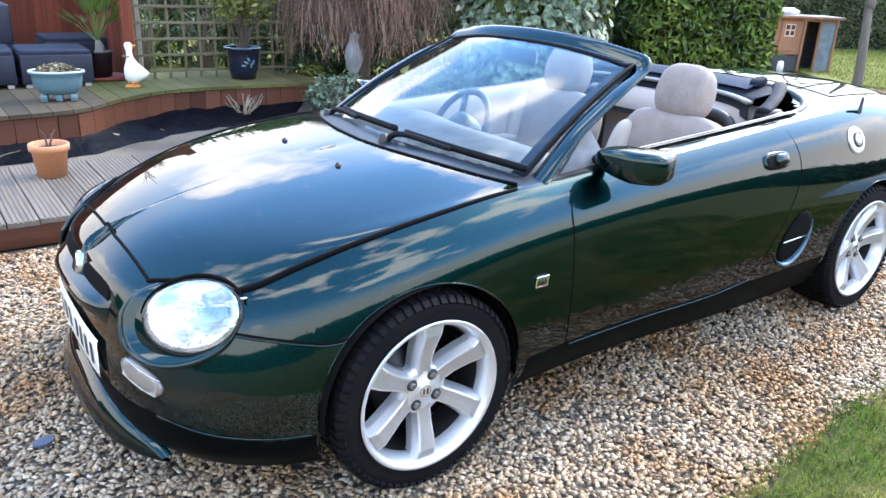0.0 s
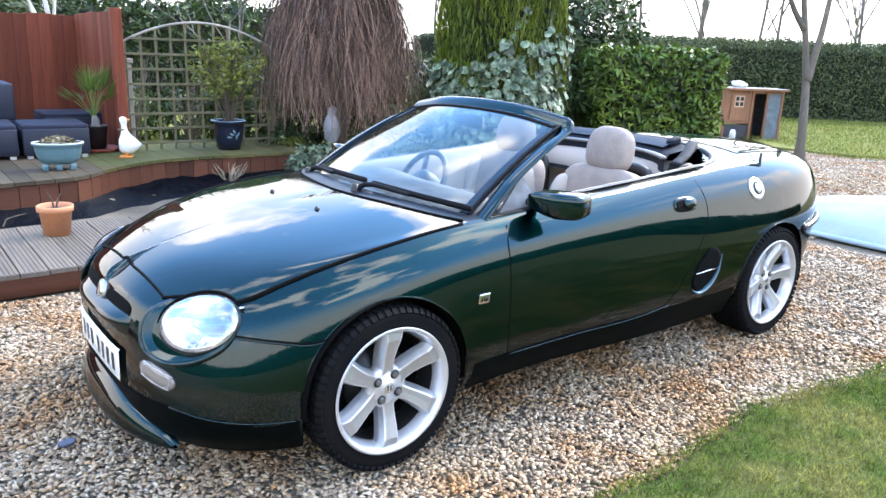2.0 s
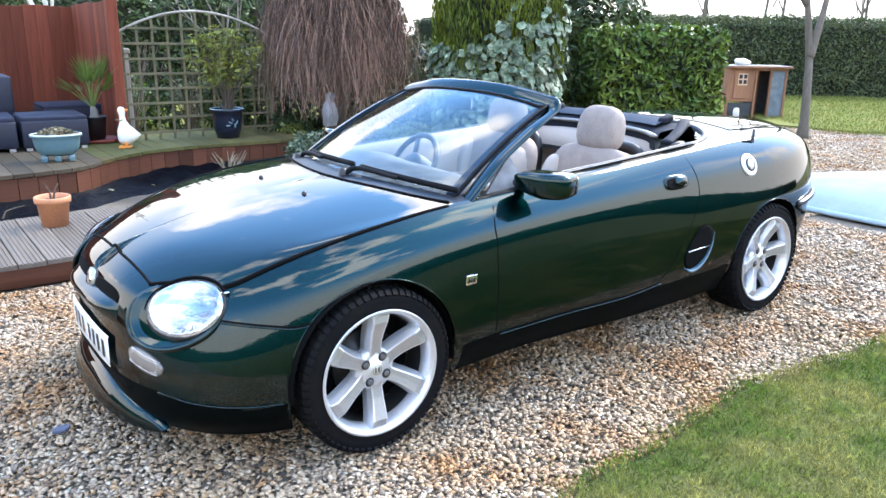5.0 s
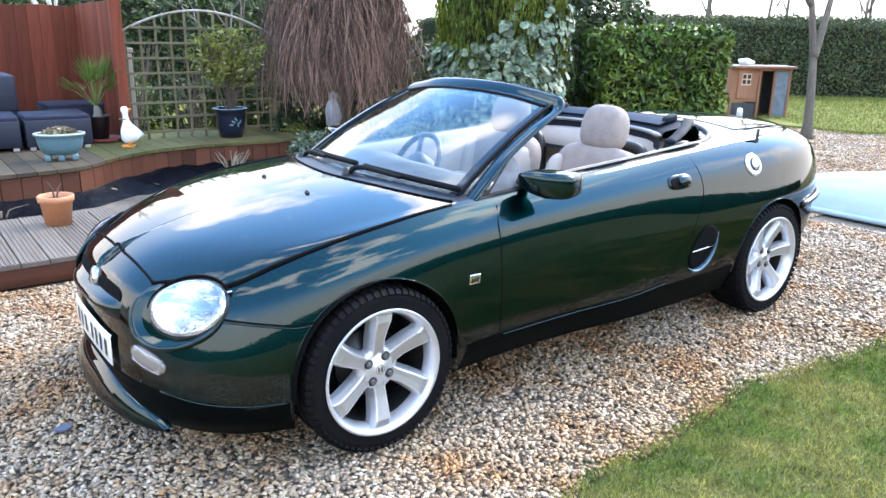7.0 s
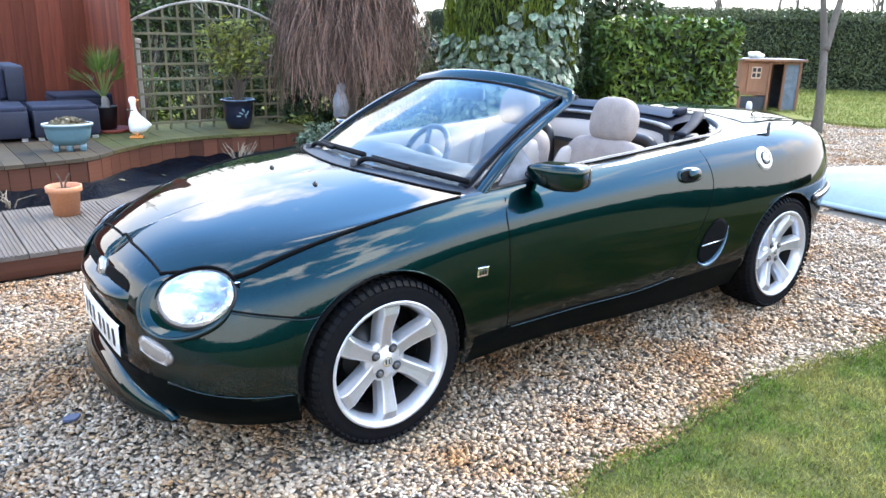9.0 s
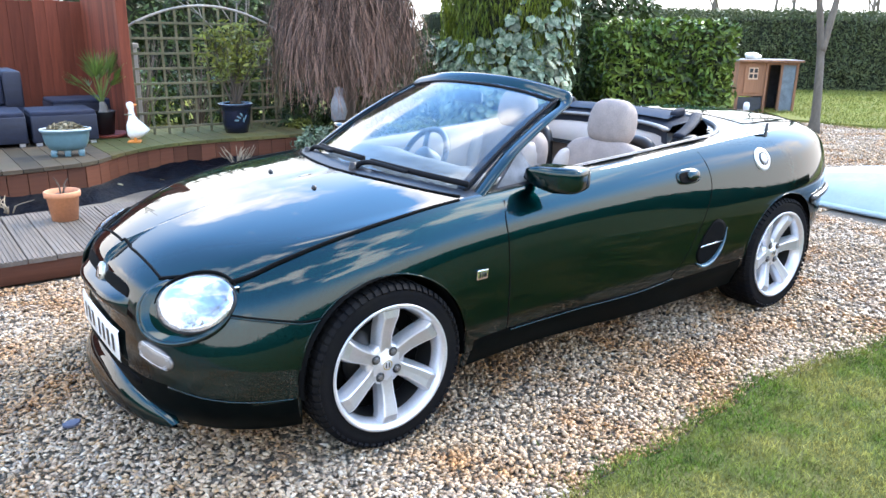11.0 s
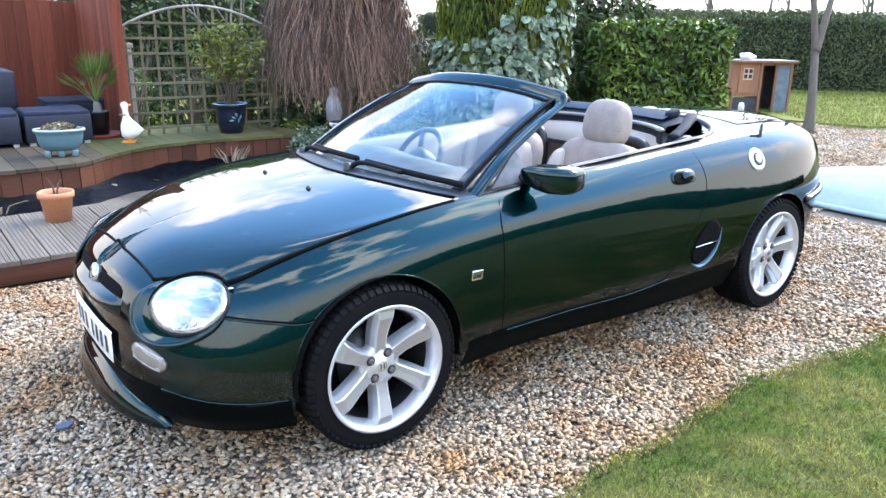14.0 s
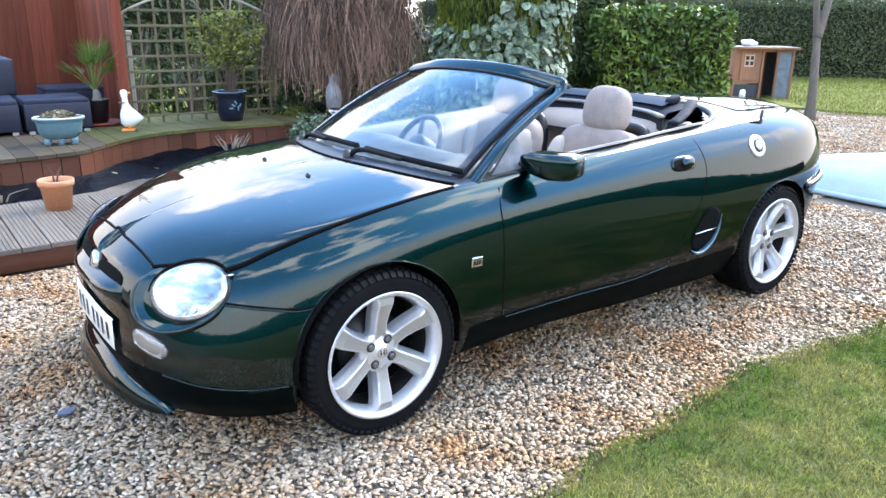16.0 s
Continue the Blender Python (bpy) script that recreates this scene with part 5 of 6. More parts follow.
part("rear_window_fold", grid_mesh("rear_window_fold", [[(x - 0.12 * (abs(y) / 0.5) ** 3, y, z) for y in np.linspace(-0.40, 0.46, 17)] for x, z in ((1.93, 0.972), (1.98, 0.984), (2.04, 0.990), (2.10, 0.992), (2.15, 0.984))]), plain("hood_window_plastic", (0.016, 0.030, 0.052), 0.6, spec=0.06), hood, "glossy folded plastic rear window")
for s in (-1, 1):
    part("hood_frame_bar", tube(smooth_path([(1.72, s * 0.565, 0.885), (1.82, s * 0.535, 0.925), (1.96, s * 0.49, 0.955), (2.08, s * 0.44, 0.962)], 24), 0.020, 8, squash=(1.0, 0.8)), MATTBLACK, hood)
    part("hood_frame_bar", tube(smooth_path([(1.74, s * 0.57, 0.915), (1.86, s * 0.535, 0.945), (2.00, s * 0.47, 0.975), (2.08, s * 0.42, 0.985)], 24), 0.021, 8, squash=(1.4, 0.6)), HOODCLOTH, hood, "black cloth-covered hood bar")
    part("hood_bracket", box(0.14, 0.05, 0.05, (1.84, s * 0.535, 0.86), 0.01), BLACK, hood)
    part("hood_latch", rounded(0.09, 0.05, 0.04, 0.7), HOODCLOTH, hood).matrix_basis = pose(1.98, s * 0.38, 0.995, 0, -12, 0)
    part("hood_well_seal", tube(smooth_path([(1.86, s * 0.60, 0.885), (2.02, s * 0.575, 0.905), (2.13, s * 0.50, 0.925), (2.19, s * 0.36, 0.945), (2.21, s * 0.1, 0.955)], 40), 0.018, 8, squash=(0.9, 1.1)), BLACK, hood, "black rubber hood-well seal")
well = [[(x, y, 0.80) for y in np.linspace(-0.58, 0.58, 9)] for x in (1.7, 2.2)]
part("hood_well", grid_mesh("hood_well", well), SEAM, car)
seam("boot_gap", [on_top(2.34, y) for y in np.linspace(-0.52, 0.52, 15)], 0.003, panel["boot_lid"])
for s in (-1, 1):
    seam("boot_gap", [on_top(x, s * 0.52) for x in np.linspace(2.34, 2.92, 12)], 0.003, panel["boot_lid"])

fin = part("aerial_base", prism([(-0.016, -0.014), (0.018, -0.014), (0.015, 0.02), (0.013, 0.066), (0.008, 0.066), (-0.003, 0.022)], 0.012, (0, 0, 0), 0.003), BLACK, panel["boot_lid"])
fin.matrix_basis = Matrix.Translation(on_top(2.29, -0.680, -0.006)) @ pose(0, 0, 0, 90, 0, 8)

# ---- the terrace: two decks, pond and fence ----
UP, LOW = 0.30, 0.14


def board_mesh(name, width, length, thick, grooves=0):
    """A deck board along y from 0 to length, top at z 0, with shallow grooves."""
    prof = [(-width / 2, -thick), (-width / 2, -0.004), (-width / 2 + 0.004, 0)]
    for k in range(grooves):
        x = -width / 2 + width * (k + 1) / (grooves + 1)
        prof += [(x - 0.006, 0), (x - 0.003, -0.005), (x + 0.003, -0.005), (x + 0.006, 0)]
    prof += [(width / 2 - 0.004, 0), (width / 2, -0.004), (width / 2, -thick)]
    bm = bmesh.new()
    a, b = [bm.verts.new((x, 0, z)) for x, z in prof], [bm.verts.new((x, length, z)) for x, z in prof]
    for k in range(len(prof) - 1):
        bm.faces.new((a[k], a[k + 1], b[k + 1], b[k]))
    bm.faces.new(a[::-1])
    bm.faces.new(b)
    bmesh.ops.recalc_face_normals(bm, faces=bm.faces)
    me = bpy.data.meshes.new(name)
    bm.to_mesh(me)
    bm.free()
    return me


def piece(name, me, mat, parent, m):
    """One more piece on a shared mesh."""
    if not me.materials:
        me.materials.append(mat)
    ob = new(name, me)
    ob.parent = parent
    ob.matrix_basis = m
    return ob


low_deck = part("deck_frame", box(4.4, 1.02, LOW - 0.05, (-1.75, 2.35, 0)), REDWOOD, smooth=False)
tagged(low_deck, "low timber deck of grooved weathered boards beside the pond", "deck", kind="structure")
bmesh_low = board_mesh("deck_board", 0.140, 1.16, 0.028, 5)
r = random.Random(3)
for k in range(29):
    piece("deck_board", bmesh_low, DECK, low_deck, pose(-3.72 + 0.146 * k, 1.762 + r.uniform(-0.004, 0.004), LOW + r.uniform(-0.002, 0.002), 0, 0, r.uniform(-0.15, 0.15)))
for k, x in enumerate((-2.6, -0.55)):
    part("fascia_board", box(2.04, 0.026, 0.112, (x - 0.15, 1.786, 0.002), 0.004), FASCIA, low_deck, "red-brown stained fascia board")


def edge_up(x):
    """The waved front edge of the upper deck."""
    return float(edge_curve(x))


edge_curve = spline([(-4, 3.88), (-1.2, 3.79), (-0.56, 3.77), (-0.25, 3.81), (0.1, 3.92), (0.37, 4.20), (0.73, 4.48), (1.15, 4.60), (1.7, 4.60), (2.45, 4.56), (3.5, 4.56)])
plan_up = [(x, edge_up(x) + 0.03) for x in np.linspace(-3.6, 2.42, 60)] + [(2.42, 5.75), (0.8, 5.75), (0.8, 7.3), (-3.6, 7.3)]
up_deck = part("deck_frame", prism(plan_up, UP - 0.04), REDWOOD, smooth=False)
tagged(up_deck, "raised timber deck with a waved edge, mossy towards the trellis", "deck", kind="structure")
for k in range(42):
    x = -3.55 + 0.1445 * k
    y0 = min(edge_up(x - 0.07), edge_up(x + 0.07), edge_up(x)) - 0.02
    y1 = 7.25 if x < 0.78 else 5.7
    bm = bmesh.new()
    xs = (x - 0.0695, x + 0.0695)
    v = [bm.verts.new(p) for p in ((xs[0], edge_up(xs[0]) - 0.02, UP), (x, edge_up(x) - 0.02, UP), (xs[1], edge_up(xs[1]) - 0.02, UP), (xs[1], y1, UP), (xs[0], y1, UP))]
    f = bm.faces.new(v)
    e = bmesh.ops.extrude_face_region(bm, geom=[f])
    bmesh.ops.translate(bm, vec=(0, 0, -0.03), verts=[q for q in e["geom"] if isinstance(q, bmesh.types.BMVert)])
    bmesh.ops.recalc_face_normals(bm, faces=bm.faces)
    part("deck_board", bm, DECKUP if x < 0.35 else DECKGREEN, up_deck, smooth=False)
# short upright boards along the waved edge
n = 0
xs = np.linspace(-3.5, 2.44, 900)
ys = np.array([edge_up(x) for x in xs])
arc = np.r_[0, np.cumsum(np.hypot(np.diff(xs), np.diff(ys)))]
fb = box(0.143, 0.018, UP - 0.035 - 0.02, (0, 0, 0.0), 0.003)
fbm = bpy.data.meshes.new("fascia_board")
fb.to_mesh(fbm)
fb.free()
for a in np.arange(0.07, arc[-1] - 0.05, 0.147):
    x, y = np.interp(a, arc, xs), np.interp(a, arc, ys)
    dx, dy = np.interp(a + 0.02, arc, xs) - x, np.interp(a + 0.02, arc, ys) - y
    piece("fascia_board", fbm, FASCIA, up_deck, pose(x, y + 0.004, 0.02, 0, 0, math.degrees(math.atan2(dy, dx))))
part("fascia_board", box(0.018, 0.9, UP - 0.05, (2.445, 5.26, 0.0)), FASCIA, up_deck, smooth=False)

# pond liner between the decks
rows = []
for x in np.linspace(-3.6, 2.6, 110):
    y0, y1 = 2.84, edge_up(x) + 0.02
    if x > 0.6:
        y0 = 2.85
    row = []
    for t in np.linspace(0, 1, 34):
        dip = -0.10 * math.sin(math.pi * t) ** 0.6 + 0.12 * t ** 3 + 0.11 * (1 - t) ** 6
        crease = 0.03 * noise.noise((x * 2.2, t * 3.0, 0)) + 0.018 * noise.noise((x * 6, t * 9, 3)) + 0.02 * abs(noise.noise((x * 4, t * 5, 7)))
        row.append((x, y0 + (y1 - y0) * t, 0.0 + dip + crease))
    rows.append(row)
liner = part("pond_liner", grid_mesh("pond_liner", rows), LINER)
tagged(liner, "creased black pond liner in a drained pond", "pond liner")
r = random.Random(8)
for k in range(4):
    x, y = r.uniform(0.2, 0.9), r.uniform(3.6, 4.4)
    s = part("pale_leaf", prism([(0.03 * math.cos(a) * (1 + 0.3 * math.sin(3 * a)), 0.02 * math.sin(a)) for a in np.linspace(0, 6.28, 9)[:-1]], 0.004), TRELLIS, None, smooth=False)
    s.matrix_basis = pose(x, y, 0.05 + r.uniform(0, 0.05), 20, 10, r.uniform(0, 180))
    tagged(s, "dry pale leaf lying on the pond liner", "leaf", "fallen leaves")


def twig_bush(name, at, count, height, spread, mat, label, category, seed, thick=0.004, kinks=4):
    r = random.Random(seed)
    bms = []
    for k in range(count):
        a, q = r.uniform(0, 6.28), r.uniform(0.2, 1.0)
        p = [Vector((0.04 * math.cos(a) * q, 0.04 * math.sin(a) * q, -0.01))]
        for j in range(1, kinks + 1):
            t = j / kinks
            p.append(Vector((math.cos(a) * spread * q * t ** 1.2 + r.uniform(-0.02, 0.02), math.sin(a) * spread * q * t ** 1.2 + r.uniform(-0.02, 0.02), height * t * r.uniform(0.75, 1.1))))
        bms.append(tube(smooth_path(p, 8), [thick * (1 - 0.7 * i / 7) for i in range(8)], 5))
    ob = part(name, join(*bms), mat)
    ob.matrix_basis = pose(*at)
    return tagged(ob, label, category)


STRAW = material("bleached_twig", (0.36, 0.28, 0.19), 0.85, tone=0.2, grain=40, bump=0.1, island=0.35)
twig_bush("dry_plant", (1.55, 4.50, -0.02), 26, 0.24, 0.20, STRAW, "dry bleached reed stems in the drained pond", "dry plant", 2, 0.007)
twig_bush("dry_plant", (-0.62, 3.42, 0.06), 8, 0.10, 0.22, STRAW, "dry twigs lying over the pond liner", "dry plant", 3, 0.006)


# fence of overlapping upright boards
def fence(name, x0, y0, x1, y1, z0, z1, label):
    f = thing(name, label, "fence", kind="structure")
    L = math.hypot(x1 - x0, y1 - y0)
    ang = math.degrees(math.atan2(y1 - y0, x1 - x0))
    n = max(2, int(L / 0.125))
    r = random.Random(int(L * 100))
    b = box(0.150, 0.016, z1 - z0, (0, 0, 0), 0.004)
    me = bpy.data.meshes.new("board")
    b.to_mesh(me)
    b.free()
    for k in range(n):
        t = (k + 0.5) / n
        piece("board", me, REDWOOD, f, pose(x0 + (x1 - x0) * t, y0 + (y1 - y0) * t, z0 + r.uniform(-0.012, 0.006), 0, 0, ang + 5))
    part("rail", box(L, 0.04, 0.07, (0, 0, 0), 0.005), REDWOOD, f, smooth=False).matrix_basis = pose((x0 + x1) / 2, (y0 + y1) / 2, z0 + 0.35, 0, 0, ang) @ pose(0, 0.035, 0)
    part("rail", box(L, 0.04, 0.07, (0, 0, 0), 0.005), REDWOOD, f, smooth=False).matrix_basis = pose((x0 + x1) / 2, (y0 + y1) / 2, z1 - 0.25, 0, 0, ang) @ pose(0, 0.035, 0)
    return f


fence("fence_north", -4.2, 7.60, 0.80, 7.10, 0.28, 1.64, "red-brown stained close-board fence behind the seating")
fence("fence_east", 0.80, 7.08, 0.74, 5.22, 0.28, 1.66, "red-brown stained close-board fence at the end of the seating")
post = part("fence_post", box(0.10, 0.10, 1.68, (0.74, 5.17, 0.0), 0.008), REDWOOD, smooth=False)
tagged(post, "red-brown stained square fence post", "post")
gp = thing("garden_post", "old grey weathered timber post beside the trellis", "post", (0.86, 5.42, 0.0))
part("shaft", box(0.11, 0.11, 1.16, (0, 0, 0), 0.008), POSTGREY, gp, smooth=False)
part("cap", box(0.14, 0.14, 0.05, (0, 0, 1.16), 0.01), POSTGREY, gp, smooth=False)

# trellis panel with an arched top rail
tr = thing("trellis_panel", "weathered green-brown timber trellis with an arched top rail", "trellis", (0, 5.24, UP))
X0, X1 = 0.80, 2.36


def arch_z(x):
    t = (x - X0) / (X1 - X0)
    return 0.99 + 0.295 * math.sin(math.pi * (0.06 + 0.88 * t)) ** 0.8


nv = 11
for k in range(nv):
    x = X0 + 0.03 + (X1 - X0 - 0.06) * k / (nv - 1)
    part("upright", box(0.024, 0.016, arch_z(x), (x, 0.008, 0), 0.002), TRELLIS, tr, smooth=False)
for k in range(8):
    z = 0.06 + 0.148 * k
    xs = [x for x in np.linspace(X0, X1, 60) if arch_z(x) > z + 0.01]
    part("cross_slat", box(xs[-1] - xs[0], 0.016, 0.024, ((xs[0] + xs[-1]) / 2, -0.010, z), 0.002), TRELLIS, tr, smooth=False)
part("arched_rail", tube([(x, 0, arch_z(x)) for x in np.linspace(X0 - 0.08, X1 + 0.04, 40)], 0.014, 8, squash=(0.8, 0.9)), POSTGREY, tr, "pale arched top rail")
part("end_post", box(0.045, 0.045, 1.02, (X1 + 0.02, 0, 0), 0.004), TRELLIS, tr, smooth=False)


# ---- garden seating ----
def sofa_block(at, sx, sy, sz, label, turn=0.0, back=None, cushion=True):
    t = thing("garden_sofa" if back else "garden_ottoman", label, "garden seat", at, turn, "rattan seating")
    part("base", box(sx, sy, sz - 0.07, (0, 0, 0.03), 0.012), RATTAN, t)
    for x in (-1, 1):
        for y in (-1, 1):
            part("foot", box(0.05, 0.05, 0.03, (x * (sx / 2 - 0.05), y * (sy / 2 - 0.05), 0)), ALLOY, t, "pale foot", smooth=False)
    part("cushion", box(sx - 0.01, sy - 0.01, 0.065, (0, 0, sz - 0.068), 0.02, segs=3), CUSHION, t, "flat navy seat cushion")
    if back:
        part("backrest", box(0.16, sy, 0.35, (back * (sx / 2 - 0.08), 0, sz - 0.02), 0.02), RATTAN, t)
        part("back_cushion", box(0.10, sy - 0.10, 0.30, (back * (sx / 2 - 0.20), 0, sz), 0.04, segs=3), CUSHION, t)
    return t


sofa_block((0.11, 5.24, UP), 0.56, 0.56, 0.315, "navy rattan ottoman with a flat cushion on the deck", -2)
sofa_block((0.50, 6.35, UP), 0.62, 0.60, 0.315, "navy rattan ottoman with a flat cushion by the fence", 0)
sofa_block((-0.53, 5.30, UP), 0.66, 0.62, 0.315, "navy rattan corner seat with a low cushion", -3)
sofa_block((-0.50, 5.98, UP), 0.76, 0.72, 0.315, "navy rattan sofa end with a raised back", 0, back=1)


# ---- pots and ornaments ----
def pot(name, profile, mat, at, label, category, turn=0, oval=(1, 1), n=40, soil=None):
    t = thing(name, label, category, at, turn)
    bm = lathe(profile, n)
    bmesh.ops.scale(bm, vec=(oval[0], oval[1], 1), verts=bm.verts)
    part("pot", bm, mat, t)
    if soil:
        s = lathe([(0, soil[1] + 0.01), (soil[0] * 0.6, soil[1] + 0.006), (soil[0], soil[1])], 28)
        bmesh.ops.scale(s, vec=(oval[0], oval[1], 1), verts=s.verts)
        part("soil", s, EARTH, t)
    return t


def stems(parent, count, height, spread, mat, seed, base=0.0, thick=0.006, name="stem"):
    r = random.Random(seed)
    tips = []
    for k in range(count):
        a, q = r.uniform(0, 6.28), r.uniform(0.15, 1)
        p = [(0.05 * q * math.cos(a), 0.05 * q * math.sin(a), base)]
        for j in range(1, 5):
            t = j / 4
            p.append((spread * q * math.cos(a) * t + r.uniform(-0.03, 0.03), spread * q * math.sin(a) * t + r.uniform(-0.03, 0.03), base + height * t * (1.05 - 0.25 * q)))
        pts = smooth_path(p, 12)
        part(name, tube(pts, [thick * (1 - 0.6 * i / 11) for i in range(12)], 6), mat, parent)
        tips += pts[5:]
    return tips


tp = pot("terracotta_pot", [(0, 0.0186), (0.0702, 0.0186), (0.0747, 0), (0.0792, 0), (0.0972, 0.1535), (0.1098, 0.1562), (0.1116, 0.1906), (0.1062, 0.1953), (0.099, 0.1906), (0.0936, 0.1535), (0.09, 0.093)], TERRA, (-0.380, 2.605, LOW), "small terracotta pot with bare twigs on the low deck", "plant pot", soil=(0.092, 0.163))
for k, (a, h) in enumerate(((0.3, 0.10), (2.0, 0.075), (3.6, 0.12), (5.2, 0.06))):
    part("twig", tube(smooth_path([(0.01 * math.cos(a), 0.01 * math.sin(a), 0.17), (0.02 * math.cos(a), 0.02 * math.sin(a), 0.17 + h * 0.6), (0.05 * math.cos(a), 0.05 * math.sin(a), 0.17 + h)], 8), [0.006 - 0.0005 * i for i in range(8)], 6), DARKBARK, tp)

bp = pot("planter_bowl", [(0.0, 0.05), (0.10, 0.05), (0.15, 0.065), (0.178, 0.11), (0.19, 0.17), (0.193, 0.20), (0.212, 0.212), (0.213, 0.226), (0.198, 0.226), (0.185, 0.21), (0.178, 0.17)], TEALGLAZE, (-0.02, 4.30, UP), "oval blue-grey glazed bowl on feet planted with dry heather", "planter", turn=-12, oval=(0.95, 0.68), soil=(0.175, 0.20))
for x in (-0.105, 0.0, 0.105):
    for y in (-0.068, 0.068):
        part("foot", box(0.05, 0.035, 0.055, (x, y, 0), 0.01), TEALGLAZE, bp)
part("rim", tube([(0.205 * 0.95 * math.cos(k), 0.205 * 0.68 * math.sin(k), 0.226) for k in np.linspace(0, 2 * math.pi, 48, endpoint=False)], 0.008, 6, closed=True), plain("pale_glaze_rim", (0.50, 0.56, 0.54), 0.3), bp, "pale glazed rim")
r2 = np.random.default_rng(3)
a, q = r2.uniform(0, 6.28, 900), np.sqrt(r2.uniform(0, 1, 900))
scatter("heather", np.stack([0.165 * q * np.cos(a), 0.115 * q * np.sin(a), 0.215 + 0.065 * (1 - q ** 2) * r2.uniform(0.3, 1.1, 900)], 1), LEAF, LEAF_F, 0.022, HEATHER, bp, "dry pink-brown heather", tilt=0.8, seed=4)

pp = pot("palm_pot", [(0.0, 0.03), (0.08, 0.03), (0.085, 0.0), (0.092, 0.0), (0.112, 0.21), (0.12, 0.222), (0.11, 0.222), (0.104, 0.19)], BLACK, (0.53, 5.38, UP + 0.03), "spiky young palm in a black pot on a red saucer", "potted palm", soil=(0.104, 0.19))
part("trunk", tube(smooth_path([(0, 0, 0.18), (0.01, 0, 0.25), (0.0, 0.01, 0.32)], 8), [0.05, 0.05, 0.045, 0.04, 0.04, 0.035, 0.03, 0.02], 10), BARK, pp)
r = random.Random(5)
for k in range(17):
    a, up = 6.28 * k / 17 + r.uniform(-0.2, 0.2), r.uniform(0.25, 1.0)
    L = r.uniform(0.42, 0.60)
    stalk = Vector((math.cos(a) * (1 - up * 0.8), math.sin(a) * (1 - up * 0.8), 0.35 + up)).normalized()
    bm = bmesh.new()
    o = Vector((0, 0, 0.30))
    for j in range(9):
        sp = (j - 4) / 4 * 0.55
        side = stalk.cross(Vector((0, 0, 1))).normalized()
        dr = (stalk * math.cos(sp) + side * math.sin(sp)).normalized()
        p0 = o + stalk * L * 0.55
        p1 = p0 + dr * L * 0.55 + Vector((0, 0, -0.05 - 0.06 * abs(sp)))
        w = stalk.cross(dr) if abs(sp) > 0.05 else side
        ww = dr.cross(Vector((0.2, 0.3, 1))).normalized() * 0.0065
        q0, q1, q2 = bm.verts.new(p0 - ww * 0.5), bm.verts.new(p0 + (p1 - p0) * 0.5 - ww), bm.verts.new(p1)
        q3, q4 = bm.verts.new(p0 + (p1 - p0) * 0.5 + ww), bm.verts.new(p0 + ww * 0.5)
        bm.faces.new((q0, q1, q2, q3, q4))
    part("frond", join(bm, tube([o, o + stalk * L * 0.56], 0.004, 5)), PALMLEAF, pp, smooth=False)
saucer = part("saucer", lathe([(0, 0.012), (0.17, 0.012), (0.20, 0.035), (0.212, 0.035), (0.18, 0.0), (0, 0)], 36), plain("red_clay", (0.30, 0.06, 0.04), 0.5))
saucer.matrix_basis = pose(0.55, 5.36, UP)
tagged(saucer, "round red clay saucer under the palm pot", "saucer")

npot = pot("glazed_pot", [(0.0, 0.03), (0.10, 0.03), (0.105, 0.0), (0.115, 0.0), (0.142, 0.10), (0.156, 0.22), (0.160, 0.275), (0.180, 0.287), (0.180, 0.303), (0.163, 0.303), (0.153, 0.26)], NAVYGLAZE, (1.77, 5.02, UP), "large navy glazed pot with a leggy yellow-green shrub", "potted shrub", soil=(0.152, 0.265))
part("rim_line", lathe([(0.163, 0.304), (0.172, 0.309), (0.182, 0.304)], 40), TEALGLAZE, npot, "pale glazed rim")
for k in range(5):
    a = -1.9 + 0.16 * k
    part("painted_leaf", rounded(0.05, 0.006, 0.02, 0.8, 10, 6), TEALGLAZE, npot, "pale painted leaf motif").matrix_basis = pose(0.153 * math.cos(a), 0.153 * math.sin(a), 0.14 + 0.03 * (k % 3), 0, 30 * k, math.degrees(a) + 90)
tips = stems(npot, 17, 0.82, 0.50, DARKBARK, 7, base=0.26, thick=0.008)
r2 = np.random.default_rng(9)
tips = np.array([tuple(t) for t in tips])
tips = tips[tips[:, 2] > 0.52]
cl = tips[r2.integers(0, len(tips), 1000)] + r2.normal(0, 0.04, (1000, 3))
scatter("foliage", cl, LEAF, LEAF_F, 0.036, OLIVELEAF, npot, "narrow yellow-green leaves", tilt=0.9, seed=10, flatten=(0.75, 1, 1))

# white goose ornament
prof = [(0.0, 0.035), (0.05, 0.04), (0.085, 0.07), (0.098, 0.12), (0.085, 0.17), (0.055, 0.215), (0.036, 0.255), (0.030, 0.30), (0.034, 0.325), (0.042, 0.345), (0.040, 0.365), (0.025, 0.382), (0, 0.386)]
g = lathe(prof, 26)
for v in g.verts:
    k = max(0, 1 - abs(v.co.z - 0.12) / 0.12)
    v.co.y *= 0.82
    v.co.x = v.co.x * (1 + 0.10 * k) + 0.030 * k - 0.012 * max(0, (v.co.z - 0.2) / 0.15) + (0.045 * k * k if v.co.x > 0.05 else 0)
goose = thing("goose_ornament", "white glazed goose ornament with orange beak and feet", "ornament", (0.66, 4.80, UP), -20)
bmesh.ops.scale(g, vec=(0.82, 0.85, 1), verts=g.verts)
part("body", g, WHITEPAINT, goose)
part("beak", lathe([(0.0, 0.045), (0.008, 0.03), (0.017, 0.0)], 12), ORANGE, goose, "orange beak").matrix_basis = pose(0.01, 0, 0.352, 0, 80, 0)
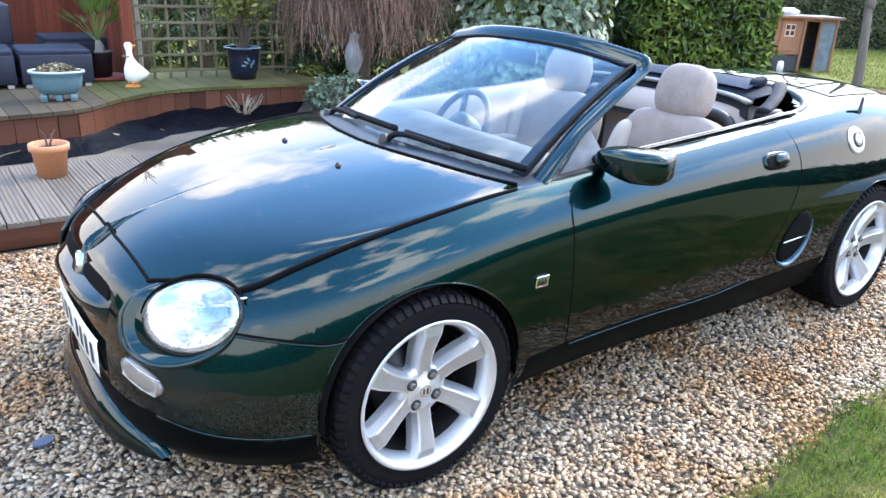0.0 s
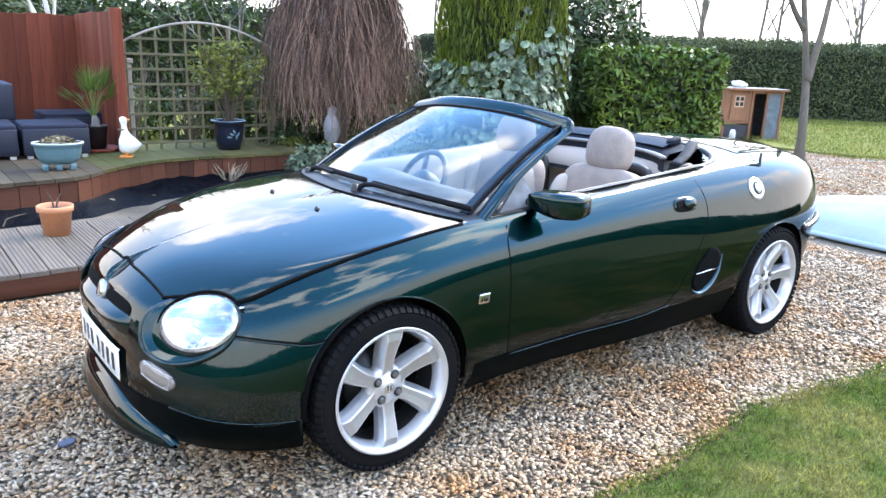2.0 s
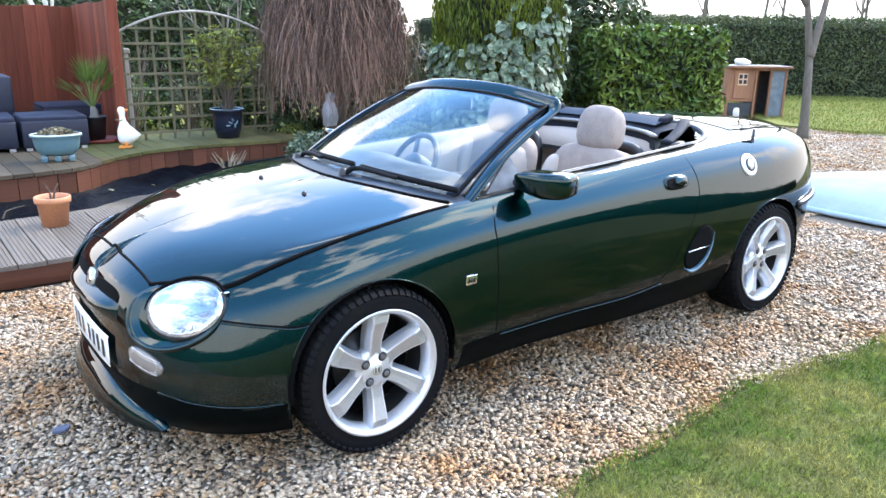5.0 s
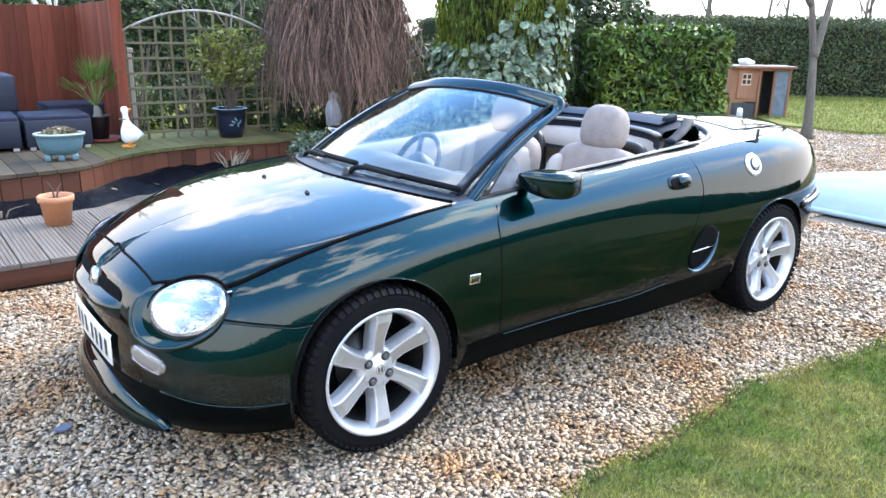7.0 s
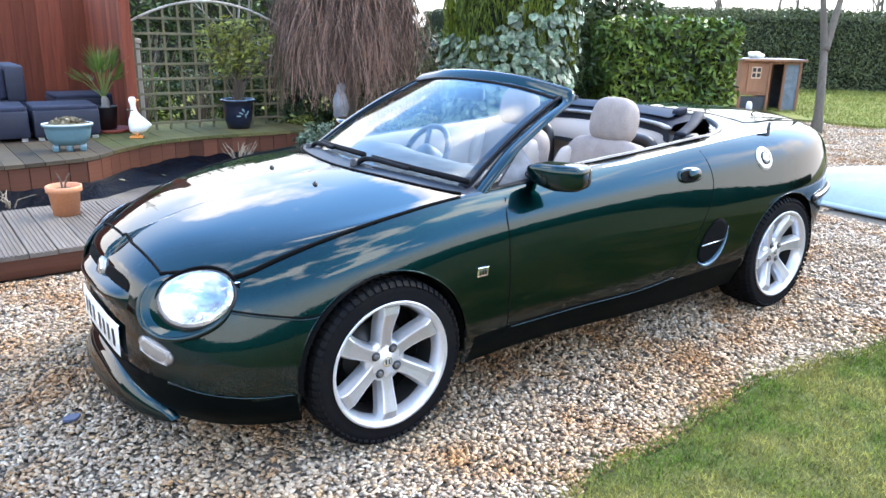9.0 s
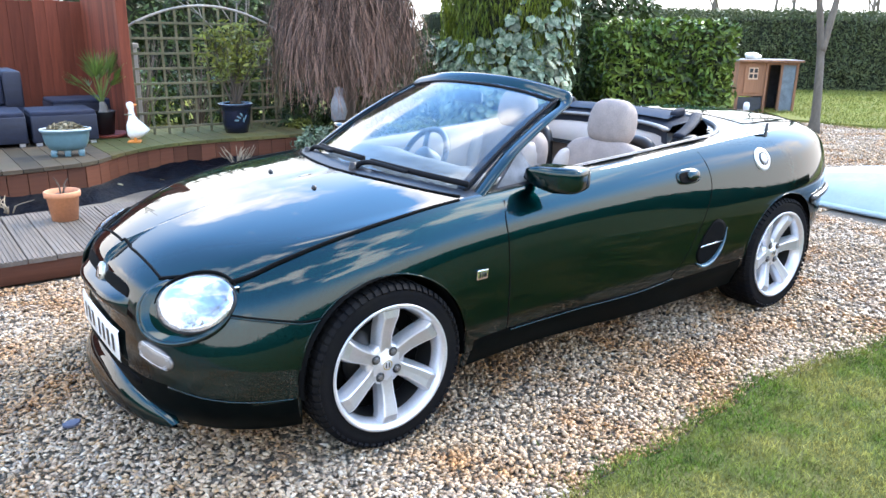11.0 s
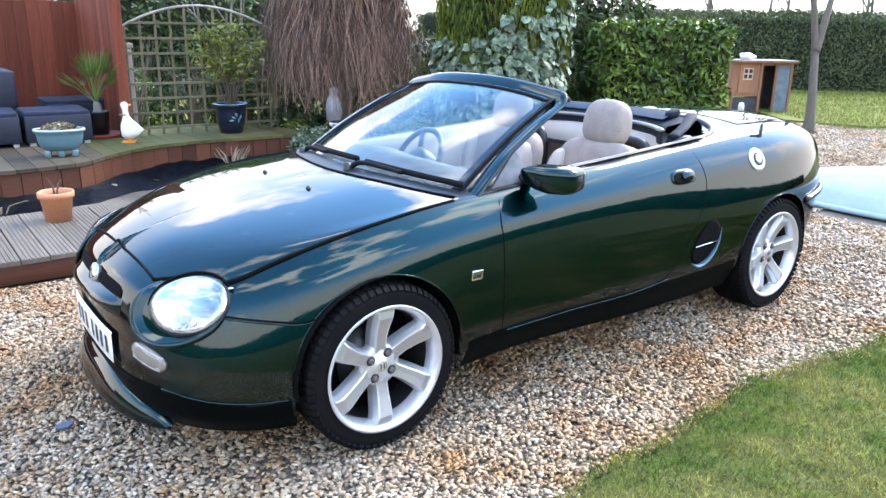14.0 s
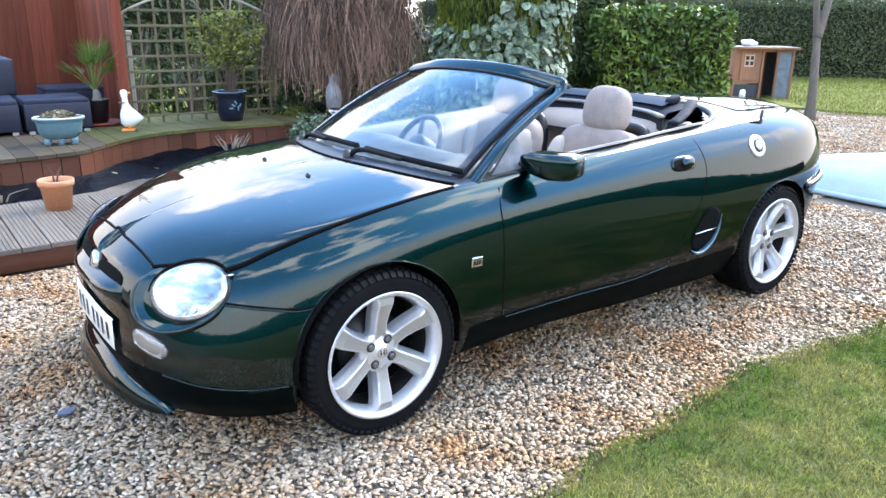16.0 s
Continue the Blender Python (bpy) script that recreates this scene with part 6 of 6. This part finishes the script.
for y in (-0.035, 0.035):
    part("foot", box(0.12, 0.05, 0.018, (0.0, y, 0.0), 0.008), ORANGE, goose, "orange foot")
    part("leg", tube([(0.01, y, 0.015), (0.01, y, 0.06)], 0.012, 8), ORANGE, goose)
part("neck_tie", tube([(0.036 * math.cos(a) - 0.03, 0.030 * math.sin(a), 0.265) for a in np.linspace(0, 6.28, 20)[:-1]], 0.006, 6, closed=True), TRELLIS, goose)

# grey bird statue among the shrubs: one plain mesh
st = lathe([(0.0, 0.0), (0.07, 0.0), (0.075, 0.03), (0.03, 0.05), (0.030, 0.16), (0.080, 0.22), (0.092, 0.30), (0.085, 0.38), (0.055, 0.45), (0.035, 0.48), (0.045, 0.515), (0.035, 0.55), (0.0, 0.57)], 22)
for v in st.verts:
    v.co.y *= 0.8
    v.co += Vector((noise.noise(v.co * 9), noise.noise(v.co * 9 + Vector((5, 0, 0))), 0)) * 0.035 * min(1, v.co.z / 0.1)
statue = part("garden_statue", st, STONE)
statue.matrix_basis = pose(2.69, 4.44, 0.22)
tagged(statue, "plain grey cast stone garden statue among low shrubs", "statue")
mound = part("planting_bed", lathe([(0, 0.26), (0.5, 0.25), (0.9, 0.16), (1.25, 0.02), (1.4, -0.05)], 40), EARTH)
mound.matrix_basis = pose(3.15, 4.55, -0.03)
tagged(mound, "low mound of damp earth under the weeping tree", "planting bed", kind="structure")

# ---- trees, hedges and shrubs ----
def leaf_shell(rng, n, sx, sy, sz, rough=0.06, sides="xyzt"):
    """Points and outward directions over the top and sides of a block with softened edges, base at z 0."""
    out, dirs = [], []
    areas = {"front": sx * sz, "back": sx * sz, "left": sy * sz, "right": sy * sz, "top": sx * sy}
    tot = sum(areas.values())
    for k, a in areas.items():
        m = int(n * a / tot)
        u, v = rng.uniform(-0.5, 0.5, m), rng.uniform(0, 1, m)
        if k in ("front", "back"):
            s = -1 if k == "front" else 1
            p, d = np.stack([u * sx, np.full(m, s * sy / 2), v * sz], 1), (0, s, 0.25)
        elif k in ("left", "right"):
            s = -1 if k == "left" else 1
            p, d = np.stack([np.full(m, s * sx / 2), u * sy, v * sz], 1), (s, 0, 0.25)
        else:
            p, d = np.stack([u * sx, (v - 0.5) * sy, np.full(m, sz)], 1), (0, 0, 1)
        out.append(p)
        dirs.append(np.tile(d, (m, 1)))
    p, d = np.concatenate(out), np.concatenate(dirs)
    # round the corners off and roughen
    c = p - (0, 0, sz / 2)
    h = np.array([sx / 2, sy / 2, sz / 2])
    q = np.abs(c) / h
    corner = np.clip(np.sort(q, axis=1)[:, 1] - 0.86, 0, 1)[:, None]
    c = c * (1 - 0.32 * corner)
    bump = np.array([noise.noise(Vector(x) * 2.3) for x in c])[:, None]
    c = c + d * rough * (0.9 * bump + rng.normal(0, 0.45, (len(c), 1)))
    return c + (0, 0, sz / 2), d


def hedge_block(name, at, turn, sx, sy, sz, n, leaf, mat, core, label, seed, rough=0.06, tilt=0.55, flatten=(0.8, 1, 1)):
    t = thing(name, label, "hedge", at, turn)
    r = np.random.default_rng(seed)
    p, d = leaf_shell(r, n, sx, sy, sz, rough)
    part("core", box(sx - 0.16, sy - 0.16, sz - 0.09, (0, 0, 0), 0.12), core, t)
    scatter("foliage", p, LEAF, LEAF_F, leaf, mat, t, tilt=tilt, seed=seed + 1, aim=d, flatten=flatten)
    return t


# Near-black colour of the solid cores, painted as the shade between the leaves.
SHADE = material("hedge_inner_shade", (0.012, 0.018, 0.006), 0.95, tone=0.4, grain=30, bump=0.5)
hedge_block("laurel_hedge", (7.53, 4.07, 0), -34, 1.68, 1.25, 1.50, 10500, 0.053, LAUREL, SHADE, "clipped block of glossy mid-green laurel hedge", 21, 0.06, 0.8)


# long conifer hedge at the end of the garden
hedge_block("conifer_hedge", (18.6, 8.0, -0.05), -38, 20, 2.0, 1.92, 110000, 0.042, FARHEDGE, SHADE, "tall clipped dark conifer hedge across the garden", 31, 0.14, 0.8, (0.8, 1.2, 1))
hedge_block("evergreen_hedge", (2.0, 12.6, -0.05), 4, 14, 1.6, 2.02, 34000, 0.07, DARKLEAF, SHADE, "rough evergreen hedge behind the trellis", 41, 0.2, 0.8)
# Two hedges out of view, added as dark shapes for the car to reflect.
hedge_block("unseen_hedge", (3.0, -9.4, 0), 2, 44, 1.6, 1.25, 26000, 0.11, DARKLEAF, SHADE, "unseen dark hedge added behind the lawn for reflections", 44, 0.2, 0.8)
hedge_block("unseen_hedge", (-12.5, -2.0, 0), 91, 24, 2.0, 1.35, 9000, 0.16, DARKLEAF, SHADE, "unseen dark hedge added at the end of the drive for reflections", 46, 0.2, 0.8)


def bush(name, at, rx, ry, rz, n, leaf, mat, label, category, seed, hollow=0.55, flatten=(0.8, 1, 1), lumps=2.0, tilt=0.7):
    """A loose leafy mass with an uneven outline on a few stems."""
    t = thing(name, label, category, at)
    r = np.random.default_rng(seed)
    d = r.normal(0, 1, (n, 3))
    d /= np.linalg.norm(d, axis=1)[:, None]
    lump = np.array([1 + 0.30 * noise.noise(Vector(x) * lumps + Vector((seed, 0, 0))) for x in d])
    rad = (hollow + (1 - hollow) * r.uniform(0, 1, n) ** 0.5) * lump
    p = d * rad[:, None] * (rx, ry, rz) + (0, 0, rz * 0.95)
    p[:, 2] = np.maximum(p[:, 2], 0.01)
    scatter("foliage", p, LEAF, LEAF_F, leaf, mat, t, tilt=tilt, seed=seed + 1, aim=d + (0, 0, 0.3), flatten=flatten)
    rr = random.Random(seed)
    for k in range(5):
        a = rr.uniform(0, 6.28)
        part("stem", tube(smooth_path([(0.05 * math.cos(a), 0.05 * math.sin(a), 0), (0.2 * rx * math.cos(a), 0.2 * ry * math.sin(a), rz * 0.6), (0.55 * rx * math.cos(a), 0.55 * ry * math.sin(a), rz * 1.3)], 10), [0.03 * max(rx, 0.3) * (1 - 0.07 * i) for i in range(10)], 6), DARKBARK, t)
    return t


bush("evergreen_shrub", (7.75, 5.55, 0), 1.15, 0.9, 1.35, 5200, 0.075, DARKLEAF, "tall dark evergreen shrub behind the laurel", "shrub", 51)
bush("evergreen_shrub", (6.0, 5.0, 0), 0.9, 0.8, 0.75, 2600, 0.07, DARKLEAF, "dark evergreen shrub in deep shade", "shrub", 52)
bush("evergreen_shrub", (4.6, 5.6, 0), 1.2, 0.9, 0.72, 2600, 0.07, DARKLEAF, "dark rough evergreen shrub", "shrub", 53)
bush("evergreen_shrub", (2.45, 6.15, 0), 0.55, 0.5, 0.62, 2200, 0.05, DARKLEAF, "dark dense evergreen shrub beside the trellis", "shrub", 54)
bush("low_shrub", (2.45, 4.28, 0.02), 0.36, 0.30, 0.20, 900, 0.034, IVY, "low grey-green shrub by the deck", "shrub", 55)
bush("low_shrub", (2.85, 4.05, 0.08), 0.40, 0.32, 0.17, 900, 0.034, DARKLEAF, "low dark green ground shrub", "shrub", 56)
bush("variegated_shrub", (2.56, 5.10, 0.1), 0.16, 0.16, 0.16, 420, 0.032, OLIVELEAF, "small yellow and white variegated shrub", "shrub", 57)
bush("low_shrub", (3.4, 4.0, 0.08), 0.35, 0.3, 0.2, 700, 0.034, OLIVELEAF, "low yellow-green shrub under the weeping tree", "shrub", 58)
for k, (x, y, h) in enumerate(((0.95, 7.3, 0.62), (1.5, 7.6, 0.7), (2.1, 7.2, 0.58), (2.9, 7.4, 0.66))):
    twig_bush("bare_shrub", (x, y, 0), 24, h * 1.7, 0.55, DARKBARK, "bare brown winter shrub behind the trellis", "shrub", 60 + k, 0.008)
    bush("evergreen_shrub", (x + 0.2, y + 0.9, 0), 0.5, 0.45, 0.38, 900, 0.05, LAUREL if k % 2 else DARKLEAF, "mixed green shrub behind the trellis", "shrub", 70 + k)


# column of conifer clothed in ivy
ivy = thing("ivy_clad_conifer", "columnar golden-green conifer with variegated ivy over its lower half", "tree", (3.98, 3.22, 0))
part("trunk", tube(smooth_path([(0, 0, -0.02), (0.02, 0, 1.2), (0, 0.03, 3.2)], 14), [0.16 - 0.008 * i for i in range(14)], 12), DARKBARK, ivy)
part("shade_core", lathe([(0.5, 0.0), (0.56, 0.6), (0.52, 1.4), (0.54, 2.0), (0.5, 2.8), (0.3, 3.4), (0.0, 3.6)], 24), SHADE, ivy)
r2 = np.random.default_rng(81)
n = 30000
a, z = r2.uniform(0, 6.28, n), r2.uniform(1.05, 3.6, n)
rad = np.minimum(0.60, 0.60 - 0.35 * np.clip((z - 2.6) / 1.0, 0, 1)) * r2.uniform(0.9, 1.08, n) * (1 + 0.06 * np.sin(7 * a + 2 * z))
d = np.stack([np.cos(a) * 0.55, np.sin(a) * 0.55, np.full(n, -0.3)], 1)
me_pts = np.stack([rad * np.cos(a), rad * np.sin(a), z], 1)
scatter("conifer_sprays", me_pts, [(0.09, 0, 0.75), (0.13, 0.02, 0), (0.0, 0.03, -0.95), (-0.13, 0.02, 0), (-0.09, 0, 0.75)], [(0, 1, 2, 3), (0, 2, 3, 4)], 0.047, CONIFER, ivy, "hanging yellow-green conifer sprays", tilt=0.22, seed=82)
n = 2800
a = r2.uniform(0, 6.28, n)
top = 1.44 + 0.20 * np.sin(a - 4.1) + 0.07 * np.sin(a * 5)
z = r2.uniform(0.02, 1, n) ** 0.85 * top
rad = 0.63 * r2.uniform(0.94, 1.10, n) * (1 + 0.05 * np.sin(4 * a + 3 * z))
ivy_leaf = [(0, -0.9, 0), (0.55, -0.55, 0.06), (0.75, 0.15, 0.1), (0.0, 1.0, -0.08), (-0.75, 0.15, 0.1), (-0.55, -0.55, 0.06)]
scatter("ivy", np.stack([rad * np.cos(a), rad * np.sin(a), z], 1), ivy_leaf, LEAF_F, 0.052, IVY, ivy, "large cream-edged grey-green ivy leaves", tilt=0.35, seed=83, aim=np.stack([np.cos(a), np.sin(a), np.full(n, 0.45)], 1))
for k in range(4):
    aa = -2.4 + 0.55 * k
    t = np.linspace(0, 1, 16)
    pts = np.stack([0.62 * np.cos(aa + 0.5 * t), 0.62 * np.sin(aa + 0.5 * t), 1.25 + 0.55 * t + 0.05 * np.sin(9 * t)], 1)
    part("ivy_runner", tube([Vector(p) for p in pts], 0.006, 5), BARK, ivy)
    scatter("ivy", pts + r2.normal(0, 0.02, pts.shape), ivy_leaf, LEAF_F, 0.045, IVY, ivy, tilt=0.4, seed=90 + k, aim=np.tile((math.cos(aa), math.sin(aa), 0.4), (16, 1)))

# weeping tree, bare
weep = thing("weeping_tree", "bare brown weeping tree with a curtain of hanging twigs", "tree", (3.02, 4.86, 0.1))
part("trunk", tube(smooth_path([(0.0, 0, -0.1), (0.04, 0.02, 0.8), (-0.02, 0, 1.6), (0.0, 0.0, 2.1)], 16), [0.085 - 0.003 * i for i in range(16)], 10), DARKBARK, weep)
r = random.Random(17)
limbs = []
for k in range(16):
    a = 6.28 * k / 16 + r.uniform(-0.2, 0.2)
    R = r.uniform(0.35, 0.72)
    limbs.append(smooth_path([(0, 0, 1.7 + r.uniform(0, 0.35)), (0.45 * R * math.cos(a), 0.45 * R * math.sin(a), 2.12 + r.uniform(0, 0.2)), (0.85 * R * math.cos(a), 0.85 * R * math.sin(a), 2.06), (R * math.cos(a), R * math.sin(a), 1.75)], 14))
    part("limb", tube(limbs[-1], [0.024 - 0.0013 * i for i in range(14)], 7), TWIG, weep)


def strands(seed, count, low, high):
    """Many arching, hanging twigs, joined: three-sided tapering tubes."""
    r = np.random.default_rng(seed)
    verts, faces = [], []
    for k in range(count):
        a = r.uniform(0, 2 * math.pi)
        r0, R = r.uniform(0.0, 0.16), r.uniform(0.12, 0.92) ** 0.75
        z0, end = r.uniform(2.05, 2.45), r.uniform(low, high)
        th, wob, bend = r.uniform(0.0022, 0.0062), r.uniform(0.02, 0.10), r.uniform(-1.1, 1.1)
        m, ph, fr = 13, r.uniform(0, 6.28), r.uniform(5, 12)
        for j in range(m):
            t = j / (m - 1)
            rad = r0 + (R - r0) * math.sin(1.5 * t) ** 0.85 + wob * 0.9 * math.sin(fr * t + ph) * t
            b = a + bend * t
            c = (rad * math.cos(b) + wob * math.sin(fr * t + ph), rad * math.sin(b) + wob * math.sin(fr * 0.8 * t + 2 * ph), z0 + 0.26 * math.sin(math.pi * min(1, t * 1.6)) * (1 - t) - (z0 - end) * t ** 1.25)
            w = th * (1 - 0.6 * t)
            for q in range(3):
                verts.append((c[0] + w * math.cos(q * 2.094 + k), c[1] + w * math.sin(q * 2.094 + k), c[2]))
            if j:
                f = len(verts) - 6
                for q in range(3):
                    faces.append((f + q, f + (q + 1) % 3, f + 3 + (q + 1) % 3, f + 3 + q))
    me = bpy.data.meshes.new("twig_curtain")
    me.from_pydata(verts, [], faces)
    return me


tagged(part("twig_curtain", strands(5, 1700, 0.36, 1.10), TWIG, weep, "curtain of thin hanging twigs", smooth=False), kind="stuff")
# Inner strands carry the crown's own shade in a darker twig colour.
tagged(part("twig_curtain", strands(6, 1000, 0.6, 1.7), SHADEDTWIG, weep, smooth=False), kind="stuff")


def bare_tree(name, at, height, spread, mat, label, seed, thick=0.06, levels=4, lean=0.0):
    """A leafless tree: forking tapered limbs, joined by order."""
    t = thing(name, label, "tree", at)
    r = random.Random(seed)
    bins = [[] for _ in range(levels)]

    def grow(p, d, L, w, k):
        mid = p + d * L * 0.5 + Vector((r.uniform(-1, 1), r.uniform(-1, 1), 0)) * L * 0.05
        end = p + d * L
        bins[k].append(tube(smooth_path([p, mid, end], 5), [w * (1 - 0.45 * i / 4) for i in range(5)], 6 if k < 2 else 4))
        if k + 1 < levels:
            for j in range(3 if k else 4):
                q = Vector((r.uniform(-1, 1), r.uniform(-1, 1), r.uniform(0.1, 0.8))).normalized()
                nd = (d * 0.9 + q * spread).normalized()
                grow(p + d * L * r.uniform(0.45, 1.0), nd, L * r.uniform(0.45, 0.72), w * 0.5, k + 1)

    grow(Vector((0, 0, -0.05)), Vector((lean, 0, 1)).normalized(), height * 0.5, thick, 0)
    for k, b in enumerate(bins):
        part(("trunk", "limb_crown", "branch_crown", "twig_crown")[min(k, 3)], join(*b), mat, t)
    return t


# forked garden tree on the far lawn
gt = thing("garden_tree", "slim grey forked tree at the edge of the gravel", "tree", (9.80, 2.90, 0))
part("trunk", tube(smooth_path([(-0.04, 0.0, -0.05), (0.02, 0.03, 0.25), (0.14, 0.12, 0.7), (0.28, 0.24, 1.2), (0.34, 0.42, 2.0), (0.42, 0.75, 3.4)], 24), [0.072 - 0.0017 * i + 0.035 * max(0, 1 - i / 3) for i in range(24)], 14), OLIVEBARK, gt)
part("limb", tube(smooth_path([(0.27, 0.22, 1.15), (0.42, 0.24, 1.5), (0.62, 0.26, 2.1), (0.95, 0.35, 3.3)], 18), [0.064 - 0.0024 * i for i in range(18)], 10), OLIVEBARK, gt)
part("limb", tube(smooth_path([(0.33, 0.40, 1.9), (0.2, 0.6, 2.3), (0.0, 0.9, 3.2)], 12), [0.05 - 0.003 * i for i in range(12)], 8), OLIVEBARK, gt)

r = random.Random(23)
for k in range(22):
    x = 12.0 + 1.1 * k + r.uniform(-0.5, 0.5)
    y = 16.0 - 0.85 * k + r.uniform(-0.6, 2.5)
    bare_tree("bare_tree", (x + 4.5, y + 3.2, 0), r.uniform(6.0, 10.5), 0.62, FARTWIG, "leafless winter tree beyond the hedge", 100 + k, 0.07)
for k in range(7):
    bare_tree("bare_tree", (-3.0 + 1.7 * k + r.uniform(-0.4, 0.4), 15.5 + r.uniform(-0.6, 2), 0), r.uniform(3.8, 5.5), 0.9, FARTWIG, "leafless winter tree behind the terrace", 140 + k, 0.035)
BIRCH = material("pale_birch_bark", (0.62, 0.60, 0.55), 0.8, tone=0.15, grain=20, bump=0.3, second=(0.35, 0.32, 0.28))
bare_tree("birch_tree", (1.02, 9.2, 0), 4.4, 0.28, BIRCH, "slim pale birch tree behind the fence", 170, 0.05, 3, -0.08)
for k in range(3):
    bush("conifer_bush", (-2.4 + 1.5 * k, 9.8 + 0.4 * k, 0), 0.9, 0.8, 0.98, 2200, 0.08, FARHEDGE, "rough green conifer bush behind the fence", "shrub", 180 + k)
bare_tree("bare_tree", (3.6, 9.4, 0), 3.6, 1.0, FARTWIG, "leafless tangled tree behind the weeping tree", 190, 0.028)
bush("conifer_bush", (5.3, 8.3, 0), 0.9, 0.8, 0.95, 2600, 0.08, DARKLEAF, "dark conifer bush between the trees", "shrub", 191)

bush("evergreen_shrub", (3.35, 5.9, 0), 0.55, 0.4, 0.55, 1500, 0.05, DARKLEAF, "dark low shrub behind the weeping tree", "shrub", 195)
bush("evergreen_shrub", (2.62, 5.35, 0), 0.32, 0.3, 0.42, 700, 0.045, DARKLEAF, "dark low shrub beside the weeping tree", "shrub", 196)
bush("conifer_bush", (5.8, 15.6, 0), 0.8, 0.7, 1.75, 2600, 0.11, DARKLEAF, "tall dark evergreen tree beyond the garden", "tree", 197)
# ---- hutch, cover and small things ----
hut = thing("rabbit_hutch", "orange-brown wooden hutch with a wire run and grey roof", "hutch", (12.05, 5.05, 0.0), -36)
part("house", box(0.52, 0.55, 0.62, (-0.42, 0, 0.30), 0.01), HUTCHWOOD, hut, smooth=False)
part("under_run", box(0.50, 0.02, 0.28, (-0.42, -0.24, 0.0)), WIREDARK, hut, smooth=False)
for x in (-0.67, -0.17, 0.10, 0.38):
    part("post", box(0.045, 0.045, 0.92, (x, -0.27, 0), 0.004), HUTCHWOOD, hut, smooth=False)
    part("post", box(0.045, 0.045, 0.92, (x, 0.27, 0), 0.004), HUTCHWOOD, hut, smooth=False)
part("wire_panel", box(0.25, 0.008, 0.84, (0.24, -0.27, 0.03)), material("wire_over_blue", (0.14, 0.18, 0.21), 0.6, tone=0.3, grain=90, bump=0.2), hut, smooth=False)
for x0, x1 in ((-0.17, 0.10), (0.10, 0.38)):
    part("panel_rail", box(x1 - x0 - 0.045, 0.03, 0.04, ((x0 + x1) / 2, -0.275, 0.0)), HUTCHWOOD, hut, smooth=False)
    part("panel_rail", box(x1 - x0 - 0.045, 0.03, 0.04, ((x0 + x1) / 2, -0.275, 0.86)), HUTCHWOOD, hut, smooth=False)
part("back_panel", box(0.50, 0.012, 0.86, (0.10, 0.29, 0.03)), WIREDARK, hut, smooth=False)
part("end_panel", box(0.012, 0.49, 0.86, (0.38, 0, 0.03)), WIREDARK, hut, smooth=False)
part("roof", box(1.18, 0.72, 0.03, (-0.14, 0, 0.92), 0.006, None), GREYROOF, hut, "flat grey felt roof", smooth=False)
part("roof_edge", box(1.18, 0.02, 0.035, (-0.14, -0.371, 0.910)), HUTCHWOOD, hut, smooth=False)
door = part("door", box(0.30, 0.02, 0.50, (-0.42, -0.285, 0.36), 0.004), HUTCHWOOD, hut, smooth=False)
win = part("window", box(0.17, 0.012, 0.21, (-0.42, -0.298, 0.60)), plain("hutch_window_frame", (0.62, 0.42, 0.28), 0.6), door, smooth=False)
for x in (-0.042, 0.042):
    for z in (0.625, 0.72):
        part("pane", box(0.06, 0.006, 0.07, (-0.42 + x, -0.305, z)), BLACK, win, smooth=False)
bag = rounded(0.32, 0.24, 0.14, 0.9)
for v in bag.verts:
    v.co += Vector((noise.noise(v.co * 14), noise.noise(v.co * 14 + Vector((3, 0, 0))), 0.6 * noise.noise(v.co * 11))) * 0.045
bagob = part("crumpled_sheet", bag, WHITEPAINT)
bagob.matrix_basis = pose(11.72, 5.22, 1.0)
tagged(bagob, "crumpled white plastic sheet on the hutch roof", "plastic sheet")
# Plain white stand-in for a small unidentified thing beside the hutch.
tubw = part("white_shape", lathe([(0, 0.0), (0.05, 0), (0.055, 0.14), (0.04, 0.2), (0.0, 0.21)], 20), WHITEPAINT)
tubw.matrix_basis = pose(11.35, 5.0, 0)
tagged(tubw, "small plain white shape standing beside the hutch", "bin")

rows = []
for t in np.linspace(0, 1, 44):
    y = 0.95 - 3.9 * t
    w = max(1e-3, math.sin(math.pi * min(1, 0.03 + t * 1.7) * 0.5)) ** 0.5
    row = []
    for q in np.linspace(-1, 1, 29):
        prof = max(0, 1 - abs(q) ** 2.4)
        row.append((5.55 - 0.42 * y * 0.45 + 0.72 * w * q, y, 0.03 + 0.37 * prof ** 0.55 * w + 0.03 * math.exp(-((q + 0.5) / 0.10) ** 2) * w + 0.006 * noise.noise((q * 3, y * 3, 0))))
    rows.append(row)
boat = thing("upturned_dinghy", "pale aqua upturned dinghy hull lying on the gravel", "dinghy")
part("hull", grid_mesh("hull", rows), AQUA, boat)
part("rim", tube([(p[0] - 0.02, p[1], 0.025) for p in (rw[0] for rw in rows)], 0.024, 8), AQUA, boat)
bl = part("fallen_slate", prism([(0.034 * math.cos(a) * (1 + 0.2 * math.sin(3 * a)), 0.022 * math.sin(a)) for a in np.linspace(0, 6.28, 9)[:-1]], 0.012, (0, 0, 0), 0.003), plain("blue_slate", (0.07, 0.08, 0.12), 0.6), smooth=False)
bl.matrix_basis = pose(-0.87, -0.042, 0.008, 4, 3, 20)
tagged(bl, "flat blue-grey slate chip on the gravel", "stone")
